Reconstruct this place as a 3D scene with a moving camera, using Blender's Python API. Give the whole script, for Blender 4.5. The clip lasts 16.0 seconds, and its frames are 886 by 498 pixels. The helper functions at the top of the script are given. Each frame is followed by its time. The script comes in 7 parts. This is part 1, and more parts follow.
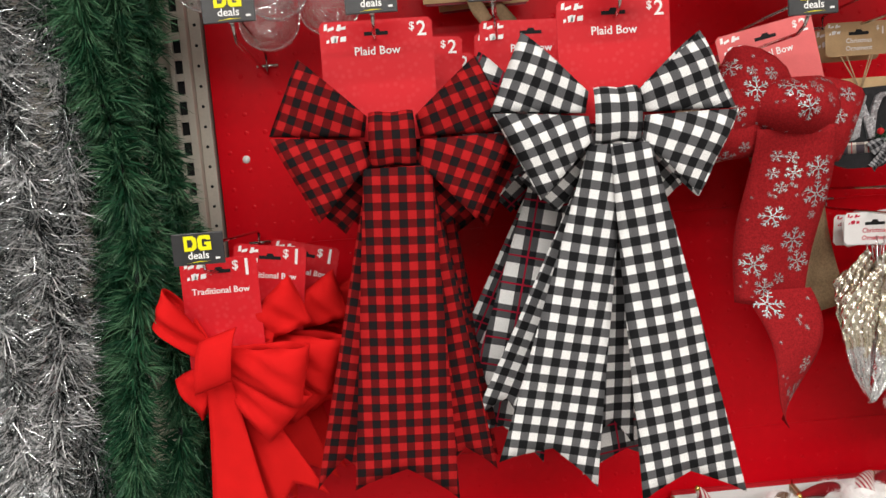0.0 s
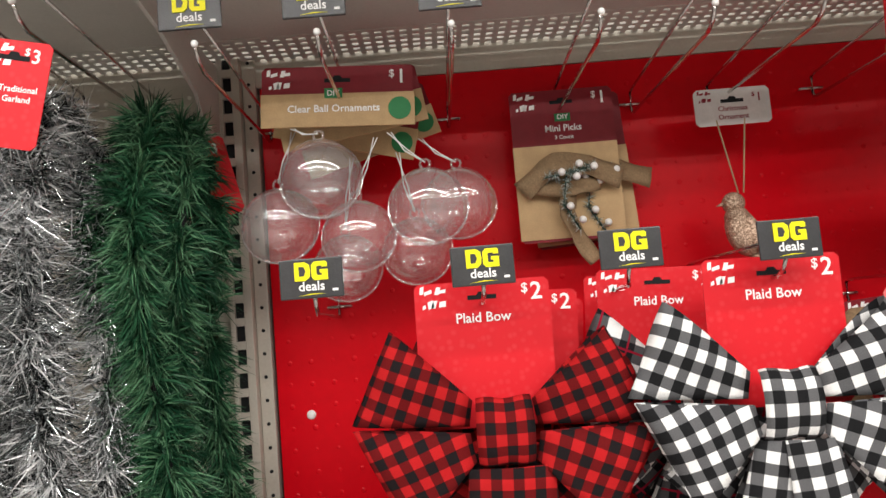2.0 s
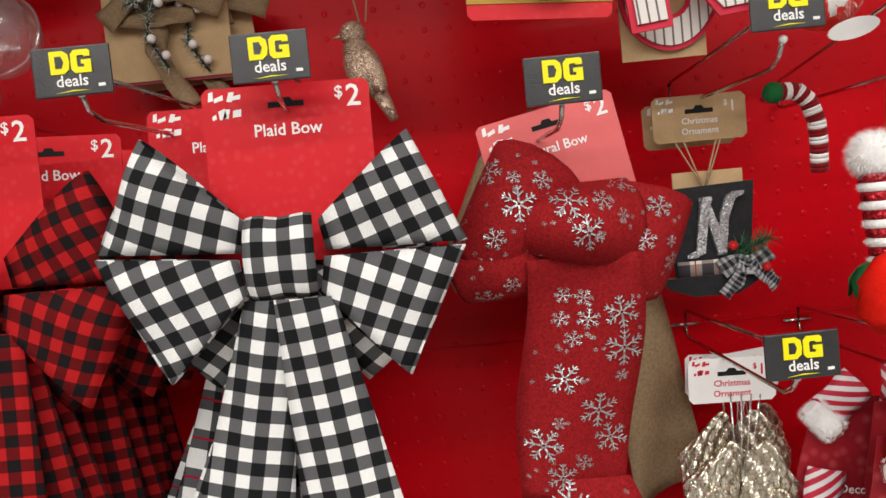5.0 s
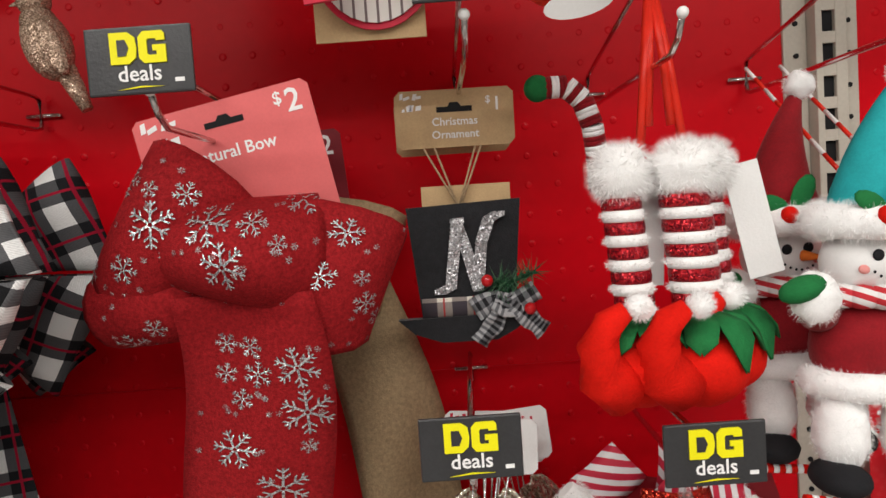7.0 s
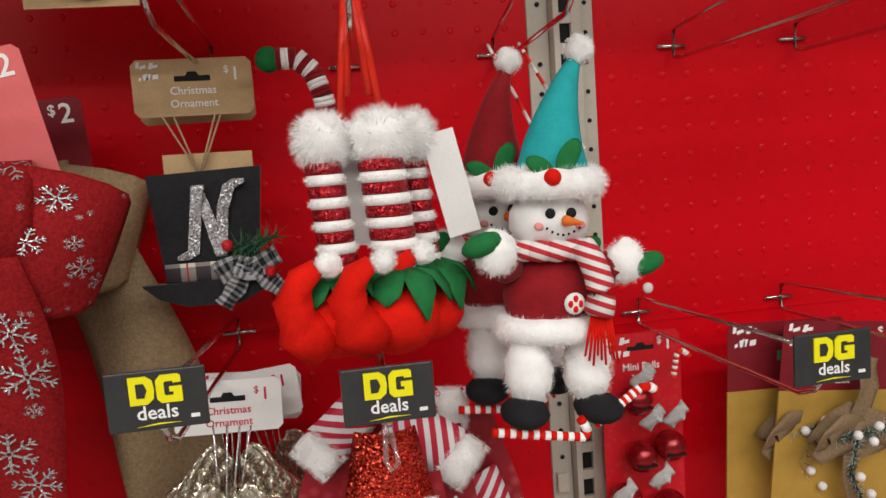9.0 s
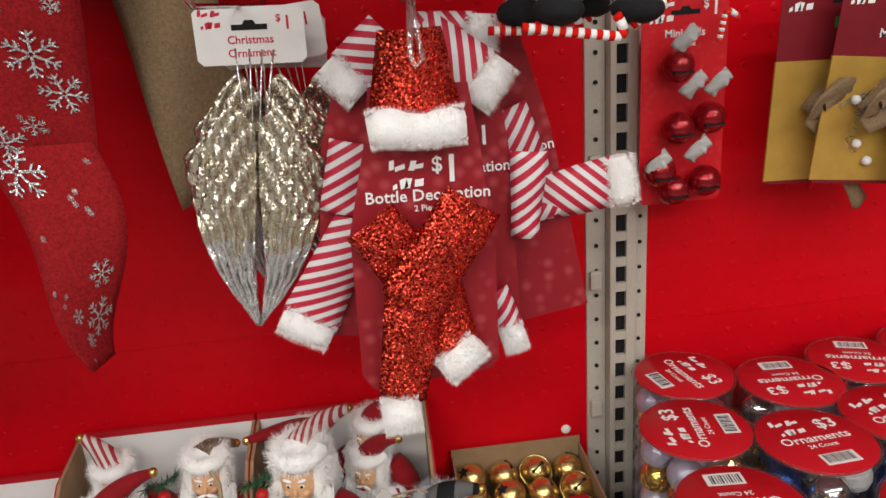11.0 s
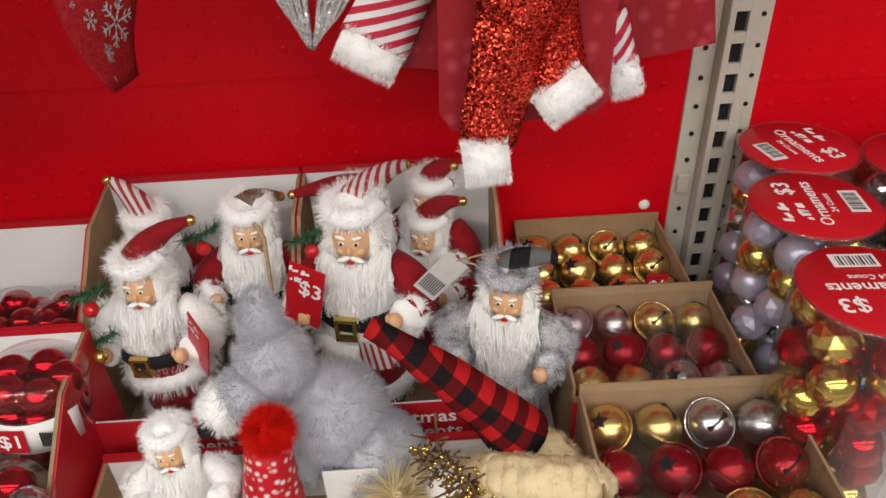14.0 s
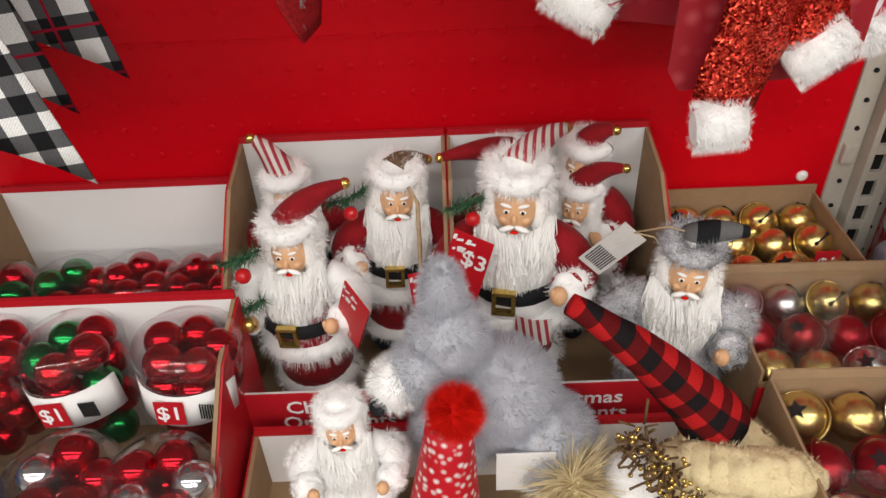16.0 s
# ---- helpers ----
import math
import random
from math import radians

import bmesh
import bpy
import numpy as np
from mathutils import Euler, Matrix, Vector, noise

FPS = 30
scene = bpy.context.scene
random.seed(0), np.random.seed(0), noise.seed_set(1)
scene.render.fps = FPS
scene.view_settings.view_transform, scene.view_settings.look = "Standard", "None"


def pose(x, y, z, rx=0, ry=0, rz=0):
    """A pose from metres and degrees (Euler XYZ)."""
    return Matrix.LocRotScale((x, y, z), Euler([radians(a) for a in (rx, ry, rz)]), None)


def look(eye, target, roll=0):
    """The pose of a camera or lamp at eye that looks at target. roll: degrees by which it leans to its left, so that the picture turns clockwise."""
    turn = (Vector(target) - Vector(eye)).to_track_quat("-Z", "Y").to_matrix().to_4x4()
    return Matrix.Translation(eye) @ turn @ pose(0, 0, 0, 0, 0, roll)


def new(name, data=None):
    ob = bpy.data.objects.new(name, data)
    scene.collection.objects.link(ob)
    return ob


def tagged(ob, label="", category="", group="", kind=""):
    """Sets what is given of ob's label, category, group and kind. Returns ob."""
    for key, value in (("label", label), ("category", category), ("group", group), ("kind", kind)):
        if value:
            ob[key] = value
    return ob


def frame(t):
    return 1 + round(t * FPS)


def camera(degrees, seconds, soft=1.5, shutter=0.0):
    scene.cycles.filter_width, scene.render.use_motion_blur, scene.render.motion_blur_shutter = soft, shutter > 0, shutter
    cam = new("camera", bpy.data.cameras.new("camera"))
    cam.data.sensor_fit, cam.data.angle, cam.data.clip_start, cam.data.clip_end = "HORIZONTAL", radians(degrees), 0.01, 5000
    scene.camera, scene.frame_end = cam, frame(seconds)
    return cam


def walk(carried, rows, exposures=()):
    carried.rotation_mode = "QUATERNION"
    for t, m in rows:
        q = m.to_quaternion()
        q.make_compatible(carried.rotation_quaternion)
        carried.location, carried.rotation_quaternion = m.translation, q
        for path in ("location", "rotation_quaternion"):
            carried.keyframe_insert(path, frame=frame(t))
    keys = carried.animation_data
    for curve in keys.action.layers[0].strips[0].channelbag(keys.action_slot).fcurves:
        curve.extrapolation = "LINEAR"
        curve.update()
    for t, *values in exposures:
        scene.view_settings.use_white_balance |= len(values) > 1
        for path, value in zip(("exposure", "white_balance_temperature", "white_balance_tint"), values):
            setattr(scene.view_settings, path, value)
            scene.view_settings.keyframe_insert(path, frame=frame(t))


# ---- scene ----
cam = camera(62.4, 16.0)
PATH = [
    (0, (0.017, -1.024, 1.371), (0.086, 0.965, 1.167), -4.6),
    (0.5, (0.009, -0.975, 1.414), (0.069, 1.012, 1.194), -6.5),
    (1, (-0.03, -0.912, 1.49), (-0.004, 1.084, 1.375), -7.2),
    (1.5, (-0.045, -0.881, 1.509), (-0.037, 1.117, 1.598), -5.6),
    (2, (-0.047, -0.872, 1.512), (-0.025, 1.119, 1.698), -4.8),
    (2.5, (-0.007, -0.872, 1.512), (0.055, 1.116, 1.717), -5.0),
    (3, (0.102, -0.867, 1.496), (0.197, 1.124, 1.652), -5.6),
    (3.5, (0.167, -0.864, 1.47), (0.276, 1.132, 1.546), -6.2),
    (4, (0.212, -0.855, 1.458), (0.327, 1.142, 1.445), -6.4),
    (6.3, (0.502, -0.655, 1.43), (0.399, 1.337, 1.291), -4.8),
    (6.5, (0.517, -0.649, 1.432), (0.42, 1.344, 1.298), -4.7),
    (7, (0.583, -0.636, 1.441), (0.582, 1.359, 1.305), -4.0),
    (7.5, (0.65, -0.643, 1.443), (0.81, 1.345, 1.294), -3.9),
    (8, (0.689, -0.656, 1.439), (0.966, 1.318, 1.28), -3.9),
    (8.2, (0.693, -0.66, 1.439), (1.002, 1.309, 1.272), -4.0),
    (10.3, (0.683, -0.698, 1.342), (0.89, 1.238, 0.886), -4.5),
    (10.5, (0.682, -0.701, 1.32), (0.87, 1.223, 0.807), -4.4),
    (11, (0.687, -0.686, 1.275), (0.832, 1.2, 0.625), -4.4),
    (11.5, (0.686, -0.688, 1.277), (0.783, 1.175, 0.557), -4.5),
    (12, (0.696, -0.689, 1.259), (0.765, 1.142, 0.455), -4.2),
    (12.5, (0.725, -0.67, 1.218), (0.804, 1.085, 0.261), -3.1),
    (13, (0.742, -0.643, 1.199), (0.836, 1.05, 0.137), -2.4),
    (13.5, (0.714, -0.618, 1.197), (0.802, 1.03, 0.068), -2.2),
    (14, (0.648, -0.609, 1.2), (0.679, 1.032, 0.057), -2.9),
    (14.5, (0.603, -0.598, 1.197), (0.581, 1.034, 0.04), -3.5),
    (15, (0.574, -0.577, 1.183), (0.537, 1.04, 0.006), -3.4),
    (15.5, (0.555, -0.57, 1.182), (0.514, 1.029, -0.018), -3.2),
    (16, (0.537, -0.573, 1.185), (0.507, 1.014, -0.032), -2.9),
]
walk(cam, [(t, look(eye, target, roll)) for t, eye, target, roll in PATH], [(0, -0.45), (1.2, -0.28), (2, -0.12), (2.6, -0.15), (3.5, -0.4), (7, -0.72), (8, -0.9), (10.5, -0.85), (11, -0.84), (14.5, -0.76), (16, -0.72)])

# ---- light: long fluorescent rows over the aisle, weak bounce from the store ----
world = bpy.data.worlds.new("store_air")
scene.world = world
world.use_nodes = True
world.node_tree.nodes["Background"].inputs[0].default_value = (1.0, 0.95, 0.9, 1)
world.node_tree.nodes["Background"].inputs[1].default_value = 0.12
for n, (ly, power) in enumerate(((-1.9, 135), (-3.4, 230), (-5.2, 280))):
    lamp = bpy.data.lights.new("ceiling_tube", "AREA")
    lamp.shape, lamp.size, lamp.size_y, lamp.energy, lamp.color = "RECTANGLE", 7.0, 0.16, power, (1.0, 0.965, 0.92)
    new("ceiling_tube", lamp).matrix_world = pose(0.35, ly, 3.12)


# ---- materials ----
def links(m):
    m.use_nodes = True
    nt = m.node_tree
    return nt, nt.nodes["Principled BSDF"], nt.nodes.new, nt.links.new


def rgba(c):
    return (*c, 1.0)


def mat(name, col, rough=0.5, metal=0.0, var=0.15, scale=40.0, bump=0.15, fine=700.0, coat=0.0, sheen=0.0, stain=0.0, spec=0.22):
    """A plain surface: colour that varies at two scales, fine relief."""
    m = bpy.data.materials.new(name)
    nt, p, node, link = links(m)
    co = node("ShaderNodeTexCoord")
    big, small = node("ShaderNodeTexNoise"), node("ShaderNodeTexNoise")
    big.inputs["Scale"].default_value, small.inputs["Scale"].default_value = scale, fine
    big.inputs["Detail"].default_value = 5
    link(co.outputs["Object"], big.inputs["Vector"]), link(co.outputs["Object"], small.inputs["Vector"])
    add = node("ShaderNodeMath")
    add.operation = "MULTIPLY_ADD"
    add.inputs[1].default_value = 0.6
    link(big.outputs[0], add.inputs[0])
    half = node("ShaderNodeMath")
    half.operation = "MULTIPLY"
    half.inputs[1].default_value = 0.4
    link(small.outputs[0], half.inputs[0]), link(half.outputs[0], add.inputs[2])
    ramp = node("ShaderNodeValToRGB")
    ramp.color_ramp.elements[0].position, ramp.color_ramp.elements[1].position = 0.3, 0.7
    ramp.color_ramp.elements[0].color = rgba([c * (1 - var - stain) for c in col])
    ramp.color_ramp.elements[1].color = rgba([min(1, c * (1 + var)) for c in col])
    link(add.outputs[0], ramp.inputs[0]), link(ramp.outputs[0], p.inputs["Base Color"])
    p.inputs["Roughness"].default_value, p.inputs["Metallic"].default_value = rough, metal
    p.inputs["Specular IOR Level"].default_value = spec
    p.inputs["Coat Weight"].default_value, p.inputs["Sheen Weight"].default_value = coat, sheen
    if bump:
        b = node("ShaderNodeBump")
        b.inputs["Strength"].default_value, b.inputs["Distance"].default_value = bump, 0.001
        link(small.outputs[0], b.inputs["Height"]), link(b.outputs[0], p.inputs["Normal"])
    return m


def math_node(nt, op, a, b=None):
    n = nt.nodes.new("ShaderNodeMath")
    n.operation = op
    for k, v in enumerate((a, b)):
        if v is None:
            continue
        if isinstance(v, (int, float)):
            n.inputs[k].default_value = v
        else:
            nt.links.new(v, n.inputs[k])
    return n.outputs[0]


def stripe(nt, axis, period, share, shift=0.0):
    t = math_node(nt, "ADD", math_node(nt, "DIVIDE", axis, period), 50.0 + shift)
    return math_node(nt, "LESS_THAN", math_node(nt, "FRACT", t), share)


def plaid(name, light, middle, dark, period=0.0255, twill=True, tartan=None):
    """Woven check in the cloth's own metres: light, mixed and dark squares with a thread pattern."""
    m = bpy.data.materials.new(name)
    nt, p, node, link = links(m)
    uv = node("ShaderNodeUVMap")
    sep = node("ShaderNodeSeparateXYZ")
    link(uv.outputs[0], sep.inputs[0])
    a, b = stripe(nt, sep.outputs[0], period, 0.5), stripe(nt, sep.outputs[1], period, 0.5)
    both = math_node(nt, "ADD", a, b)
    diag = math_node(nt, "FRACT", math_node(nt, "MULTIPLY", math_node(nt, "ADD", sep.outputs[0], sep.outputs[1]), 620.0))
    thread = math_node(nt, "LESS_THAN", diag, 0.5)
    step1 = math_node(nt, "GREATER_THAN", both, 0.5)
    step2 = math_node(nt, "GREATER_THAN", both, 1.5)
    mixes = []
    for fac, c1, c2 in ((step1, light, middle), (step2, None, dark)):
        mx = node("ShaderNodeMix")
        mx.data_type = "RGBA"
        link(fac, mx.inputs[0])
        if c1 is not None:
            mx.inputs[6].default_value = rgba(c1)
        else:
            link(mixes[-1], mx.inputs[6])
        mx.inputs[7].default_value = rgba(c2)
        mixes.append(mx.outputs[2])
    if tartan:
        for ax in (0, 1):
            mx = node("ShaderNodeMix")
            mx.data_type = "RGBA"
            link(stripe(nt, sep.outputs[ax], period, 0.06, 0.3), mx.inputs[0])
            link(mixes[-1], mx.inputs[6])
            mx.inputs[7].default_value = rgba(tartan)
            mixes.append(mx.outputs[2])
    # thread shimmer and wear
    noise_ = node("ShaderNodeTexNoise")
    noise_.inputs["Scale"].default_value = 900
    link(uv.outputs[0], noise_.inputs["Vector"])
    k = math_node(nt, "ADD", math_node(nt, "MULTIPLY", thread, 0.16), math_node(nt, "ADD", math_node(nt, "MULTIPLY", noise_.outputs[0], 0.5), 0.66))
    mx = node("ShaderNodeMix")
    mx.data_type, mx.blend_type = "RGBA", "MULTIPLY"
    mx.inputs[0].default_value = 1.0
    link(mixes[-1], mx.inputs[6])
    comb = node("ShaderNodeCombineXYZ")
    for i in range(3):
        link(k, comb.inputs[i])
    link(comb.outputs[0], mx.inputs[7])
    link(mx.outputs[2], p.inputs["Base Color"])
    p.inputs["Roughness"].default_value = 0.85
    p.inputs["Specular IOR Level"].default_value = 0.08
    bp = node("ShaderNodeBump")
    bp.inputs["Strength"].default_value, bp.inputs["Distance"].default_value = 0.35, 0.0006
    link(math_node(nt, "ADD", thread, noise_.outputs[0]), bp.inputs["Height"]), link(bp.outputs[0], p.inputs["Normal"])
    return m


def glitter(name, col, dark, scale=900.0, metal=0.75, tip=1.1):
    """Grains of foil, each tipped its own way."""
    m = bpy.data.materials.new(name)
    nt, p, node, link = links(m)
    co, vo = node("ShaderNodeTexCoord"), node("ShaderNodeTexVoronoi")
    vo.inputs["Scale"].default_value = scale
    link(co.outputs["Object"], vo.inputs["Vector"])
    sep = node("ShaderNodeSeparateXYZ")
    link(vo.outputs["Color"], sep.inputs[0])
    ramp = node("ShaderNodeValToRGB")
    ramp.color_ramp.elements[0].color, ramp.color_ramp.elements[1].color = rgba(dark), rgba(col)
    ramp.color_ramp.elements[0].position, ramp.color_ramp.elements[1].position = 0.3, 0.85
    link(sep.outputs[0], ramp.inputs[0]), link(ramp.outputs[0], p.inputs["Base Color"])
    p.inputs["Metallic"].default_value, p.inputs["Roughness"].default_value = metal, 0.25
    off, amt, geo, add, unit = node("ShaderNodeVectorMath"), node("ShaderNodeVectorMath"), node("ShaderNodeNewGeometry"), node("ShaderNodeVectorMath"), node("ShaderNodeVectorMath")
    off.operation, amt.operation, unit.operation = "SUBTRACT", "SCALE", "NORMALIZE"
    off.inputs[1].default_value, amt.inputs["Scale"].default_value = (0.5, 0.5, 0.5), tip
    link(vo.outputs["Color"], off.inputs[0]), link(off.outputs[0], amt.inputs[0])
    link(amt.outputs[0], add.inputs[0]), link(geo.outputs["Normal"], add.inputs[1])
    link(add.outputs[0], unit.inputs[0]), link(unit.outputs[0], p.inputs["Normal"])
    return m


def banded(name, a, b, period, share=0.5, axis=(1, 0), rough=0.8, thin=None, metal=0.0):
    """Stripes in the cloth's own metres along a slanted axis."""
    m = bpy.data.materials.new(name)
    nt, p, node, link = links(m)
    uv, sep = node("ShaderNodeUVMap"), node("ShaderNodeSeparateXYZ")
    link(uv.outputs[0], sep.inputs[0])
    ax = math_node(nt, "ADD", math_node(nt, "MULTIPLY", sep.outputs[0], axis[0]), math_node(nt, "MULTIPLY", sep.outputs[1], axis[1]))
    mx = node("ShaderNodeMix")
    mx.data_type = "RGBA"
    link(stripe(nt, ax, period, share), mx.inputs[0])
    mx.inputs[6].default_value, mx.inputs[7].default_value = rgba(a), rgba(b)
    out = mx.outputs[2]
    if thin:
        m2 = node("ShaderNodeMix")
        m2.data_type = "RGBA"
        link(stripe(nt, ax, period, 0.14, 0.75), m2.inputs[0]), link(out, m2.inputs[6])
        m2.inputs[7].default_value = rgba(thin)
        out = m2.outputs[2]
    link(out, p.inputs["Base Color"])
    ns, bp = node("ShaderNodeTexNoise"), node("ShaderNodeBump")
    ns.inputs["Scale"].default_value = 1200
    link(uv.outputs[0], ns.inputs["Vector"]), link(ns.outputs[0], bp.inputs["Height"]), link(bp.outputs[0], p.inputs["Normal"])
    bp.inputs["Strength"].default_value, bp.inputs["Distance"].default_value = 0.4, 0.0006
    p.inputs["Roughness"].default_value, p.inputs["Metallic"].default_value = rough, metal
    return m


def dotted(name, a, b, period):
    """Card print: small round spots over a ground colour."""
    m = bpy.data.materials.new(name)
    nt, p, node, link = links(m)
    co, vo, ramp = node("ShaderNodeTexCoord"), node("ShaderNodeTexVoronoi"), node("ShaderNodeValToRGB")
    vo.inputs["Scale"].default_value = 1 / period
    link(co.outputs["Object"], vo.inputs["Vector"]), link(vo.outputs["Distance"], ramp.inputs[0])
    ramp.color_ramp.elements[0].color, ramp.color_ramp.elements[1].color = rgba(b), rgba(a)
    ramp.color_ramp.elements[0].position, ramp.color_ramp.elements[1].position = 0.1, 0.45
    link(ramp.outputs[0], p.inputs["Base Color"])
    p.inputs["Roughness"].default_value, p.inputs["Specular IOR Level"].default_value = 0.45, 0.25
    return m


def clear(name, tint=(1, 1, 1), rough=0.03, ior=1.45, haze=0.0):
    """Thin clear plastic: straight through, with a gloss that grows at the rim."""
    m = bpy.data.materials.new(name)
    m.use_nodes = True
    nt = m.node_tree
    nt.nodes.remove(nt.nodes["Principled BSDF"])
    node, link = nt.nodes.new, nt.links.new
    tr, gl, fr, mx = node("ShaderNodeBsdfTransparent"), node("ShaderNodeBsdfGlossy"), node("ShaderNodeLayerWeight"), node("ShaderNodeMixShader")
    tr.inputs[0].default_value, gl.inputs["Roughness"].default_value = rgba(tint), rough
    fac = math_node(nt, "ADD", math_node(nt, "MULTIPLY", math_node(nt, "POWER", fr.outputs["Facing"], 3.0), 0.55), (ior - 1) * 0.1)
    link(fac, mx.inputs[0]), link(tr.outputs[0], mx.inputs[1]), link(gl.outputs[0], mx.inputs[2])
    out = mx.outputs[0]
    if haze:
        df, m2 = node("ShaderNodeBsdfDiffuse"), node("ShaderNodeMixShader")
        m2.inputs[0].default_value = haze
        df.inputs[0].default_value = (0.85, 0.85, 0.85, 1)
        link(out, m2.inputs[1]), link(df.outputs[0], m2.inputs[2])
        out = m2.outputs[0]
    link(out, nt.nodes["Material Output"].inputs[0])
    return m


RED = (0.62, 0.003, 0.01)
M_BOARD = mat("red_panel_vinyl", RED, 0.3, spec=0.1, var=0.06, scale=5, bump=0.05, fine=90, stain=0.03)
M_BEIGE = mat("almond_enamel", (0.52, 0.48, 0.41), 0.4, var=0.05, scale=14, bump=0.06, fine=300, stain=0.08)
M_SHELF = mat("shelf_enamel", (0.58, 0.56, 0.52), 0.42, var=0.05, scale=9, bump=0.05, fine=300, stain=0.05)
M_DECK = mat("deck_enamel", (0.72, 0.71, 0.69), 0.35, var=0.05, scale=9, bump=0.05, fine=300, stain=0.06)
# near-black for shade painted into slots and holes; also the garland core wires
M_DARK = mat("shade_black", (0.012, 0.012, 0.013), 0.8, bump=0)
# pale colour standing in for store light coming through the peg holes
M_HOLE = mat("hole_light_pale", (0.8, 0.78, 0.72), 0.5, bump=0)
M_CHROME = mat("chrome_wire", (0.62, 0.58, 0.56), 0.18, 1.0, var=0.1, scale=60, bump=0.05)
M_TIP = mat("white_tip", (0.8, 0.8, 0.78), 0.35, bump=0)
M_FLOOR = mat("store_floor_tile", (0.27, 0.255, 0.24), 0.3, var=0.1, scale=6)
M_WALL = mat("store_wall_paint", (0.2, 0.19, 0.18), 0.7, var=0.06, scale=3)
M_CEIL = mat("ceiling_tile", (0.6, 0.59, 0.57), 0.8, var=0.06, scale=3)
M_TAGBLACK = mat("tag_black", (0.03, 0.03, 0.032), 0.3, spec=0.5, var=0.2, scale=80)
M_YELLOW = mat("tag_yellow", (0.85, 0.78, 0.01), 0.4, var=0.05, bump=0)
M_WHITEINK = mat("white_ink", (0.85, 0.84, 0.83), 0.45, var=0.04, bump=0)
M_CARDRED = dotted("red_card_print", (0.6, 0.01, 0.018), (0.62, 0.026, 0.034), 0.0075)
M_CARDDARK = mat("dark_red_card", (0.2, 0.012, 0.02), 0.45, var=0.1, scale=90, bump=0.05)
# a paler red than the other cards
M_CARDPALE = mat("pale_red_card", (0.72, 0.15, 0.15), 0.4, var=0.06, scale=50, bump=0.03)
M_KRAFT = mat("kraft_card", (0.5, 0.34, 0.18), 0.7, var=0.14, scale=60, bump=0.12)
M_GOLDCARD = mat("golden_card", (0.44, 0.26, 0.05), 0.55, var=0.12, scale=60, bump=0.1)
M_GREYCARD = mat("grey_card", (0.55, 0.52, 0.5), 0.6, var=0.1, scale=70)
M_WHITECARD = mat("white_card", (0.78, 0.77, 0.76), 0.5, var=0.04, scale=40)
M_GREENINK = mat("green_ink", (0.03, 0.2, 0.07), 0.5, bump=0)
M_REDINK = mat("red_ink", (0.55, 0.02, 0.05), 0.5, bump=0)
M_BLACKINK = mat("black_ink", (0.02, 0.02, 0.02), 0.5, bump=0)
M_PLAIDRED = plaid("red_black_check", (0.42, 0.013, 0.015), (0.12, 0.006, 0.007), (0.012, 0.009, 0.01), 0.0185)
M_PLAIDBW = plaid("white_black_check", (0.82, 0.82, 0.81), (0.11, 0.11, 0.115), (0.012, 0.012, 0.013), 0.0196)
M_TARTAN = plaid("black_white_tartan", (0.015, 0.015, 0.017), (0.085, 0.085, 0.09), (0.78, 0.78, 0.77), 0.034, tartan=(0.3, 0.01, 0.03))
M_VELVET = mat("red_velvet", (0.62, 0.012, 0.012), 0.75, var=0.12, scale=30, bump=0.25, fine=1500, spec=0.03)
M_BURGUNDY = mat("burgundy_burlap", (0.28, 0.012, 0.015), 0.8, var=0.4, spec=0.08, scale=420, bump=0.6, fine=900)
M_BURLAP = mat("natural_burlap", (0.3, 0.21, 0.12), 0.9, var=0.3, scale=300, bump=0.6, fine=900)
M_SILVERGLIT = glitter("silver_glitter", (0.95, 0.95, 0.95), (0.35, 0.33, 0.35), 1500, 0.6)


# ---- mesh helpers ----
def thing(name, x, y, z, label, category, group="", rz=0.0, ry=0.0, rx=0.0):
    ob = new(name)
    ob.empty_display_size = 0.02
    ob.matrix_basis = pose(x, y, z, rx, ry, rz)
    return tagged(ob, label, category, group)


def part(name, bm, material, parent, label="", smooth=False, thick=0.0):
    """One mesh under a thing or a part."""
    me = bpy.data.meshes.new(name)
    bm.to_mesh(me)
    bm.free()
    for m in material if isinstance(material, (list, tuple)) else (material,):
        me.materials.append(m)
    if smooth:
        me.polygons.foreach_set("use_smooth", [True] * len(me.polygons))
    ob = new(name, me)
    ob.parent = parent
    if label:
        ob["label"] = label
    if thick:
        s = ob.modifiers.new("thickness", "SOLIDIFY")
        s.thickness, s.offset = thick, 0
    return ob


def structure(name, bm, material, label="", category="", smooth=False):
    ob = part(name, bm, material, None, label, smooth)
    return tagged(ob, label, category, "", "structure")


def box(bm, x0, x1, y0, y1, z0, z1, bevel=0.0, index=0):
    v = [bm.verts.new((x, y, z)) for x in (x0, x1) for y in (y0, y1) for z in (z0, z1)]
    faces = [bm.faces.new([v[i] for i in q]) for q in ((0, 1, 3, 2), (4, 6, 7, 5), (0, 4, 5, 1), (2, 3, 7, 6), (0, 2, 6, 4), (1, 5, 7, 3))]
    for f in faces:
        f.material_index = index
    if bevel:
        bmesh.ops.bevel(bm, geom=list({e for f in faces for e in f.edges}), offset=bevel, segments=2, affect="EDGES", profile=0.6)
    return bm


def boxed(*a, bevel=0.0):
    return box(bmesh.new(), *a, bevel=bevel)


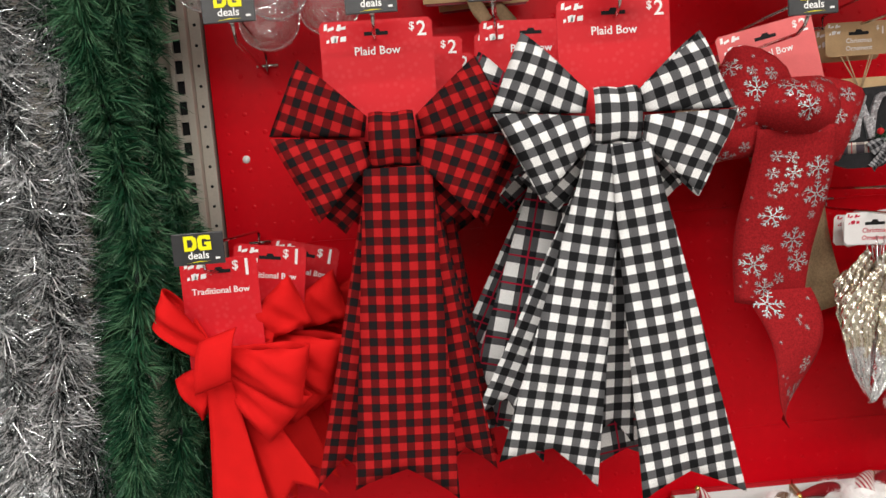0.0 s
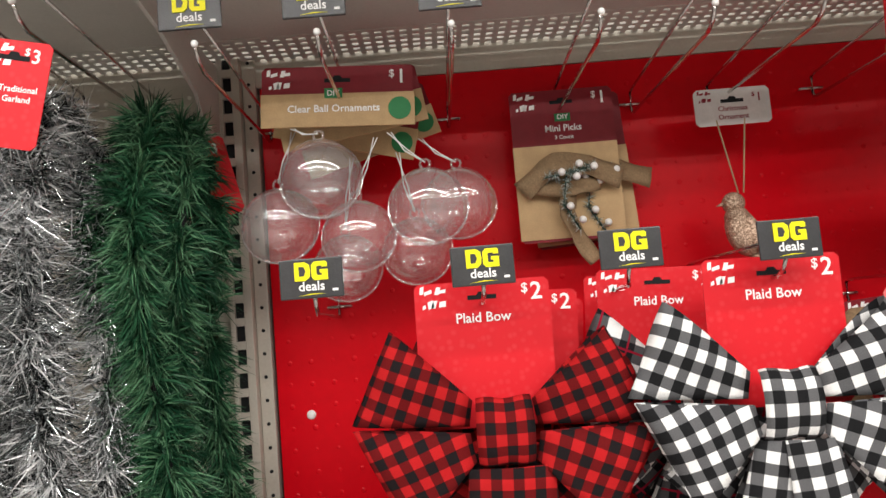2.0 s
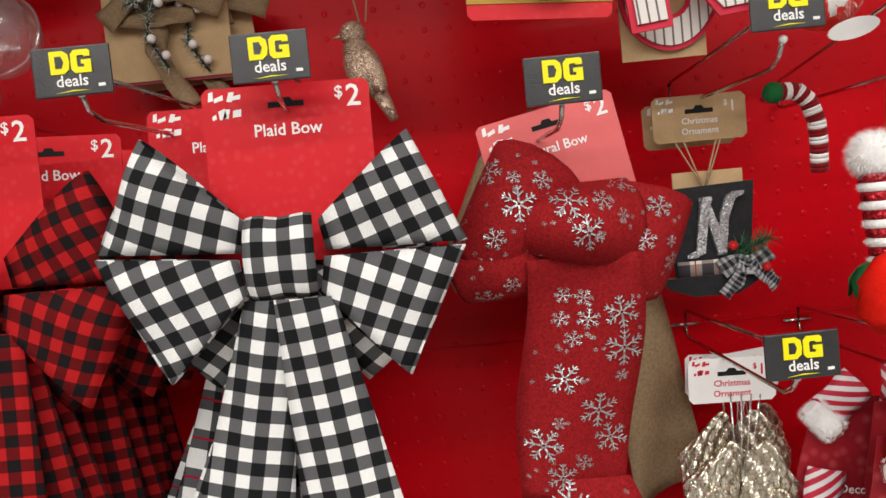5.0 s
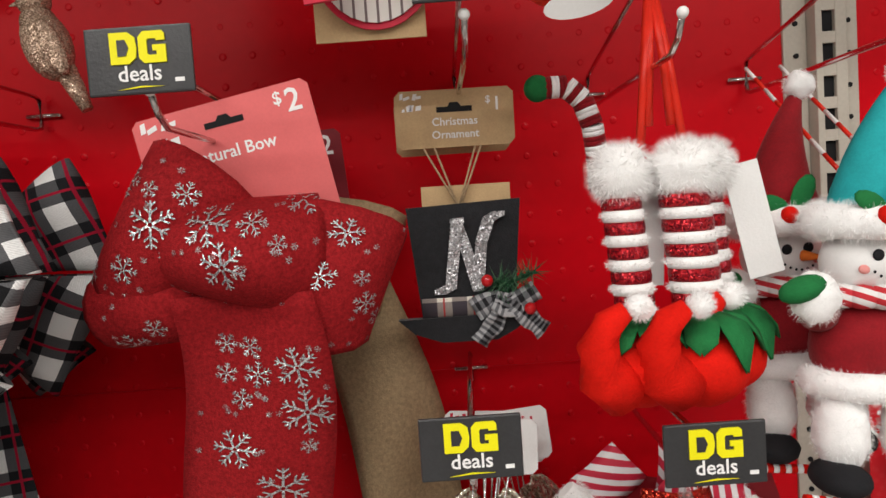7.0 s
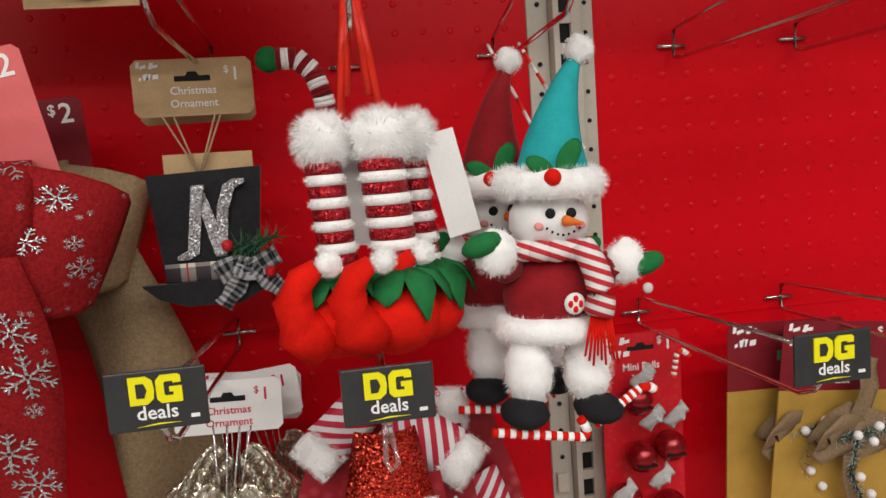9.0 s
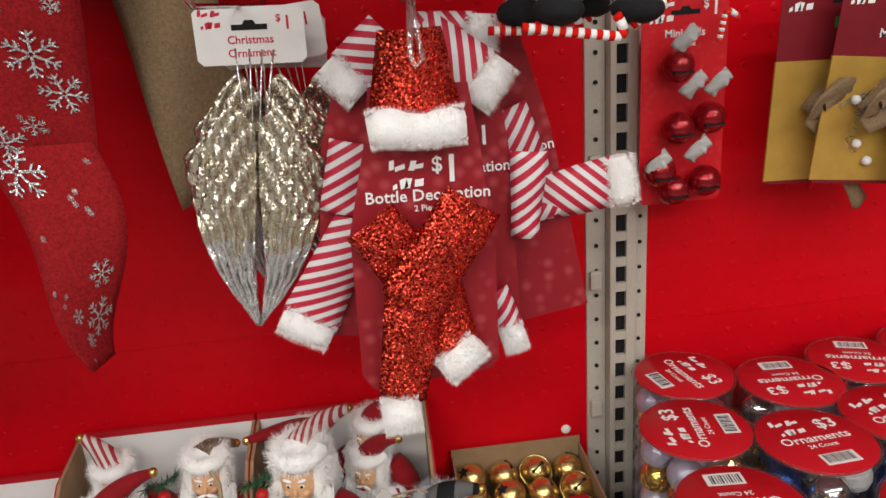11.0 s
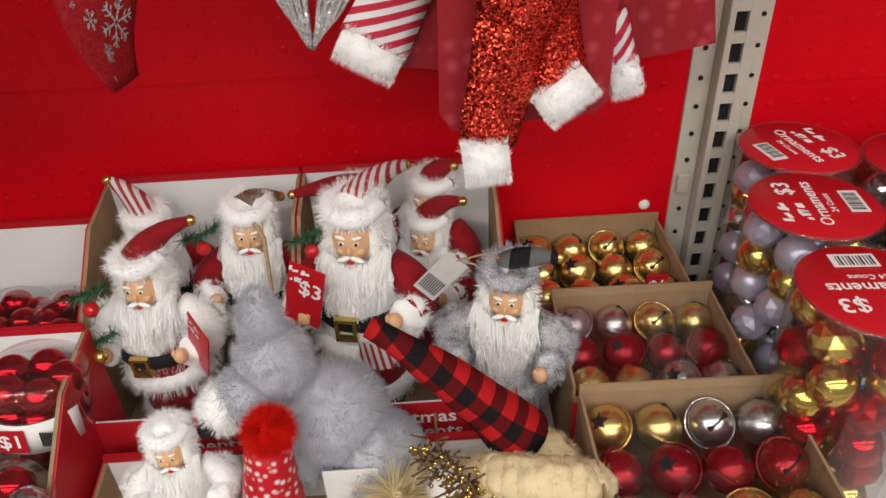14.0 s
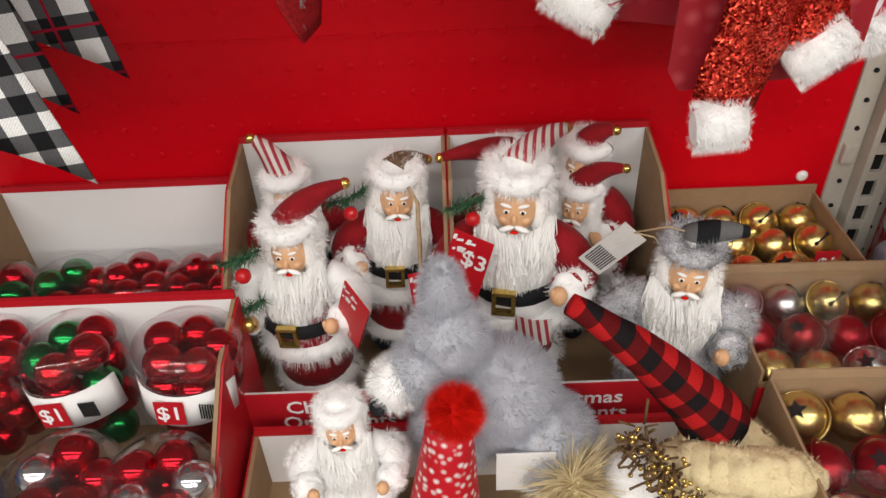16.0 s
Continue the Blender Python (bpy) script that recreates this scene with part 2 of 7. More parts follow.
def tube(bm, pts, r, sides=8, index=0, cap=True, taper=None):
    """A round wire along points."""
    pts = [Vector(p) for p in pts]
    rings = []
    for i, p in enumerate(pts):
        d = (pts[min(i + 1, len(pts) - 1)] - pts[max(i - 1, 0)]).normalized()
        q = d.to_track_quat("Z", "Y")
        rr = r if taper is None else r * taper[i]
        rings.append([bm.verts.new(p + q @ Vector((rr * math.cos(2 * math.pi * k / sides), rr * math.sin(2 * math.pi * k / sides), 0))) for k in range(sides)])
    for a, b in zip(rings, rings[1:]):
        for k in range(sides):
            f = bm.faces.new((a[k], a[(k + 1) % sides], b[(k + 1) % sides], b[k]))
            f.material_index, f.smooth = index, True
    if cap:
        for ring in (rings[0][::-1], rings[-1]):
            bm.faces.new(ring).material_index = index
    return bm


def ball(bm, c, r, index=0, seg=20, rings=12, rot=None):
    """An ellipsoid; r is a number or three radii."""
    r = (r, r, r) if isinstance(r, (int, float)) else r
    m = Matrix.LocRotScale(c, Euler([radians(a) for a in rot]) if rot else None, r)
    add = bm.verts.new
    top, bot = add(m @ Vector((0, 0, 1))), add(m @ Vector((0, 0, -1)))
    rows = []
    for j in range(1, rings):
        t = math.pi * j / rings
        st, ct = math.sin(t), math.cos(t)
        rows.append([add(m @ Vector((st * math.cos(2 * math.pi * k / seg), st * math.sin(2 * math.pi * k / seg), ct))) for k in range(seg)])
    faces = []
    for k in range(seg):
        q = (k + 1) % seg
        faces.append(bm.faces.new((top, rows[0][k], rows[0][q])))
        faces.append(bm.faces.new((bot, rows[-1][q], rows[-1][k])))
        for u, w in zip(rows, rows[1:]):
            faces.append(bm.faces.new((u[k], w[k], w[q], u[q])))
    for f in faces:
        f.material_index, f.smooth = index, True
    return [top, bot] + [v for row in rows for v in row]


def lathe(bm, profile, seg=24, index=0, at=(0, 0, 0)):
    """A turned shape about z from (radius, height) pairs."""
    rows = [[bm.verts.new((at[0] + r * math.cos(2 * math.pi * k / seg), at[1] + r * math.sin(2 * math.pi * k / seg), at[2] + h)) for k in range(seg)] for r, h in profile]
    for a, b in zip(rows, rows[1:]):
        for k in range(seg):
            f = bm.faces.new((a[k], a[(k + 1) % seg], b[(k + 1) % seg], b[k]))
            f.material_index, f.smooth = index, True
    return rows


def sheet(bm, f, nu, nv, uvf=None, index=0):
    """A cloth surface from f(u, v), with its own metres as map."""
    uvl = bm.loops.layers.uv.verify()
    g = [[bm.verts.new(f(i / nu, j / nv)) for j in range(nv + 1)] for i in range(nu + 1)]
    for i in range(nu):
        for j in range(nv):
            fc = bm.faces.new((g[i][j], g[i + 1][j], g[i + 1][j + 1], g[i][j + 1]))
            fc.material_index, fc.smooth = index, True
            for l, (a, b) in zip(fc.loops, ((i, j), (i + 1, j), (i + 1, j + 1), (i, j + 1))):
                l[uvl].uv = uvf(a / nu, b / nv) if uvf else (a / nu, b / nv)
    return g


def outline(bm, pts, y0, y1, index=0):
    """A flat cut-out in the x-z plane, between the depths y0 (front) and y1."""
    a = [bm.verts.new((x, y0, z)) for x, z in pts]
    b = [bm.verts.new((x, y1, z)) for x, z in pts]
    n = len(pts)
    fs = [bm.faces.new(a), bm.faces.new(b[::-1])] + [bm.faces.new((a[i], b[i], b[(i + 1) % n], a[(i + 1) % n])) for i in range(n)]
    for f in fs:
        f.material_index = index
    if len(bm.faces) < 60:
        bmesh.ops.recalc_face_normals(bm, faces=fs)
    return bm


def hairs(bm, c, r, n, length, index=0, droop=0.0, width=0.00018, rnd=random, clump=0.75):
    """Fine tapered fibres standing on an ellipsoid, leaning together in clumps."""
    r = (r, r, r) if isinstance(r, (int, float)) else r
    for _ in range(n):
        d = Vector((rnd.gauss(0, 1), rnd.gauss(0, 1), rnd.gauss(0, 1))).normalized()
        p = Vector((c[0] + d.x * r[0], c[1] + d.y * r[1], c[2] + d.z * r[2]))
        strand(bm, p, d, length, index, droop, width, rnd, clump)


def strand(bm, p, d, length, index, droop, width, rnd, clump=0.75):
    """One fibre at p, pointing away along d."""
    t = (d + noise.noise_vector(p * 150) * clump + Vector((rnd.gauss(0, 0.16), rnd.gauss(0, 0.16), rnd.gauss(0, 0.16) - droop))).normalized()
    q = t.cross(Vector((rnd.random() - 0.5, rnd.random() - 0.5, rnd.random() - 0.5))).normalized() * width
    bm.faces.new((bm.verts.new(p - q), bm.verts.new(p + q), bm.verts.new(p + t * length * rnd.uniform(0.55, 1.15)))).material_index = index


def fur_tube(bm, pts, r, index, n, length, rnd=random, droop=0.1, flat=1.0):
    """A roll of fur along points; flat squeezes it in depth."""
    pts = [Vector(p) for p in pts]
    a = len(bm.verts)
    closed = (pts[0] - pts[-1]).length < 1e-6
    tube(bm, pts, r, 10, index, not closed, [1 + 0.16 * noise.noise(p * 160) - (0.0 if closed or 0 < i < len(pts) - 1 else 0.3) for i, p in enumerate(pts)])
    for _ in range(n):
        t = rnd.uniform(0, len(pts) - 1.001)
        i = int(t)
        ax = (pts[i + 1] - pts[i]).normalized()
        g = Vector((rnd.gauss(0, 1), rnd.gauss(0, 1), rnd.gauss(0, 1)))
        d = (g - ax * g.dot(ax)).normalized()
        strand(bm, pts[i].lerp(pts[i + 1], t - i) + d * r * 0.97, d, length, index, droop, 0.00018, rnd)
    if flat != 1.0:
        y0 = sum(p.y for p in pts) / len(pts)
        bm.verts.ensure_lookup_table()
        for v in bm.verts[a:]:
            v.co.y = y0 + (v.co.y - y0) * flat


def fur_ring(bm, c, rx, ry, r, index, n, length, rnd=random, droop=0.1, tilt=0.0):
    fur_tube(bm, [(c[0] + rx * math.cos(k * math.pi / 10), c[1] + ry * math.sin(k * math.pi / 10), c[2] + tilt * math.sin(k * math.pi / 10)) for k in range(20)] + [(c[0] + rx, c[1], c[2])], r, index, n, length, rnd, droop)


def fluff(bm, c, r, index=0, n=260, length=0.009, droop=0.2, rnd=random):
    """A plush tuft: a lumpy body with fibres."""
    v = ball(bm, c, r, index, 18, 12)
    rr = min(r) if not isinstance(r, (int, float)) else r
    for w in v:
        d = (w.co - Vector(c)).normalized()
        w.co += d * min(rr * 0.4, 0.0035) * noise.noise(w.co * 130)
    hairs(bm, c, r, int(n * 3.0), length * 0.75, index, droop, rnd=rnd)


TEXTS = {}


def text(s, size, material, parent, x, y, z, label="", align="CENTER", rot=(90, 0, 0), name="lettering"):
    """Raised print in the built-in letters."""
    if (s, align) not in TEXTS:
        cu = bpy.data.curves.new("lettering", "FONT")
        cu.body, cu.size, cu.align_x, cu.align_y, cu.extrude, cu.resolution_u = s, 1.0, align, "CENTER", 0.004, 2
        cu.offset = 0.014
        tmp = bpy.data.objects.new("lettering", cu)
        TEXTS[(s, align)] = bpy.data.meshes.new_from_object(tmp)
        bpy.data.objects.remove(tmp)
        bpy.data.curves.remove(cu)
    me = TEXTS[(s, align)].copy()
    me.materials.clear()
    me.materials.append(material)
    ob = new(name, me)
    ob.parent = parent
    ob.matrix_basis = pose(x, y, z, *rot) @ Matrix.Scale(size, 4)
    return ob


def scribble(parent, x, y, z, w, material, rot=(90, 0, 0)):
    """The maker's mark as plain strokes."""
    bm = bmesh.new()
    for k, (a, b, c, d) in enumerate(((-0.5, 0.12, -0.35, 0.42), (-0.3, 0.14, 0.0, 0.3), (0.03, 0.1, 0.2, 0.42), (0.24, 0.12, 0.48, 0.28), (-0.28, -0.4, -0.05, -0.1), (0.0, -0.42, 0.16, -0.1), (0.2, -0.4, 0.46, -0.16), (-0.5, -0.36, -0.36, -0.2))):
        m = Matrix.Rotation(0.25 * math.sin(k * 2.1), 4, "Z")
        vs = [bm.verts.new(m @ Vector((px * w, pz * w, 0))) for px, pz in ((a, b), (c, b + 0.02), (c + 0.02, d), (a + 0.03, d - 0.03))]
        bm.faces.new(vs)
    ob = part("printed_mark", bm, material, parent)
    ob.matrix_basis = pose(x, y, z, *rot)
    return tagged(ob, kind="stuff")


# ---- the gondola: red back panels, slotted uprights, shelves ----
UPL, UPR, DECK, TOP = -0.279, 0.917, 0.69, 1.842


def back_panel(name, x0, x1, z0, z1, material, label):
    ob = structure(name, boxed(x0, x1, 0.0, 0.022, z0, z1, bevel=0.0015), material, label, "wall panel")
    return ob


panel_main = back_panel("wall_back", UPL + 0.034, UPR - 0.031, 0.5, 1.808, M_BOARD, "glossy red pegboard back panel of the store shelf")
panel_right = back_panel("wall_right", UPR + 0.031, 2.12, 0.5, 1.808, M_BOARD, "glossy red pegboard back panel of the next bay")
panel_left = back_panel("wall_left", -1.5, UPL - 0.026, 0.5, 1.84, M_BEIGE, "almond metal pegboard back panel with round holes")
structure("wall_upper", boxed(-1.5, 2.12, 0.001, 0.022, 1.809, 2.3, bevel=0.001), M_BEIGE, "plain almond back panel above the red one", "wall panel")


def dimples(parent, x0, x1, z0, z1, r, material, name, label, proud):
    """Peg holes an inch apart: covered ones show as small pressed dimples."""
    bm = bmesh.new()
    rnd = random.Random(5)
    x = math.ceil(x0 / 0.0254) * 0.0254
    while x < x1:
        z = math.ceil(z0 / 0.0254) * 0.0254
        while z < z1:
            k = rnd.uniform(0.75, 1.1)
            rim = [bm.verts.new((x + r * k * math.cos(a * math.pi / 4), -0.0003, z + r * k * math.sin(a * math.pi / 4))) for a in range(8)]
            mid = [bm.verts.new((x + r * 0.55 * math.cos(a * math.pi / 4), -proud * k, z + r * 0.55 * math.sin(a * math.pi / 4) - r * 0.15)) for a in range(8)]
            for a in range(8):
                f = bm.faces.new((rim[a], rim[(a + 1) % 8], mid[(a + 1) % 8], mid[a]))
                f.smooth = True
            bm.faces.new(mid)
            z += 0.0254
        x += 0.0254
    ob = part(name, bm, material, parent, label)
    return tagged(ob, kind="stuff")


dimples(panel_main, -0.235, 0.875, 0.86, 1.8, 0.0032, M_BOARD, "peg_dimple", "pressed dimples over the peg holes", 0.0011)
dimples(panel_right, 0.96, 1.6, 0.8, 1.8, 0.0038, M_BOARD, "peg_dimple", "pressed dimples over the peg holes", 0.0011)
# raised pale discs: light through the holes is painted, nothing shines behind
dimples(panel_left, -0.8, -0.32, 1.0, 1.82, 0.0034, M_HOLE, "peg_hole", "round peg holes, the light through them painted as pale discs", 0.0003)
for sx, sz in ((-0.207, 1.412), (0.86, 0.815), (0.992, 1.294), (0.13, 1.06)):
    bm = bmesh.new()
    ball(bm, (sx, -0.001, sz), (0.0055, 0.003, 0.0055), seg=14, rings=8)
    part("push_rivet", bm, M_TIP, panel_main if sx < 0.9 else panel_right, "white plastic push rivet")
# seams pressed across the panels
for z in (0.965, 1.29):
    part("panel_seam", boxed(UPL + 0.036, UPR - 0.033, -0.0012, 0.001, z, z + 0.0016), M_BOARD, panel_main)
    part("panel_seam", boxed(UPR + 0.033, 2.11, -0.0012, 0.001, z - 0.03, z - 0.0284), M_BOARD, panel_right)


def upright(x, name):
    """A slotted steel post: flanges with small holes and a channel with a row of slots backed in painted shade."""
    # core is near-black rather than almond, to darken the slots from behind
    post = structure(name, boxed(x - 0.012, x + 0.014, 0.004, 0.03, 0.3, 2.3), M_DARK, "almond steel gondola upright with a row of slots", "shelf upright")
    for nm, a, b, y in (("flange", x - 0.033, x - 0.0125, -0.003), ("flange", x + 0.0145, x + 0.0305, -0.004)):
        part(nm, boxed(a, b, y, 0.012, 0.3, 2.3, bevel=0.0015), M_BEIGE, post)
    # slotted face
    z, pitch = 0.60, 0.0271
    for a, b in ((x - 0.0122, x - 0.0062), (x + 0.0044, x + 0.0142)):
        part("face_strip", boxed(a, b, -0.017, 0.003, 0.3, 2.3, bevel=0.0012), M_BEIGE, post)
    # added black filler that paints the shadow inside the slots
    part("slot_shade", boxed(x - 0.006, x + 0.0042, -0.0125, 0.003, 0.3, 2.3), M_DARK, post)
    bm = bmesh.new()
    while z < 2.25:
        box(bm, x - 0.0064, x + 0.0046, -0.0165, -0.012, z, z + 0.0095)
        z += pitch
    tagged(part("slot_bridge", bm, M_BEIGE, post), kind="stuff")
    for fx in (x + 0.0225, x - 0.0225):
        bm = bmesh.new()
        z = 0.62
        while z < 2.2:
            lathe_pts = [(fx + 0.0022 * math.cos(a * math.pi / 4), z + 0.0022 * math.sin(a * math.pi / 4)) for a in range(8)]
            outline(bm, lathe_pts, -0.0046, -0.002)
            z += pitch
        tagged(part("small_hole", bm, M_DARK, post, "small round holes along the flange"), kind="stuff")
    for z in (0.83, 0.98, 1.10, 1.38):
        part("panel_clip", boxed(x - 0.03, x - 0.018, -0.009, -0.002, z, z + 0.02, bevel=0.002), M_BEIGE, post)
    return post


upright(UPL, "trim_upright_left")
upright(UPR, "trim_upright_right")

# shelf above: steel tray with a perforated strip along its back
shelf = structure("shelf_above", boxed(-1.5, 2.12, -0.36, -0.072, TOP, TOP + 0.03, bevel=0.002), M_SHELF, "almond steel shelf seen from below", "shelf")
bm = bmesh.new()
rows_y = [-0.071 + 0.0142 * k for k in range(6)]
for a, b in zip(rows_y, rows_y[1:]):
    box(bm, -1.5, 2.12, a, a + 0.0075, TOP, TOP + 0.002)
x = -0.9
while x < 1.5:
    for a in rows_y[:-1]:
        box(bm, x, x + 0.0065, a + 0.0075, a + 0.0142, TOP, TOP + 0.002)
    x += 0.0145
tagged(part("perforated_strip", bm, M_SHELF, shelf, "perforated strip with light through its holes"), kind="stuff")
part("front_lip", boxed(-1.5, 2.12, -0.372, -0.36, TOP - 0.012, TOP + 0.045, bevel=0.003), M_SHELF, shelf)
part("ticket_rail", boxed(-1.5, 2.12, -0.378, -0.3725, TOP - 0.008, TOP + 0.035, bevel=0.001), M_WHITECARD, shelf)
for bx in (UPL - 0.012, UPR - 0.012):
    bm = bmesh.new()
    pts = [(-0.02, 1.66), (-0.02, 1.83), (-0.34, 1.84), (-0.34, 1.825), (-0.2, 1.805), (-0.1, 1.775), (-0.055, 1.72), (-0.04, 1.66)]
    outline(bm, pts, -0.002, 0.002)
    bmesh.ops.transform(bm, verts=bm.verts, matrix=Matrix.Translation((bx, 0, 0)) @ Matrix.Rotation(radians(90), 4, "Z"))
    part("shelf_bracket", bm, M_SHELF, shelf, "curved steel shelf bracket")

structure("shelf_deck", boxed(-1.5, 2.12, -0.44, -0.001, DECK - 0.03, DECK, bevel=0.002), M_DECK, "white enamelled steel shelf carrying the boxed ornaments", "shelf")
part("front_lip", boxed(-1.5, 2.12, -0.452, -0.4405, DECK - 0.05, DECK + 0.004, bevel=0.003), M_DECK, bpy.data.objects["shelf_deck"])

# closed store round the aisle
structure("floor", boxed(-3.5, 4.5, -6.0, 0.6, -0.05, 0.0), M_FLOOR, "pale polished store floor", "floor")
structure("ceiling", boxed(-3.5, 4.5, -6.0, 0.6, 3.2, 3.25), M_CEIL, "white store ceiling", "ceiling")
structure("wall_north", boxed(-3.5, 4.5, 0.6, 0.65, 0, 3.2), M_WALL, "plain store wall", "wall")
structure("wall_south", boxed(-3.5, 4.5, -6.05, -6.0, 0, 3.2), M_WALL, "plain store wall", "wall")
structure("wall_west", boxed(-3.55, -3.5, -6.0, 0.6, 0, 3.2), M_WALL, "plain store wall", "wall")
structure("wall_east", boxed(4.5, 4.55, -6.0, 0.6, 0, 3.2), M_WALL, "plain store wall", "wall")


# ---- peg hooks with their price plates ----
def plate(parent, x, y, z, dark=True):
    """The black price plate: yellow mark, white word, thin yellow stroke."""
    tag = part("price_plate", boxed(x - 0.0262, x + 0.0262, y - 0.0012, y + 0.0012, z - 0.0165, z + 0.0165, bevel=0.0011), M_TAGBLACK, parent, "black price plate with a yellow mark")
    f = y - 0.0018
    bm = bmesh.new()
    d = [(-0.0135, -0.0018), (-0.0135, 0.0135), (-0.0045, 0.0135), (-0.0012, 0.011), (-0.0005, 0.006), (-0.0012, 0.001), (-0.0045, -0.0018)]
    g = [(0.0028, -0.0018), (0.0005, 0.0008), (0.0005, 0.0108), (0.003, 0.0135), (0.0122, 0.0135), (0.0135, 0.0122), (0.0135, 0.0088), (0.0092, 0.0088), (0.0092, 0.0098), (0.0054, 0.0098), (0.0046, 0.009), (0.0046, 0.0028), (0.0054, 0.002), (0.0092, 0.002), (0.0092, 0.004), (0.0073, 0.004), (0.0073, 0.0068), (0.0138, 0.0068), (0.0138, -0.0018)]
    for shape in (d, g):
        outline(bm, [(x + a, z + b) for a, b in shape], f - 0.0004, f + 0.0008)
    part("yellow_mark", bm, M_YELLOW, tag, "yellow printed mark")
    bm = bmesh.new()
    outline(bm, [(x - 0.0098, z + 0.002), (x - 0.0098, z + 0.0098), (x - 0.0058, z + 0.0098), (x - 0.0042, z + 0.006), (x - 0.0058, z + 0.002)], f - 0.0008, f)
    part("mark_counter", bm, M_TAGBLACK, tag)
    text("deals", 0.0108, M_WHITEINK, tag, x, f, z - 0.0068)
    part("small_print", boxed(x + 0.017, x + 0.0215, f, f + 0.001, z - 0.0115, z - 0.0095), M_WHITEINK, tag)
    bm = bmesh.new()
    outline(bm, [(x - 0.0115, z - 0.0142), (x, z - 0.0126), (x + 0.0115, z - 0.0132), (x, z - 0.0134)], f, f + 0.001)
    part("yellow_stroke", bm, M_YELLOW, tag)
    return tag


def hook(x, z, dx=0.0, reach=0.27, dz=0.018, tag=True, tilt=0.0):
    """A two-wire peg hook: cross bracket, product wire with an upturned tip, plate wire above."""
    h = thing("peg_hook", x, 0, z, "chrome wire peg hook with a black price plate" if tag else "bare chrome wire peg hook on the red panel", "hook", "peg hooks")
    bm = bmesh.new()
    tube(bm, [(-0.0135, -0.004, 0), (0.0135, -0.004, 0)], 0.0019)
    tube(bm, [(-0.0127, 0.0, 0), (-0.0127, -0.004, 0)], 0.0019)
    tube(bm, [(0.0127, 0.0, 0), (0.0127, -0.004, 0)], 0.0019)
    part("cross_bar", bm, M_CHROME, h)
    bm = bmesh.new()
    tube(bm, [(0, -0.0075, 0.013), (0, -0.007, -0.006), (0, -0.0085, -0.0105), (0.1 * dx, -0.016, -0.0125), (dx * 0.9, -reach + 0.03, -0.012), (dx, -reach + 0.016, -0.006), (dx, -reach + 0.008, 0.004)], 0.0019)
    part("product_wire", bm, M_CHROME, h)
    bm = bmesh.new()
    ball(bm, (dx, -reach + 0.0075, 0.0048), 0.0032, seg=10, rings=6)
    part("tip", bm, M_TIP, h, "white rubber tip")
    bm = bmesh.new()
    tube(bm, [(0, -0.0075, 0.013), (0.05 * dx, -0.014, 0.0155), (dx, -reach + 0.004, dz + 0.002)], 0.0017)
    part("plate_wire", bm, M_CHROME, h)
    if tag:
        plate(h, dx, -reach - 0.001, dz)
    return h

for hx, hz in ((-0.232, 1.75), (-0.13, 1.752), (-0.018, 1.75), (0.108, 1.75), (0.204, 1.75), (0.298, 1.75), (0.426, 1.752), (0.545, 1.752), (0.64, 1.752), (0.75, 1.752)):
    hook(hx, hz, 0.0, 0.29, 0.03)
hook(-0.165, 1.535, 0.015), hook(-0.015, 1.534, 0.006), hook(0.152, 1.538, -0.038), hook(0.25, 1.535, -0.004), hook(0.435, 1.501, 0.006)
hook(0.602, 1.53, 0.0, 0.26, 0.026), hook(0.715, 1.521, -0.004, 0.27, 0.05), hook(0.85, 1.525, -0.01, 0.27, 0.05)
hook(1.025, 1.525, 0.0, 0.28, 0.03), hook(1.151, 1.526, 0.0, 0.28, 0.03)
hook(-0.2, 1.297, -0.006), hook(0.6, 1.292, -0.01, 0.27, 0.022), hook(0.72, 1.285, -0.006, 0.27, 0.017)
hook(0.978, 1.272, 0.012, 0.27, 0.02), hook(1.13, 1.272, 0.02, 0.27, 0.02)
hook(-0.365, 1.785, 0.0, 0.32, 0.03), hook(-0.455, 1.8, 0.0, 0.3, 0.03)


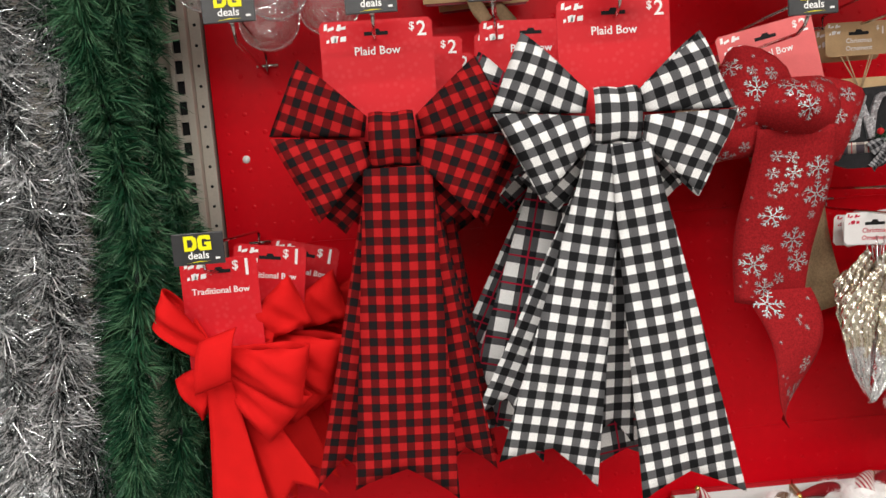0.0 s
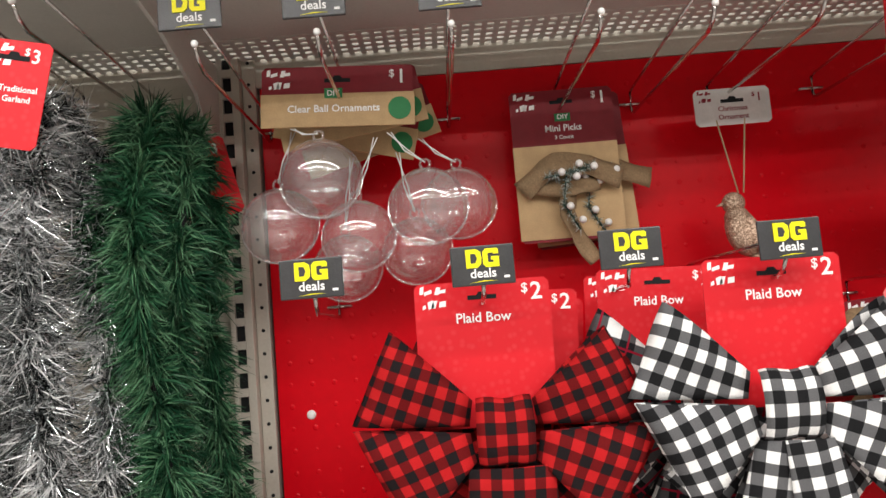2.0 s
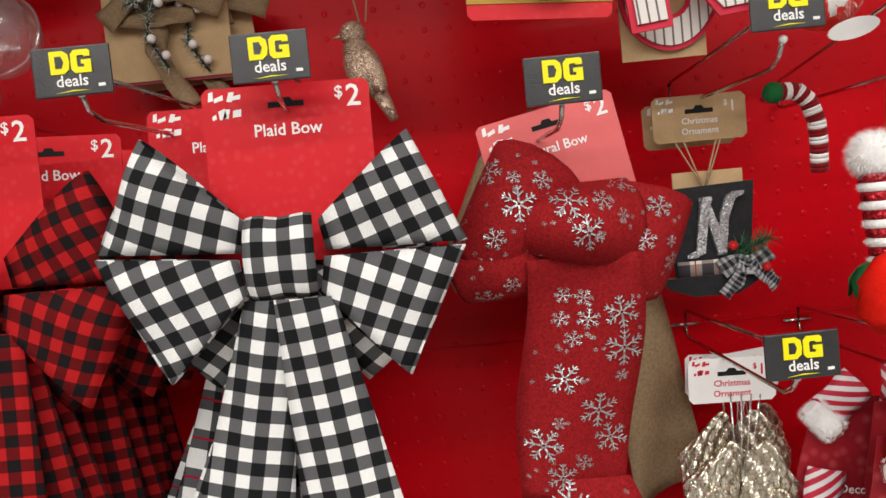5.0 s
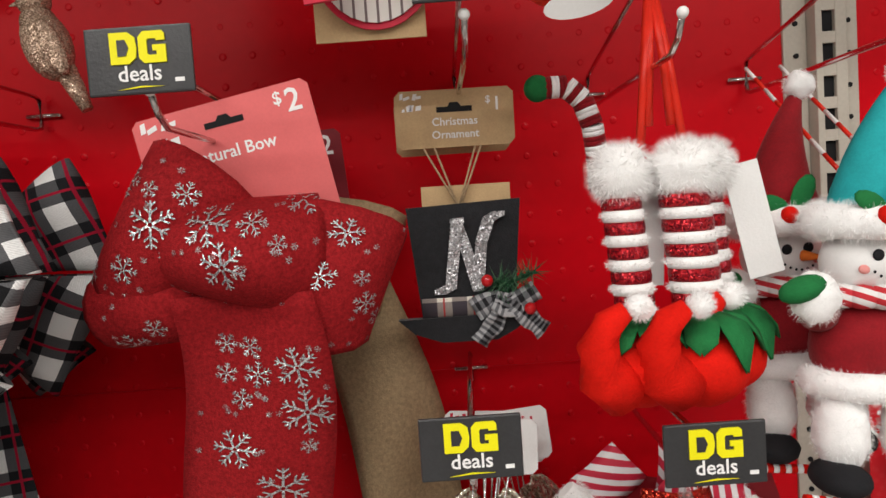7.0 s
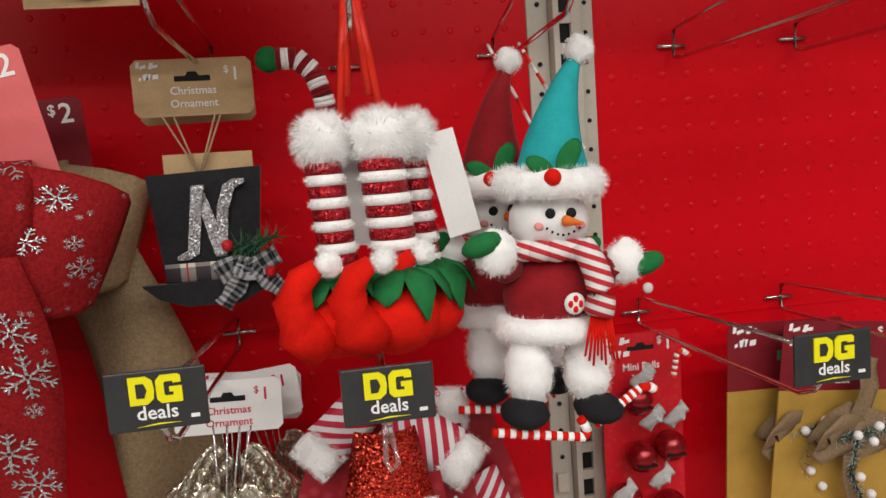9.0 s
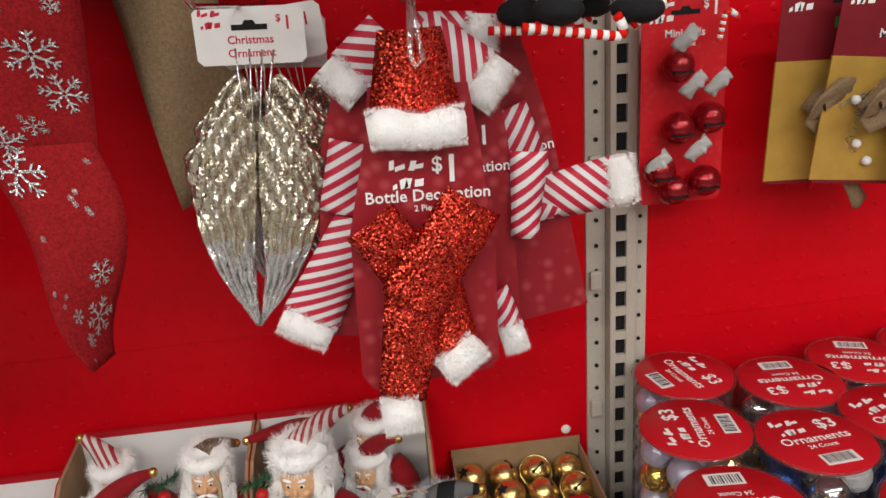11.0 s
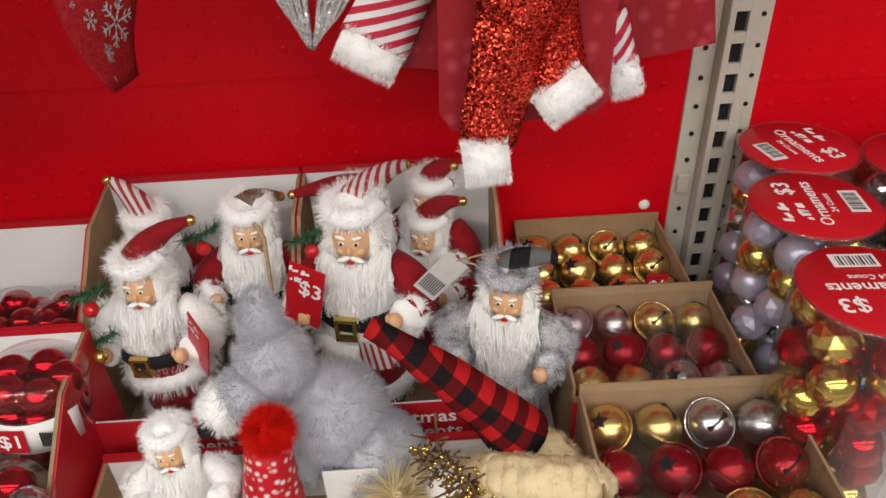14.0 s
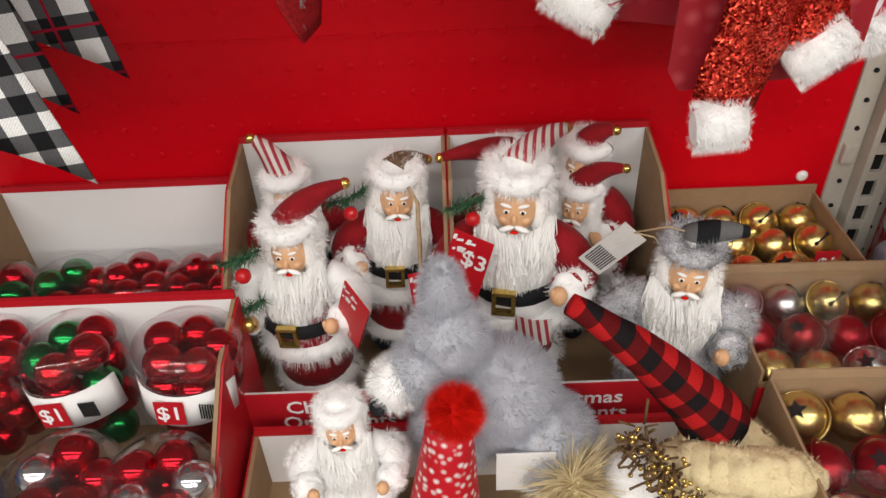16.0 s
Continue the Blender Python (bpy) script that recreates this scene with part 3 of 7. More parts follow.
# ---- printed hang cards ----
def hang_card(parent, x, y, z, w, h, material, title="", price="", ink=None, title_size=0.011, price_size=0.02, title_z=-0.035, mark=True, slot=True, price_x=None, sub="", mark_w=0.024):
    """A thin card hanging from (x, z) at its top edge, with a slotted hole and print."""
    ink = ink or M_WHITEINK
    bm = bmesh.new()
    r = 0.004
    pts = [(x - w / 2 + r, z), (x + w / 2 - r, z), (x + w / 2, z - r), (x + w / 2, z - h + r), (x + w / 2 - r, z - h), (x - w / 2 + r, z - h), (x - w / 2, z - h + r), (x - w / 2, z - r)]
    outline(bm, pts, y - 0.0004, y + 0.0004)
    card = part("hang_card", bm, material, parent)
    if slot:
        bm = bmesh.new()
        outline(bm, [(x - 0.013, z - 0.0125), (x - 0.013, z - 0.0165), (x + 0.013, z - 0.0165), (x + 0.013, z - 0.0125), (x + 0.005, z - 0.0125), (x + 0.003, z - 0.0095), (x - 0.003, z - 0.0095), (x - 0.005, z - 0.0125)], y - 0.0008, y - 0.0005)
        part("hang_slot", bm, M_DARK, card)
    f = y - 0.0007
    if mark:
        scribble(card, x - w / 2 + mark_w * 0.62 + 0.002, f, z - mark_w * 0.5, mark_w, ink)
    if title:
        for k, line in enumerate(title.split("|")):
            text(line, title_size, ink, card, x, f, z + title_z - k * title_size * 1.15)
    if sub:
        text(sub, title_size * 0.6, ink, card, x, f, z + title_z - title_size * 1.0)
    if price:
        px = x + w / 2 - 0.013 if price_x is None else price_x
        text(price[0], price_size * 0.55, ink, card, px - price_size * 0.42, f, z - 0.009)
        text(price[1:], price_size, ink, card, px + price_size * 0.06, f, z - 0.0125)
    return card


# ---- bows ----
def bow_loop(bm, k0, k1, o0, o1, depth, y=0.0, index=0, n=14, cross=7, sag=0.0):
    """A folded ribbon loop from the knot edge k0-k1 to the outer fold o0-o1."""
    c0, c1 = (Vector(k0) + Vector(k1)) / 2, (Vector(o0) + Vector(o1)) / 2
    ax = (c1 - c0).normalized()

    def at(a, v):
        p = Vector(k0).lerp(Vector(k1), v).lerp(Vector(o0).lerp(Vector(o1), v), a)
        return p

    def f(u, v):
        s = 2 * u
        a = math.sin(math.pi * s / 2) ** 0.9 if 0 < s < 2 else 0.0
        p = at(a, v)
        d = -depth * math.sin(math.pi * s) - 0.004 * a * math.sin(v * math.pi * 2.0) * (1 if s < 1 else -1)
        edge = 0.006 * abs(2 * v - 1) ** 2 * math.sin(math.pi * s)
        return (p.x, y + d + edge, p.y - sag * a * a)

    def uvf(u, v):
        s = 2 * u
        a = math.sin(math.pi * s / 2) if s < 1 else 2 - math.sin(math.pi * s / 2)
        p = at(math.sin(math.pi * s / 2) if 0 < s < 2 else 0, v)
        return (a * (c1 - c0).length + 0.006, (p - c0).dot(Vector((-ax.y, ax.x))) + 0.004)

    sheet(bm, f, n * 2, cross, uvf, index)


def bow_tail(bm, t0, t1, b0, b1, notch, y0=0.0, y1=0.0, wave=0.004, phase=0.0, index=0, n=22, cross=8):
    """A hanging ribbon end with a swallow-tail cut."""
    top, bot = (Vector(t0) + Vector(t1)) / 2, (Vector(b0) + Vector(b1)) / 2
    ax = (bot - top).normalized()

    def at(u, v):
        cut = notch * (1 - abs(2 * v - 1)) ** 0.8
        L = (bot - top).length
        return Vector(t0).lerp(Vector(t1), v).lerp(Vector(b0).lerp(Vector(b1), v), u * (1 - cut / L))

    def f(u, v):
        p = at(u, v)
        return (p.x, y0 + (y1 - y0) * u + wave * math.sin(u * 5 + phase + v * 2.5) * u + 0.003 * math.cos(v * math.pi * 2) * (1 - u), p.y)

    def uvf(u, v):
        p = at(u, v) - top
        return (p.dot(ax), p.dot(Vector((-ax.y, ax.x))))

    sheet(bm, f, n, cross, uvf, index)


LOOPS = {"upper": ((-0.026, 0.026), (-0.03, 0.004), (-0.094, 0.09), (-0.131, 0.011)), "lower": ((-0.03, 0.0), (-0.026, -0.024), (-0.129, 0.008), (-0.084, -0.084))}


def plaid_bow(name, x, y, z, cloth, label, tails, card_at=(-0.012, 0.128), lean=0.0, title="Plaid Bow", group=""):
    b = thing(name, x, y, z, label, "bow", group, ry=lean)
    for key, front in (("upper", 0.004), ("lower", -0.008)):
        for side in (1, -1):
            k0, k1, o0, o1 = [(px * side, pz + (0.0 if side == 1 else -0.01 * abs(px) / 0.13)) for px, pz in LOOPS[key]]
            bm = bmesh.new()
            bow_loop(bm, k0, k1, o0, o1, 0.017 if key == "upper" else 0.014, front)
            part("loop", bm, cloth, b, thick=0.0012)
    for k0, k1, o0, o1 in (((-0.02, -0.01), (0, -0.02), (-0.1, -0.06), (-0.06, -0.1)), ((0.0, -0.02), (0.02, -0.01), (0.05, -0.1), (0.095, -0.065))):
        bm = bmesh.new()
        bow_loop(bm, k0, k1, o0, o1, 0.012, 0.03)
        part("rear_loop", bm, cloth, b, thick=0.0012)
    bm = bmesh.new()

    def knot(u, v):
        a = (u - 0.5) * 2.6
        return ((v - 0.5) * (0.045 + 0.004 * math.cos(a)), -0.006 - 0.015 * math.cos(a) + 0.005 * (2 * v - 1) ** 2, 0.029 * math.sin(a) * (1 + 0.04 * math.sin(v * 9)))

    sheet(bm, knot, 14, 8, lambda u, v: (u * 0.07 + 0.003, (v - 0.5) * 0.052))
    part("knot", bm, cloth, b, "wide wrapped centre knot", thick=0.002)
    for i, (t0, t1, b0, b1, ya, yb, ph) in enumerate(tails):
        bm = bmesh.new()
        bow_tail(bm, t0, t1, b0, b1, 0.03, ya, yb, phase=ph)
        part("tail", bm, cloth, b, thick=0.0012)
    hang_card(b, card_at[0], 0.02, card_at[1], 0.122, 0.13, M_CARDRED, title, "$2", title_z=-0.033, title_size=0.0125, price_size=0.022)
    return b


RED_TAILS = [((-0.033, -0.03), (0.04, -0.03), (-0.069, -0.385), (0.047, -0.408), -0.012, 0.0, 0.0),
             ((-0.03, -0.03), (0.01, -0.03), (-0.116, -0.395), (-0.062, -0.385), 0.006, 0.03, 1.0),
             ((0.0, -0.03), (0.038, -0.03), (0.03, -0.39), (0.094, -0.385), 0.004, 0.025, 2.0),
             ((0.0, -0.03), (0.036, -0.03), (0.05, -0.37), (0.1, -0.345), 0.02, 0.06, 3.0)]
BW_TAILS = [((-0.008, -0.03), (0.035, -0.03), (0.011, -0.42), (0.13, -0.422), -0.012, -0.012, 0.5),
            ((-0.03, -0.03), (0.008, -0.03), (-0.142, -0.372), (-0.033, -0.41), -0.006, 0.006, 1.6),
            ((-0.02, -0.03), (0.02, -0.03), (-0.165, -0.335), (-0.11, -0.345), 0.01, 0.045, 2.2),
            ((-0.01, -0.03), (0.02, -0.03), (-0.03, -0.37), (0.02, -0.38), 0.012, 0.04, 0.2)]
plaid_bow("plaid_bow", 0.0, -0.23, 1.412, M_PLAIDRED, "red and black buffalo check ribbon bow on a red card", RED_TAILS, (-0.01, 0.13), 0.8, group="red check bows")
plaid_bow("plaid_bow", 0.022, -0.165, 1.405, M_PLAIDRED, "red and black buffalo check bow hanging behind another", RED_TAILS[1:], (0.0, 0.128), 3.0, group="red check bows")
plaid_bow("plaid_bow", 0.03, -0.1, 1.398, M_PLAIDRED, "red and black buffalo check bow hanging behind another", RED_TAILS[2:], (0.006, 0.128), 5.0, group="red check bows")
plaid_bow("plaid_bow", 0.236, -0.25, 1.418, M_PLAIDBW, "black and white gingham ribbon bow on a red card", BW_TAILS, (0.008, 0.124), 1.0)
plaid_bow("plaid_bow", 0.198, -0.16, 1.415, M_TARTAN, "black and white tartan ribbon bow behind the gingham one", BW_TAILS, (-0.03, 0.128), 2.0)
plaid_bow("plaid_bow", 0.215, -0.1, 1.412, M_TARTAN, "black and white tartan ribbon bow close to the red panel", BW_TAILS[:3], (-0.05, 0.126), 3.0)


def flake(bm, f, u0, v0, size, lu, lv, spin, index=0):
    """A six-armed glitter print laid on a cloth surface f."""
    def put(a, b):
        p = Vector(f(min(1, max(0, u0 + a / lu)), min(1, max(0, v0 + b / lv))))
        return bm.verts.new(p + Vector((0, -0.0016, 0)))
    for k in range(6):
        a = spin + k * math.pi / 3
        d, s = (math.cos(a), math.sin(a)), (-math.sin(a), math.cos(a))
        w = size * 0.055
        P = lambda t, q: put(size * t * d[0] + q * s[0], size * t * d[1] + q * s[1])
        bm.faces.new((P(0.08, -w), P(1, -w * 0.7), P(1, w * 0.7), P(0.08, w))).material_index = index
        for t in (0.42, 0.72):
            for sg in (1, -1):
                L = size * 0.3 * (1.15 - t * 0.6)
                bm.faces.new((P(t, 0), P(t + 0.1, 0), P(t + L / size * 0.8 + 0.1, sg * L), P(t + L / size * 0.8, sg * L))).material_index = index


def snow_ribbon(parent, name, f, lu, lv, cloth, seed, count, nu=20, nv=8, label="", prints=True):
    bm = bmesh.new()
    sheet(bm, f, nu, nv, lambda u, v: (u * lu, v * lv))
    r = part(name, bm, cloth, parent, label, thick=0.001)
    if prints:
        rnd = random.Random(seed)
        bm = bmesh.new()
        spots = []
        for _ in range(count * 12):
            u, v, s = rnd.uniform(0.06, 0.94), rnd.uniform(0.12, 0.88), rnd.choice((0.006, 0.008, 0.01, 0.015, 0.017))
            if all(math.hypot((u - a) * lu, (v - b) * lv) > (s + c) * 0.95 for a, b, c in spots):
                spots.append((u, v, s))
                flake(bm, f, u, v, s, lu, lv, rnd.uniform(0, 1))
            if len(spots) >= count:
                break
        for _ in range(count * 3):
            flake(bm, f, rnd.uniform(0.03, 0.97), rnd.uniform(0.05, 0.95), 0.0022, lu, lv, rnd.uniform(0, 1))
        tagged(part("snowflake_print", bm, M_SILVERGLIT, r, "silver glitter snowflakes"), kind="stuff")
    return r


def natural_bow(x, y, z, cloth, label, prints=True, seed=1, lean=0, tails=True):
    b = thing("natural_bow", x, y, z, label, "bow", "burlap bows", ry=lean)

    def puff(cx, cz, w, h, d, turn):
        c, s = math.cos(radians(turn)), math.sin(radians(turn))

        def f(u, v):
            a, q = (v - 0.5) * math.pi * 1.15, (u - 0.5)
            px = q * w * (0.72 + 0.28 * math.cos(a))
            pz = math.sin(a) * h / 2 * (0.75 + 0.3 * (0.5 + q))
            return (cx + px * c - pz * s, -d * math.cos(a) * (0.6 + 0.5 * math.sin(u * math.pi)), cz + px * s + pz * c)
        return f
    snow_ribbon(b, "loop", puff(0.03, 0.018, 0.104, 0.078, 0.062, -8), 0.12, 0.13, cloth, seed, 9, label="", prints=prints)
    snow_ribbon(b, "loop", puff(0.07, 0.0, 0.098, 0.105, 0.036, 78), 0.11, 0.15, cloth, seed + 1, 9, prints=prints)
    snow_ribbon(b, "loop", puff(-0.02, 0.032, 0.112, 0.082, 0.04, 52), 0.12, 0.13, cloth, seed + 2, 8, prints=prints)
    snow_ribbon(b, "loop", puff(-0.034, -0.008, 0.085, 0.068, 0.03, 12), 0.09, 0.11, cloth, seed + 3, 4, prints=prints)

    if not tails:
        return b

    def tail(u, v):
        w = 0.088 + 0.012 * math.sin(u * 3.1)
        mid = 0.029 - 0.02 * u * u + 0.003 * math.sin(u * 7)
        return (mid + (v - 0.5) * w, -0.028 * (1 - u) ** 2 - 0.008 + 0.016 * u + 0.007 * math.sin(v * 5 + u * 4), -0.006 - 0.205 * u - 0.02 * u * v)
    snow_ribbon(b, "tail", tail, 0.24, 0.098, cloth, seed + 4, 15, prints=prints)

    def tip(u, v):
        w = 0.075 * (1 - u ** 1.6) + 0.006
        return (0.02 + 0.02 * u + 0.012 * math.sin(u * 5) + (v - 0.5) * w, 0.008 - 0.022 * math.sin(u * 2.4 + v) + 0.01 * v, -0.2 - 0.172 * u)
    snow_ribbon(b, "tail_end", tip, 0.15, 0.07, cloth, seed + 5, 5, prints=prints)
    return b


nat = natural_bow(0.43, -0.16, 1.398, M_BURGUNDY, "burgundy burlap bow printed with silver glitter snowflakes")
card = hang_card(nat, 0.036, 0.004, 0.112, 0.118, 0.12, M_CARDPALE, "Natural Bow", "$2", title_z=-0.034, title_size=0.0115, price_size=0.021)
card.matrix_basis = pose(0.0, 0.0, 0.0, 0, -11, 0)
nat2 = natural_bow(0.428, -0.075, 1.395, M_BURLAP, "natural tan burlap bow hanging behind the burgundy one", False, 9, -4, False)


def wave_tail(u, v):
    return (0.06 + 0.05 * u + (v - 0.5) * 0.075 + 0.012 * math.sin(u * 3.4), 0.01 + 0.014 * math.sin(v * 4 + u * 6), 0.02 - 0.30 * u + 0.03 * v * u)


snow_ribbon(nat2, "wide_tail", wave_tail, 0.3, 0.075, M_BURLAP, 5, 0, prints=False)
hang_card(nat2, 0.03, 0.004, 0.1, 0.118, 0.1, M_CARDDARK, "", "$2", price_size=0.021)


def velvet_bow(x, y, z, lean, seed, front=True):
    b = thing("velvet_bow", x, y, z, "bright red velvet traditional bow on a red card", "bow", "velvet bows", ry=lean)
    for k0, k1, o0, o1, d, yy in (((-0.005, 0.02), (-0.018, 0.0), (-0.052, 0.085), (-0.068, 0.045), 0.02, 0.0),
                                  ((0.0, 0.015), (0.008, -0.012), (0.1, 0.01), (0.085, -0.06), 0.024, -0.006),
                                  ((0.0, -0.0), (-0.004, -0.022), (0.095, -0.05), (0.045, -0.1), 0.02, 0.006),
                                  ((0.006, 0.02), (0.012, 0.0), (0.078, 0.085), (0.1, 0.03), 0.02, 0.03),
                                  ((-0.012, 0.0), (-0.006, -0.02), (-0.055, -0.02), (-0.03, -0.07), 0.016, 0.01)):
        bm = bmesh.new()
        bow_loop(bm, k0, k1, o0, o1, d, yy)
        for v in bm.verts:
            v.co.y += 0.004 * math.sin(v.co.x * 160 + v.co.z * 210 + seed)
        part("loop", bm, M_VELVET, b, thick=0.0014)
    bm = bmesh.new()
    sheet(bm, lambda u, v: (0.002 + (v - 0.5) * 0.04 + (u - 0.5) * 0.012, -0.022 - 0.014 * math.cos((u - 0.5) * 2.6), 0.005 + 0.03 * math.sin((u - 0.5) * 2.6) + 0.012 * (v - 0.5)), 10, 6)
    part("knot", bm, M_VELVET, b, thick=0.0018)
    for t in (((-0.016, -0.02), (0.01, -0.02), (-0.03, -0.21), (0.045, -0.225), -0.006, 0.006, 0.0), ((0.0, -0.02), (0.02, -0.02), (0.04, -0.2), (0.1, -0.18), 0.01, 0.03, 1.0)):
        bm = bmesh.new()
        bow_tail(bm, *t[:4], 0.03, t[4], t[5], phase=t[6])
        part("tail", bm, M_VELVET, b, thick=0.0012)
    hang_card(b, 0.006, 0.012, 0.112, 0.085, 0.13, M_CARDRED, "Traditional Bow", "$1", title_z=-0.036, title_size=0.0098, price_size=0.026)
    return b


velvet_bow(-0.211, -0.22, 1.186, 0, 1)
velvet_bow(-0.178, -0.165, 1.193, 8, 2)
velvet_bow(-0.155, -0.11, 1.19, 14, 3)


# ---- garlands hanging in skeins ----
def garland(name, x, y, z_top, z_bot, width, depth, mats, label, n, needle, strands, wide, up=0.35, wiry=0.0, tuft=0.0):
    g = thing(name, x, y, z_top, label, "garland")
    rnd = random.Random(n)
    paths = []
    for k in range(strands):
        ox = (k / max(1, strands - 1) - 0.5) * width
        oy = -depth * (1 - (2 * k / max(1, strands - 1) - 1) ** 2) * (0.7 + 0.3 * (k % 2)) + rnd.uniform(-0.01, 0.01)
        ph = rnd.uniform(0, 6)
        pts = []
        for i in range(25):
            t = i / 24
            zz = (z_bot - z_top) * t
            shrink = min(1.0, 0.35 + t * 5)
            pts.append(Vector((ox * shrink + 0.012 * math.sin(t * 9 + ph), oy * shrink + 0.008 * math.cos(t * 7 + ph), zz)))
        paths.append(pts)
    bm = bmesh.new()
    for pts in paths:
        tube(bm, pts, 0.004, 6)
    tagged(part("core_wire", bm, M_DARK, g), kind="stuff")
    me = bpy.data.meshes.new("bristle")
    verts, faces, idx = [], [], []
    for _ in range(n // 16):
        pts = rnd.choice(paths)
        t = rnd.uniform(0, 23.99)
        i = int(t)
        hub = pts[i].lerp(pts[i + 1], t - i)
        way = Vector((rnd.gauss(0, 1), rnd.gauss(-0.5, 0.8), rnd.gauss(-0.25, 0.5) * (1 + tuft))).normalized()
        fan = way.cross(Vector((rnd.gauss(0, 1), rnd.gauss(0, 1), rnd.gauss(0, 0.6)))).normalized()
        reach, c = needle * rnd.uniform(0.7, 1.2), rnd.randrange(len(mats))
        for j in range(16):
            q = rnd.uniform(-1, 1)
            d = (way + fan * q * 0.55 + Vector((rnd.gauss(0, wiry + 0.08), rnd.gauss(0, wiry + 0.08), rnd.gauss(0, up * 0.3)))).normalized()
            L = reach * rnd.uniform(0.8, 1.08)
            p = hub + Vector((0, 0, 0.006 * q))
            s = d.cross(Vector((rnd.gauss(0, 1), rnd.gauss(0, 1), rnd.gauss(0, 1)))).normalized() * wide
            bend = Vector((rnd.gauss(0, wiry), rnd.gauss(0, wiry), rnd.gauss(0, wiry) - 0.14)) * L
            k = len(verts)
            m_, e = p + d * L * 0.55, p + d * L + bend
            verts += [p - s, p + s, m_ + s, m_ - s, e]
            faces += [(k, k + 1, k + 2, k + 3), (k + 3, k + 2, k + 4)]
            f = c if rnd.random() < 0.75 else rnd.randrange(len(mats))
            idx += [f, f]
    me.from_pydata([tuple(v) for v in verts], [], faces)
    for m in mats:
        me.materials.append(m)
    me.polygons.foreach_set("material_index", idx)
    ob = new("bristle", me)
    ob.parent = g
    tagged(ob, "fine bristles of the garland", kind="stuff")
    return g


# one needle green in three tones: highlights and deep shade put into the colour
M_PINE = [mat("pine_green", (0.022, 0.085, 0.04), 0.38, bump=0), mat("pine_green_lit", (0.085, 0.19, 0.1), 0.3, bump=0), mat("pine_green_shaded", (0.006, 0.04, 0.018), 0.5, bump=0)]
# all one silver tinsel: grey and dark copies paint the shadows between strips
M_TINSEL = [mat("tinsel_silver", (0.95, 0.96, 0.97), 0.18, 0.45, bump=0), mat("tinsel_half_shade", (0.5, 0.52, 0.53), 0.16, 0.8, bump=0), mat("tinsel_deep_shade", (0.09, 0.1, 0.1), 0.25, 1.0, bump=0)]
garland("pine_garland", -0.314, -0.13, 1.735, 0.93, 0.085, 0.08, M_PINE, "deep green artificial pine garland in a hanging skein", 60000, 0.037, 6, 0.0008, 0.6, 0.08, 0.9)
garland("tinsel_garland", -0.42, -0.16, 1.75, 0.93, 0.15, 0.09, M_TINSEL, "shiny silver tinsel garland in a hanging skein", 92000, 0.033, 8, 0.0006, 0.5, 0.3)
garland("tinsel_garland", -0.63, -0.16, 1.75, 0.93, 0.14, 0.08, M_TINSEL, "shiny silver tinsel garland in a hanging skein", 9000, 0.034, 4, 0.0008, 0.5, 0.25)
for gx, gy, gz, title, rr in ((-0.368, -0.3, 1.762, "24 ft Traditional|PVC Garland", 12), (-0.325, -0.1, 1.735, "", -6), (-0.3, -0.08, 1.725, "", -14)):
    g = thing("garland_label", gx, gy, gz, "rounded red hang label of the garland", "label", "garland labels", ry=rr)
    hang_card(g, 0, 0, 0.0, 0.06, 0.088, M_CARDRED, title, "$3", title_z=-0.04, title_size=0.0072, price_size=0.016)


# ---- clear plastic balls under their card ----
# the last value mixes in white, painting milky highlights over the balls
M_CLEAR = clear("clear_plastic", (0.98, 0.96, 0.97), 0.06, 2.8, 0.07)
M_STRING = mat("white_cord", (0.75, 0.74, 0.72), 0.7, bump=0)
M_TWINE = mat("jute_twine", (0.42, 0.3, 0.18), 0.9, var=0.25, scale=400)


def clear_ball(x, y, z, r, ax, ay, az):
    o = thing("clear_ball_ornament", x, y, z, "empty clear plastic ball ornament on a white cord", "ornament", "clear balls")
    bm = bmesh.new()
    ball(bm, (0, 0, 0), r, seg=40, rings=24)
    ob = part("shell", bm, M_CLEAR, o)
    bm = bmesh.new()
    rim = [(r * 1.015 * math.cos(a * math.pi / 24), r * 1.015 * math.sin(a * math.pi / 24) * 0.25, r * 1.015 * math.sin(a * math.pi / 24) * 0.97) for a in range(49)]
    tube(bm, rim, 0.0012, 6, cap=False)
    part("seam_ring", bm, M_CLEAR, o)
    bm = bmesh.new()
    tube(bm, [(0.005 * math.cos(a * math.pi / 6), 0, r + 0.004 + 0.005 * math.sin(a * math.pi / 6)) for a in range(13)], 0.0015, 6, cap=False)
    part("eyelet", bm, M_CLEAR, o)
    bm = bmesh.new()
    tube(bm, [(0, 0, r + 0.006), ((ax - x) * 0.5 + 0.002, (ay - y) * 0.5, (az - z + r) * 0.5), (ax - x, ay - y, az - z)], 0.0007, 5)
    tube(bm, [(0, 0, r + 0.006), ((ax - x) * 0.5 - 0.002, (ay - y) * 0.5, (az - z + r) * 0.5), (ax - x + 0.004, ay - y, az - z)], 0.0007, 5)
    part("cord", bm, M_STRING, o)


for cx, cy, cz, r, ax, az in ((-0.153, -0.16, 1.657, 0.04, -0.18, 1.71), (-0.202, -0.13, 1.618, 0.039, -0.185, 1.715), (-0.122, -0.14, 1.6, 0.037, -0.1, 1.7), (-0.05, -0.155, 1.622, 0.039, -0.085, 1.7),
                              (-0.018, -0.12, 1.628, 0.038, -0.055, 1.7), (-0.065, -0.11, 1.583, 0.036, -0.08, 1.69), (-0.14, -0.1, 1.572, 0.036, -0.13, 1.69)):
    clear_ball(cx, cy, cz, r, ax, cy, az)
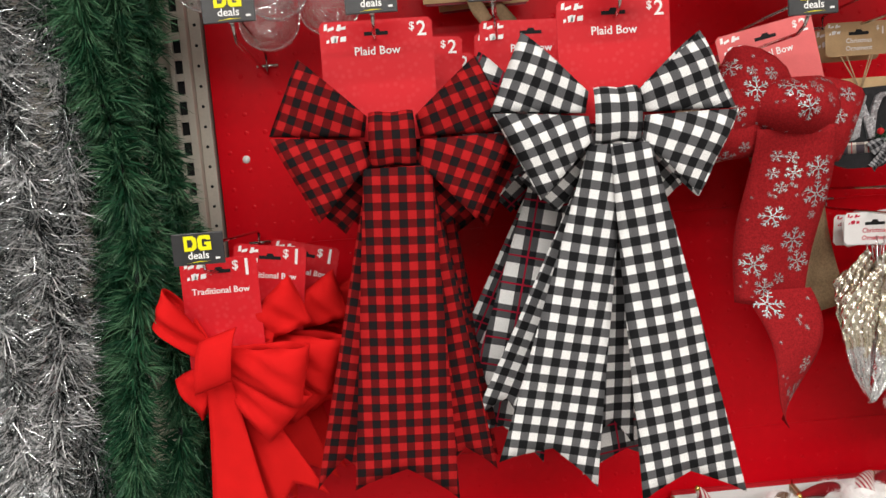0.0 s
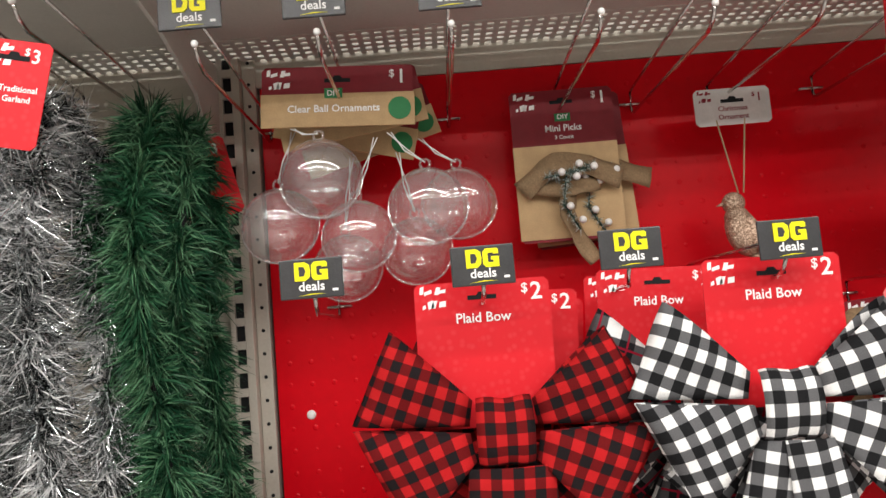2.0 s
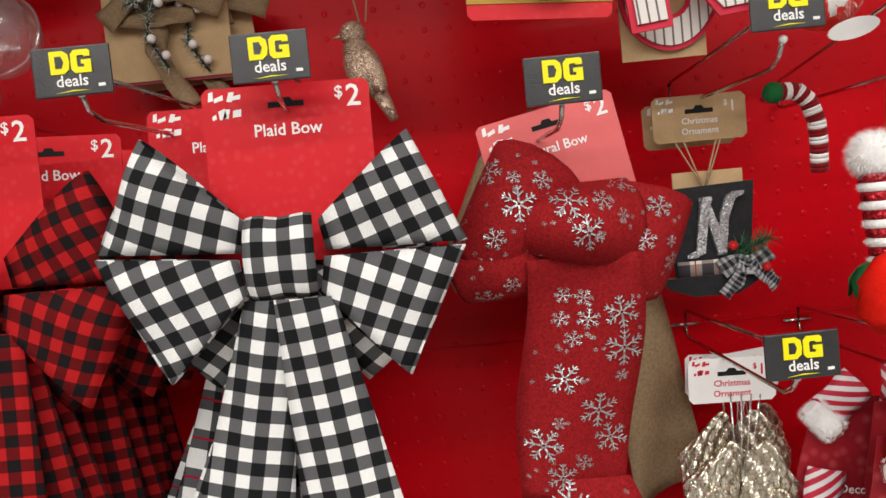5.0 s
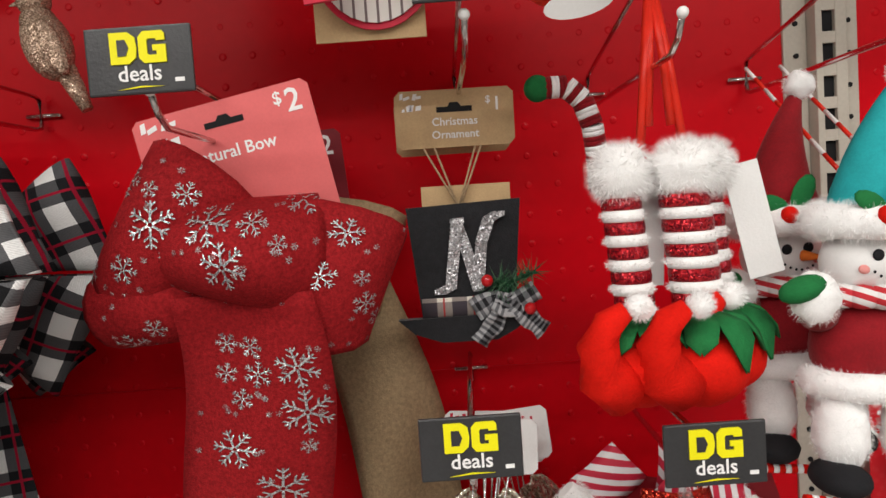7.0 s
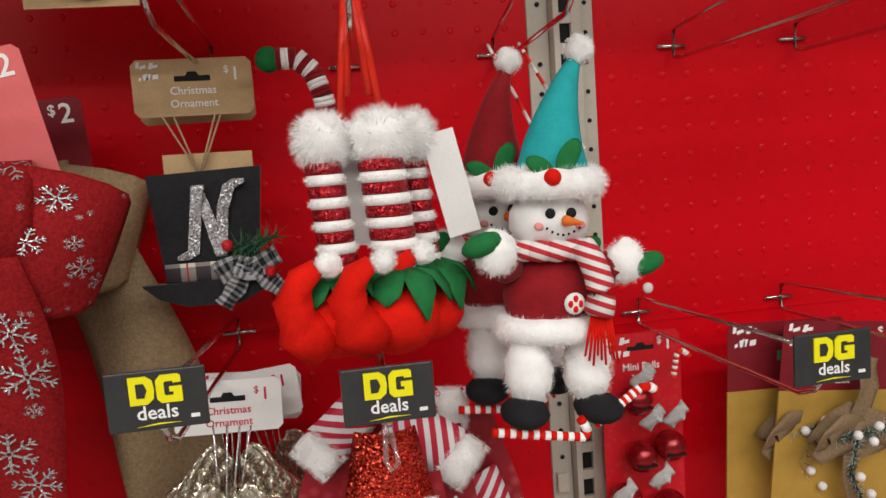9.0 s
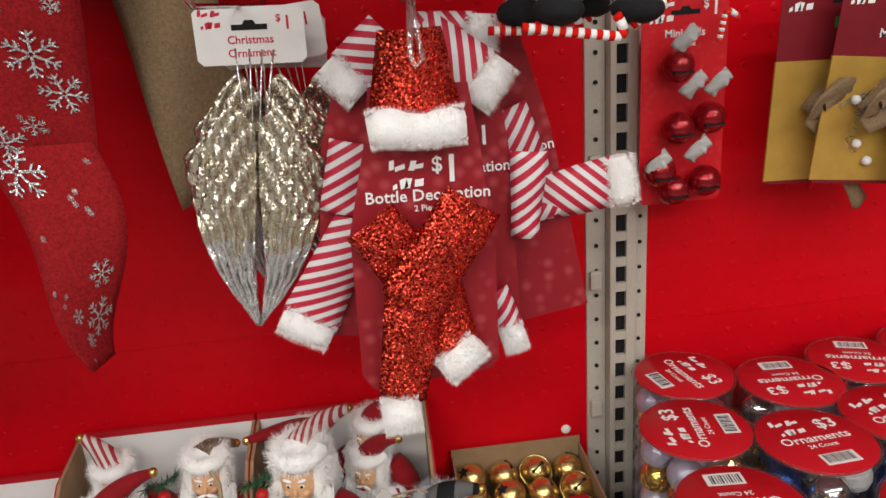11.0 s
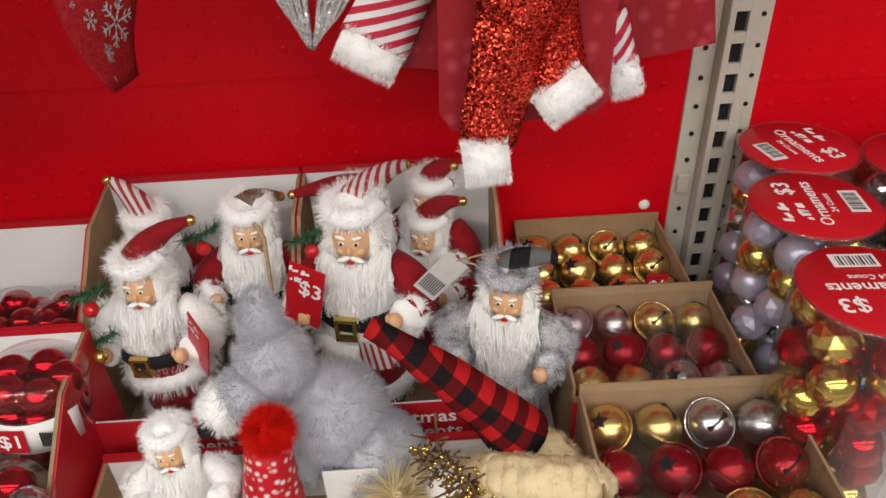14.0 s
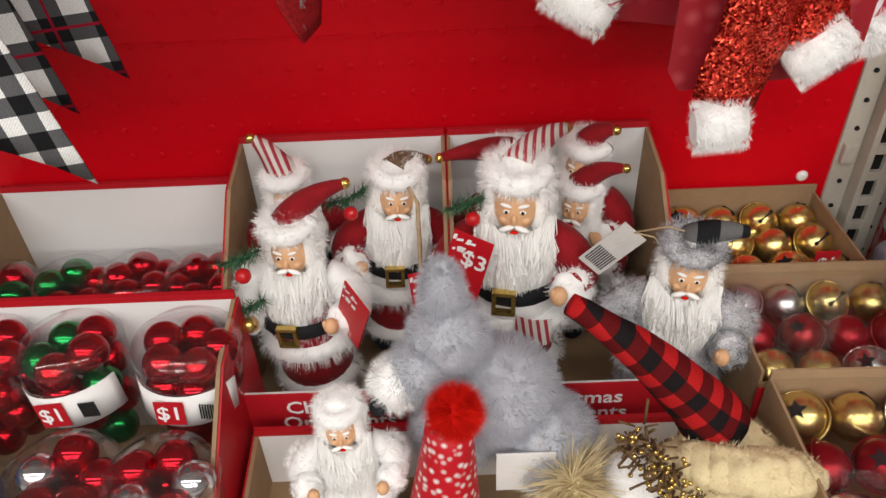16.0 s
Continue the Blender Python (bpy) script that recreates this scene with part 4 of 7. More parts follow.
for cx, cy, cz, ang, title in ((-0.13, -0.155, 1.772, 3, "Clear Ball Ornaments"), (-0.128, -0.125, 1.768, -9, ""), (-0.122, -0.095, 1.762, 14, ""), (-0.12, -0.07, 1.757, -16, "")):
    c = thing("ball_ornament_card", cx, cy, cz, "folded kraft and dark red card holding clear ball ornaments", "card", "ball cards", ry=ang)
    hang_card(c, 0, 0, 0.0, 0.152, 0.036, M_CARDDARK, "", "$1", price_size=0.02)
    part("kraft_band", boxed(-0.077, 0.077, -0.0018, 0.0008, -0.062, -0.028, bevel=0.0004), M_KRAFT, c, "kraft paper band")
    if title:
        text(title, 0.0105, M_WHITEINK, c, -0.004, -0.0025, -0.044)
    text("DIY", 0.008, M_WHITEINK, c, -0.004, -0.0032, -0.0285)
    part("green_tab", boxed(-0.013, 0.005, -0.0026, -0.0012, -0.033, -0.023, bevel=0.0003), M_GREENINK, c)
    bm = bmesh.new()
    outline(bm, [(0.062 + 0.0115 * math.cos(a * math.pi / 10), -0.045 + 0.0115 * math.sin(a * math.pi / 10)) for a in range(20)], -0.0028, -0.0015)
    part("green_seal", bm, M_GREENINK, c, "round green sticker")


# ---- pick cards: kraft cards with little sprigs ----
M_BEADW = mat("white_bead", (0.82, 0.8, 0.78), 0.35, bump=0)
M_RIBBON = mat("sheer_burlap_ribbon", (0.24, 0.16, 0.09), 0.8, var=0.3, scale=500, bump=0.5, fine=1200)
M_SPRIG = [mat("frosted_sprig_dark", (0.025, 0.06, 0.045), 0.6, bump=0), mat("frosted_sprig_pale", (0.45, 0.5, 0.47), 0.6, bump=0)]
M_BERRY = mat("red_berry", (0.5, 0.012, 0.015), 0.2, var=0.05, bump=0, coat=0.4)


def sprig(parent, pts, n, L, seed, name="sprig", mats=None, wide=0.0005):
    rnd = random.Random(seed)
    bm = bmesh.new()
    tube(bm, pts, 0.0011, 5)
    pts = [Vector(p) for p in pts]
    for _ in range(n):
        t = rnd.uniform(0, len(pts) - 1.001)
        i = int(t)
        p = pts[i].lerp(pts[i + 1], t - i)
        d = Vector((rnd.gauss(0, 1), rnd.gauss(-0.4, 0.6), rnd.gauss(0, 1))).normalized()
        s = d.cross(Vector((rnd.random(), rnd.random(), rnd.random()))).normalized() * wide
        f = bm.faces.new((bm.verts.new(p - s), bm.verts.new(p + s), bm.verts.new(p + d * L * rnd.uniform(0.6, 1.1))))
        f.material_index = rnd.randrange(2)
    return part(name, bm, mats or M_SPRIG, parent)


def ribbon_strip(parent, pts, w, seed, material=None, name="ribbon"):
    """A soft curled ribbon through points in the x-z plane."""
    pts = [Vector(p) for p in pts]

    def f(u, v):
        t = u * (len(pts) - 1)
        i = min(int(t), len(pts) - 2)
        p = pts[i].lerp(pts[i + 1], t - i)
        d = (pts[i + 1] - pts[i]).normalized()
        side = Vector((-d.z, 0.25, d.x)).normalized()
        return p + side * (v - 0.5) * w * (1 + 0.12 * math.sin(u * 11 + seed)) + Vector((0, 0.002 * math.sin(v * 6 + u * 9), 0))
    bm = bmesh.new()
    sheet(bm, f, 6 * (len(pts) - 1), 4, lambda u, v: (u * 0.1, v * w))
    return part(name, bm, material or M_RIBBON, parent, thick=0.0008)


def pick_card(x, y, z, lean, title=True, style=0):
    c = thing("pick_card", x, y, z, "kraft card of burlap and berry picks, dark red header", "card", "pick cards", ry=lean)
    hang_card(c, 0, 0, 0, 0.118, 0.174, M_CARDDARK, "Mini Picks" if title else "", "$1", price_size=0.02, title_z=-0.045, title_size=0.0105, sub="3 Count" if title else "")
    part("kraft_panel", boxed(-0.0595, 0.0595, -0.0014, 0.0008, -0.171, -0.064, bevel=0.0003), M_KRAFT if style == 0 else M_GOLDCARD, c, "kraft paper panel")
    part("green_tab", boxed(-0.009, 0.009, -0.0018, -0.0005, -0.037, -0.028, bevel=0.0003), M_GREENINK, c)
    text("DIY", 0.008, M_WHITEINK, c, 0, -0.0024, -0.0325)
    return c


def burlap_pick(c, ox, oz, k, seed):
    ribbon_strip(c, [(ox - 0.055 * k, -0.012, oz - 0.012), (ox - 0.02 * k, -0.02, oz + 0.016), (ox + 0.02 * k, -0.018, oz + 0.012), (ox + 0.058 * k, -0.012, oz - 0.004)], 0.026, seed)
    ribbon_strip(c, [(ox - 0.05 * k, -0.01, oz - 0.006), (ox, -0.016, oz - 0.012), (ox + 0.03, -0.012, oz - 0.006)], 0.02, seed + 1)
    ribbon_strip(c, [(ox, -0.014, oz), (ox - 0.008, -0.018, oz - 0.04), (ox + 0.004, -0.014, oz - 0.07), (ox + 0.02, -0.012, oz - 0.095)], 0.018, seed + 2)
    sprig(c, [(ox - 0.03, -0.024, oz), (ox, -0.026, oz + 0.004), (ox + 0.026, -0.024, oz + 0.01)], 220, 0.011, seed)
    sprig(c, [(ox - 0.006, -0.024, oz), (ox - 0.012, -0.024, oz - 0.03), (ox + 0.004, -0.022, oz - 0.06)], 200, 0.01, seed + 1)
    for bx, bz in ((-0.012, 0.004), (0.004, -0.002), (0.008, 0.012), (0.024, 0.008), (-0.006, -0.034), (0.006, -0.05)):
        bm = bmesh.new()
        ball(bm, (ox + bx, -0.03, oz + bz), 0.0042, seg=12, rings=8)
        part("bead", bm, M_BEADW, c)


pc = pick_card(0.11, -0.055, 1.76, 0)
burlap_pick(pc, 0.0, -0.105, 1.0, 3)
pc = pick_card(0.122, -0.035, 1.756, -3, False)
burlap_pick(pc, 0.012, -0.105, 1.15, 8)


# ---- ornaments hung from small cards ----
def small_card(parent, x, y, z, material, ink, w=0.079, h=0.038, price="$1", lean=0.0):
    c = hang_card(parent, x, y, z, w, h, material, "Christmas|Ornament", price, ink, 0.0082, 0.0135, -0.0235, True, True, mark_w=0.016)
    return c


M_SPARKLE = glitter("champagne_glitter", (0.75, 0.55, 0.4), (0.3, 0.2, 0.14), 1200, 0.35)
o = thing("bird_ornament", 0.3, -0.068, 1.742, "champagne glitter bird ornament on jute under a grey card", "ornament")
small_card(o, 0, 0, 0, M_GREYCARD, M_CARDDARK, 0.086, 0.042)
bm = bmesh.new()
tube(bm, [(-0.02, 0, -0.036), (-0.006, -0.002, -0.12)], 0.0009, 6), tube(bm, [(0.012, 0, -0.036), (0.0, -0.002, -0.12)], 0.0009, 6)
part("twine", bm, M_TWINE, o)
bm = bmesh.new()
ball(bm, (-0.013, -0.002, -0.131), (0.0125, 0.012, 0.0125), 0, 18, 12)
ball(bm, (-0.011, -0.002, -0.147), (0.0135, 0.013, 0.013), 0, 18, 12)
ball(bm, (-0.006, -0.002, -0.164), (0.018, 0.0165, 0.028), 0, 20, 14, (0, -16, 0))
ball(bm, (0.003, -0.014, -0.168), (0.009, 0.006, 0.023), 0, 14, 10, (0, -22, 0))
tube(bm, [(-0.023, -0.002, -0.131), (-0.032, -0.002, -0.133)], 0.003, 8, 0, True, [1, 0.2])
tube(bm, [(0.002, 0.0, -0.178), (0.012, 0.001, -0.2), (0.018, 0.001, -0.214)], 0.009, 10, 0, True, [1, 0.75, 0.5])
part("bird", bm, M_SPARKLE, o, "champagne glitter bird")

# green wreath number on a golden card
M_PINE2 = [M_PINE[0], M_PINE[1]]
wr = thing("wreath_card", 0.456, -0.2, 1.785, "golden card with small green wreath picks and red berries", "card", ry=4)
hang_card(wr, 0, 0, 0, 0.112, 0.208, M_CARDRED, "Mini Picks", "", title_z=-0.03, title_size=0.0105, sub="3 Count")
part("golden_panel", boxed(-0.0565, 0.0565, -0.0014, 0.0008, -0.196, -0.055, bevel=0.0003), M_GOLDCARD, wr)
for k, (ox, oz, r, n) in enumerate(((0.004, -0.085, 0.024, 420), (0.006, -0.15, 0.034, 520))):
    ring = [(ox + r * math.cos(a * math.pi / 8) * 1.05, -0.012, oz + r * math.sin(a * math.pi / 8)) for a in range(17)]
    sprig(wr, ring, n * 3, 0.017, 40 + k, "wreath", M_PINE2, 0.0009)
for bx, bz in ((0.012, -0.118), (0.024, -0.112), (0.002, -0.175), (-0.012, -0.168), (0.014, -0.165), (0.022, -0.186), (-0.002, -0.160)):
    bm = bmesh.new()
    ball(bm, (bx, -0.022, bz), 0.0052, seg=12, rings=8)
    part("berry", bm, M_BERRY, wr)
for bx, bz in ((-0.026, -0.114), (0.022, -0.075), (0.038, -0.13)):
    part("gift_bow", boxed(bx - 0.012, bx + 0.012, -0.026, -0.016, bz - 0.008, bz + 0.008, bevel=0.003), M_CARDDARK, wr, "tiny dark red gift box")


def letter_n(parent, x, y, z, w, h, d, material, name, t=0.26, lean=0.0, index=0):
    """A block letter with thick strokes."""
    bm = bmesh.new()
    a = t * w
    pts = [(-w / 2, -h / 2), (-w / 2, h / 2), (-w / 2 + a, h / 2), (w / 2 - a, -h * 0.12), (w / 2 - a, h / 2), (w / 2, h / 2), (w / 2, -h / 2), (w / 2 - a, -h / 2), (-w / 2 + a, h * 0.12), (-w / 2 + a, -h / 2)]
    outline(bm, [(x + px, z + pz) for px, pz in pts], y, y + d)
    uvl = bm.loops.layers.uv.verify()
    for f in bm.faces:
        for l in f.loops:
            l[uvl].uv = (l.vert.co.x, l.vert.co.z)
    return part(name, bm, material, parent)


M_TICKING = banded("ticking_stripe", (0.72, 0.68, 0.64), (0.16, 0.12, 0.12), 0.0075, 0.22)
nl = thing("letter_ornament", 0.546, -0.2, 1.722, "red edged wooden letter ornament with ticking stripes", "ornament", ry=-6)
letter_n(nl, 0, 0, -0.104, 0.102, 0.108, 0.003, M_REDINK, "red_border", 0.32)
letter_n(nl, 0, -0.0025, -0.104, 0.092, 0.097, 0.002, M_TICKING, "striped_face", 0.26)
bm = bmesh.new()
for s in (-0.032, 0.0, 0.03):
    tube(bm, [(s, 0, -0.055), (s * 0.3, 0, 0.0)], 0.001, 6)
part("twist_cord", bm, M_STRING, nl)
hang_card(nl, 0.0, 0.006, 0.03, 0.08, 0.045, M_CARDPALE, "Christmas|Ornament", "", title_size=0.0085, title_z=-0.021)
o2 = thing("letter_ornament", 0.552, -0.17, 1.712, "round letter ornament with ticking stripes on a kraft backing", "ornament")
part("kraft_backing", boxed(-0.04, 0.03, 0.004, 0.0055, -0.168, -0.05, bevel=0.0004), M_KRAFT, o2)
for R, rr, y, m, nm in ((0.048, 0.019, 0.0, M_REDINK, "red_border"), (0.044, 0.023, -0.002, M_TICKING, "striped_face")):
    bm = bmesh.new()
    uvl = bm.loops.layers.uv.verify()
    for a in range(28):
        q = [(math.cos(b * math.pi / 14), math.sin(b * math.pi / 14)) for b in (a, a + 1)]
        f = bm.faces.new([bm.verts.new((r * c * 0.85, y, -0.115 + r * s)) for r, (c, s) in ((R, q[0]), (R, q[1]), (rr, q[1]), (rr, q[0]))])
        for l in f.loops:
            l[uvl].uv = (l.vert.co.x, l.vert.co.z)
    part(nm, bm, m, o2, thick=0.002)

# ---- the black top hat ornament ----
M_FELT = mat("black_felt", (0.016, 0.016, 0.018), 0.9, var=0.3, scale=200, bump=0.4, sheen=0.2)
M_TARTANS = plaid("cream_tartan", (0.7, 0.66, 0.58), (0.28, 0.24, 0.22), (0.06, 0.05, 0.06), 0.022, tartan=(0.4, 0.05, 0.05))
M_TARTANB = plaid("black_tartan_ribbon", (0.02, 0.02, 0.022), (0.14, 0.14, 0.15), (0.4, 0.4, 0.41), 0.012)
M_SILVER = glitter("ridged_silver", (0.6, 0.6, 0.62), (0.3, 0.3, 0.31), 900, 0.5)
hat = thing("hat_ornament", 0.6, -0.095, 1.5185, "flat black felt top hat ornament with a silver letter", "ornament", ry=0.5)
small_card(hat, -0.002, 0, 0.002, M_KRAFT, M_WHITECARD, 0.087, 0.042)
bm = bmesh.new()
for a, b in (((-0.026, -0.04), (-0.004, -0.082)), ((0.012, -0.04), (-0.002, -0.082)), ((-0.018, -0.04), (-0.004, -0.082)), ((0.016, -0.04), (0.0, -0.08))):
    tube(bm, [(a[0], -0.001, a[1]), (b[0], -0.003, b[1])], 0.0008, 5)
part("twine", bm, M_TWINE, hat)
part("kraft_backing", boxed(-0.03, 0.036, 0.003, 0.0045, -0.17, -0.068, bevel=0.0004), M_KRAFT, hat)
bm = bmesh.new()
crown = [(-0.042, -0.083), (0.042, -0.08), (0.034, -0.165), (-0.034, -0.165)]
outline(bm, crown, -0.006, 0.0)
part("crown", bm, M_FELT, hat)
bm = bmesh.new()
outline(bm, [(-0.052, -0.165), (0.05, -0.163), (0.034, -0.176), (0.02, -0.183), (-0.02, -0.183), (-0.04, -0.176)], -0.009, 0.0)
part("brim", bm, M_FELT, hat)
bm = bmesh.new()
sheet(bm, lambda u, v: (-0.034 + 0.068 * u, -0.0078, -0.164 + 0.014 * v), 4, 1, lambda u, v: (u * 0.068, v * 0.014))
part("hat_band", bm, M_TARTANS, hat, "cream tartan hat band", thick=0.001)
bm = bmesh.new()
for p in ([(-0.02, -0.146), (-0.012, -0.142), (-0.006, -0.1), (-0.004, -0.093)], [(-0.006, -0.094), (0.002, -0.12), (0.008, -0.145)], [(0.008, -0.145), (0.012, -0.11), (0.018, -0.094), (0.026, -0.09)]):
    for i, (a, b) in enumerate(zip(p, p[1:])):
        for s in range(14):
            t = s / 14
            cx, cz = a[0] + (b[0] - a[0]) * t, a[1] + (b[1] - a[1]) * t
            box(bm, cx - 0.0042, cx + 0.0042, -0.0078 - 0.0001 * s - 0.0017 * i, -0.006, cz - 0.0016, cz + 0.0016)
part("silver_letter", bm, M_SILVER, hat, "ridged silver script letter")
ribbon_strip(hat, [(0.004, -0.012, -0.16), (0.018, -0.016, -0.152), (0.03, -0.016, -0.158), (0.05, -0.014, -0.147)], 0.016, 1, M_TARTANB, "tartan_ribbon")
ribbon_strip(hat, [(0.026, -0.016, -0.155), (0.018, -0.014, -0.17), (0.006, -0.012, -0.184)], 0.014, 2, M_TARTANB, "tartan_ribbon")
ribbon_strip(hat, [(0.03, -0.016, -0.155), (0.044, -0.016, -0.168), (0.054, -0.014, -0.178)], 0.014, 3, M_TARTANB, "tartan_ribbon")
sprig(hat, [(0.02, -0.012, -0.14), (0.034, -0.014, -0.14), (0.05, -0.014, -0.134)], 160, 0.018, 5, "pine_sprig", M_PINE2, 0.0006)
for bx, bz in ((0.014, -0.138), (0.044, -0.16)):
    bm = bmesh.new()
    ball(bm, (bx, -0.018, bz), 0.0045, seg=12, rings=8)
    part("berry", bm, M_BERRY, hat)
hc2 = thing("hat_ornament_card", 0.566, -0.07, 1.517, "kraft ornament card hanging behind the hat", "card")
hang_card(hc2, 0.03, 0, 0, 0.087, 0.042, M_KRAFT, "", "$1", price_size=0.0135)

# ---- elf leg ornament ----
M_WFUR = mat("white_plush", (0.93, 0.92, 0.91), 0.95, var=0.08, scale=120, bump=0.4, fine=900, sheen=0.3)
M_REDFELT = mat("red_felt", (0.68, 0.012, 0.006), 0.85, var=0.14, scale=120, bump=0.4, spec=0.08)
M_DKRED = mat("dark_red_velour", (0.25, 0.006, 0.011), 0.85, var=0.22, scale=90, bump=0.5, sheen=0.08)
M_GRNFELT = mat("green_felt", (0.015, 0.16, 0.045), 0.9, var=0.15, scale=150, bump=0.4)
M_REDSEQ = glitter("red_sequin", (0.7, 0.02, 0.03), (0.2, 0.0, 0.01), 1100, 0.55)
M_SATIN = mat("red_satin_ribbon", (0.75, 0.03, 0.015), 0.3, var=0.1, bump=0.1)


def elf_legs(x, y, z, label, lean=0.0):
    e = thing("elf_leg_ornament", x, y, z, label, "ornament", "elf leg ornaments", ry=lean)
    bm = bmesh.new()
    for s in (-0.012, 0.014):
        tube(bm, [(s, -0.004, -0.075), (s * 0.6, -0.004, -0.03), (s * 0.1, 0, 0.02)], 0.0028, 6)
        tube(bm, [(s * 0.5, -0.004, -0.06), (s * 0.3, -0.004, -0.02), (0, 0, 0.02)], 0.0026, 6)
    part("satin_ribbon", bm, M_SATIN, e, "bright red satin ribbon loops")
    for s, w, cy in ((-0.025, 0.0125, -0.006), (0.011, 0.0155, -0.01), (0.034, 0.009, 0.016)):
        bm = bmesh.new()
        fluff(bm, (s + 0.001, cy, -0.087), (w + 0.005, 0.017, 0.017), 0, 1100, 0.008, 0.2)
        part("fur_cuff", bm, M_WFUR, e)
        for k in range(10):
            zz, cx = -0.104 - k * 0.0072, s + 0.0006 * k
            bm = bmesh.new()
            if k % 2:
                lathe(bm, [(0.002, 0.0037), (w * 0.94, 0.0033), (w * 0.98, 0.0), (w * 0.94, -0.0033), (0.002, -0.0037)], 16, at=(cx, cy, zz))
                hairs(bm, (cx, cy, zz), (w, w, 0.0038), 700, 0.0028)
            else:
                lathe(bm, [(0.002, 0.0037), (w * 0.94, 0.0036), (w * 0.97, 0.0), (w * 0.94, -0.0036), (0.002, -0.0037)], 16, at=(cx, cy, zz))
            part("leg_band", bm, M_WFUR if k % 2 else M_REDSEQ, e)
    for s, toe, back in ((-0.026, -0.047, 0.0), (0.01, -0.015, -0.004), (0.03, 0.012, 0.02)):
        bm = bmesh.new()
        ball(bm, (s + 0.003, -0.014 + back, -0.2), (0.027, 0.029, 0.023), 0, 22, 14)
        tube(bm, [(toe + 0.012, -0.03 + back, -0.208), (toe, -0.036 + back, -0.198), (toe - 0.003, -0.039 + back, -0.182), (toe + 0.003, -0.041 + back, -0.168), (toe + 0.013, -0.041 + back, -0.161)], 0.0135, 12, 0, True, [1.2, 1.15, 0.9, 0.62, 0.4])
        for v in bm.verts:
            v.co += Vector((0, 0, 0.0014)) * noise.noise(v.co * 60)
        part("slipper", bm, M_REDFELT, e, "padded red felt slipper")
        bm = bmesh.new()
        fluff(bm, (toe + 0.02, -0.042 + back, -0.16), 0.0065, 0, 300, 0.004)
        part("pompom", bm, M_WFUR, e)
        bm = bmesh.new()
        for k in range(8):
            a = k * math.pi / 4 + 0.3 + s * 9
            d = Vector((math.cos(a), math.sin(a), 0))
            q = Vector((-d.y, d.x, 0))
            c0 = Vector((s + 0.007, -0.012 + back, -0.168))
            dip = -0.024 - 0.006 * math.sin(k * 2.3)
            rows = ((0.01, 0.0, 0.006), (0.021, -0.004, 0.0095), (0.027, -0.012, 0.0085), (0.03, dip, 0.0008))
            g = [[bm.verts.new(c0 + d * (o + 0.002 * sg * sg) + q * sg * hw + Vector((0, 0, h - 0.002 * abs(sg)))) for sg in (-1, 0, 1)] for o, h, hw in rows]
            for a_, b_ in zip(g, g[1:]):
                for j in (0, 1):
                    bm.faces.new((a_[j], a_[j + 1], b_[j + 1], b_[j])).smooth = True
        part("leaf_collar", bm, M_GRNFELT, e, "green felt leaf collar", thick=0.0012)
    for s, r in ((-0.006, 3), (0.05, -12)):
        t = part("paper_tag", boxed(-0.011, 0.011, -0.0006, 0.0006, -0.07, 0.0, bevel=0.0002), M_WHITECARD, e)
        t.matrix_basis = pose(s, 0.006, -0.085, 0, r, 0)
    return e


elf_legs(0.714, -0.2, 1.535, "pair of striped elf legs in padded red slippers")
es = thing("striped_stocking", 0.69, -0.1, 1.515, "slim red and white striped stocking leg with a green tip", "ornament")
bm = bmesh.new()
pth = [(-0.03, -0.02, -0.002), (-0.014, -0.02, -0.002), (-0.003, -0.02, -0.012), (0.003, -0.02, -0.03), (0.006, -0.016, -0.05), (0.008, -0.01, -0.075)]
P = [Vector(p) for p in pth]
k = 0
for i in range(5):
    for s in range(6):
        a, b = P[i].lerp(P[i + 1], s / 6), P[i].lerp(P[i + 1], (s + 1) / 6)
        tube(bm, [a, b], 0.0078, 10, index=(k // 2) % 2)
        k += 1
part("striped_leg", bm, [M_DKRED, M_WFUR], es)
bm = bmesh.new()
ball(bm, (-0.034, -0.02, -0.002), 0.0095, seg=14, rings=10)
part("green_tip", bm, M_GRNFELT, es)

# ---- plush dolls: one plain shape each ----
M_TEAL = mat("teal_felt", (0.02, 0.36, 0.38), 0.85, var=0.12, scale=100, bump=0.35)
M_SCARF = banded("striped_scarf", (0.75, 0.73, 0.72), (0.5, 0.02, 0.03), 0.0085, 0.5, (0.35, 1.0), 0.85)
M_CARROT = mat("orange_felt", (0.85, 0.2, 0.03), 0.8, bump=0.2)
M_COAL = mat("black_plush", (0.014, 0.014, 0.016), 0.9, bump=0.3)
M_SKIN = mat("painted_face", (0.72, 0.42, 0.23), 0.45, var=0.06, bump=0.02)


def uv_flat(bm):
    uvl = bm.loops.layers.uv.verify()
    for f in bm.faces:
        for l in f.loops:
            l[uvl].uv = (l.vert.co.x, l.vert.co.z)


def cone(bm, a, b, r0, r1, index, bend=(0, 0, 0), n=8, sides=14):
    a, b, c = Vector(a), Vector(b), Vector(bend)
    pts, tp = [], []
    for i in range(n + 1):
        t = i / n
        pts.append(a.lerp(b, t) + c * 4 * t * (1 - t))
        tp.append((r0 + (r1 - r0) * t) / r0)
    tube(bm, pts, r0, sides, index, True, tp)


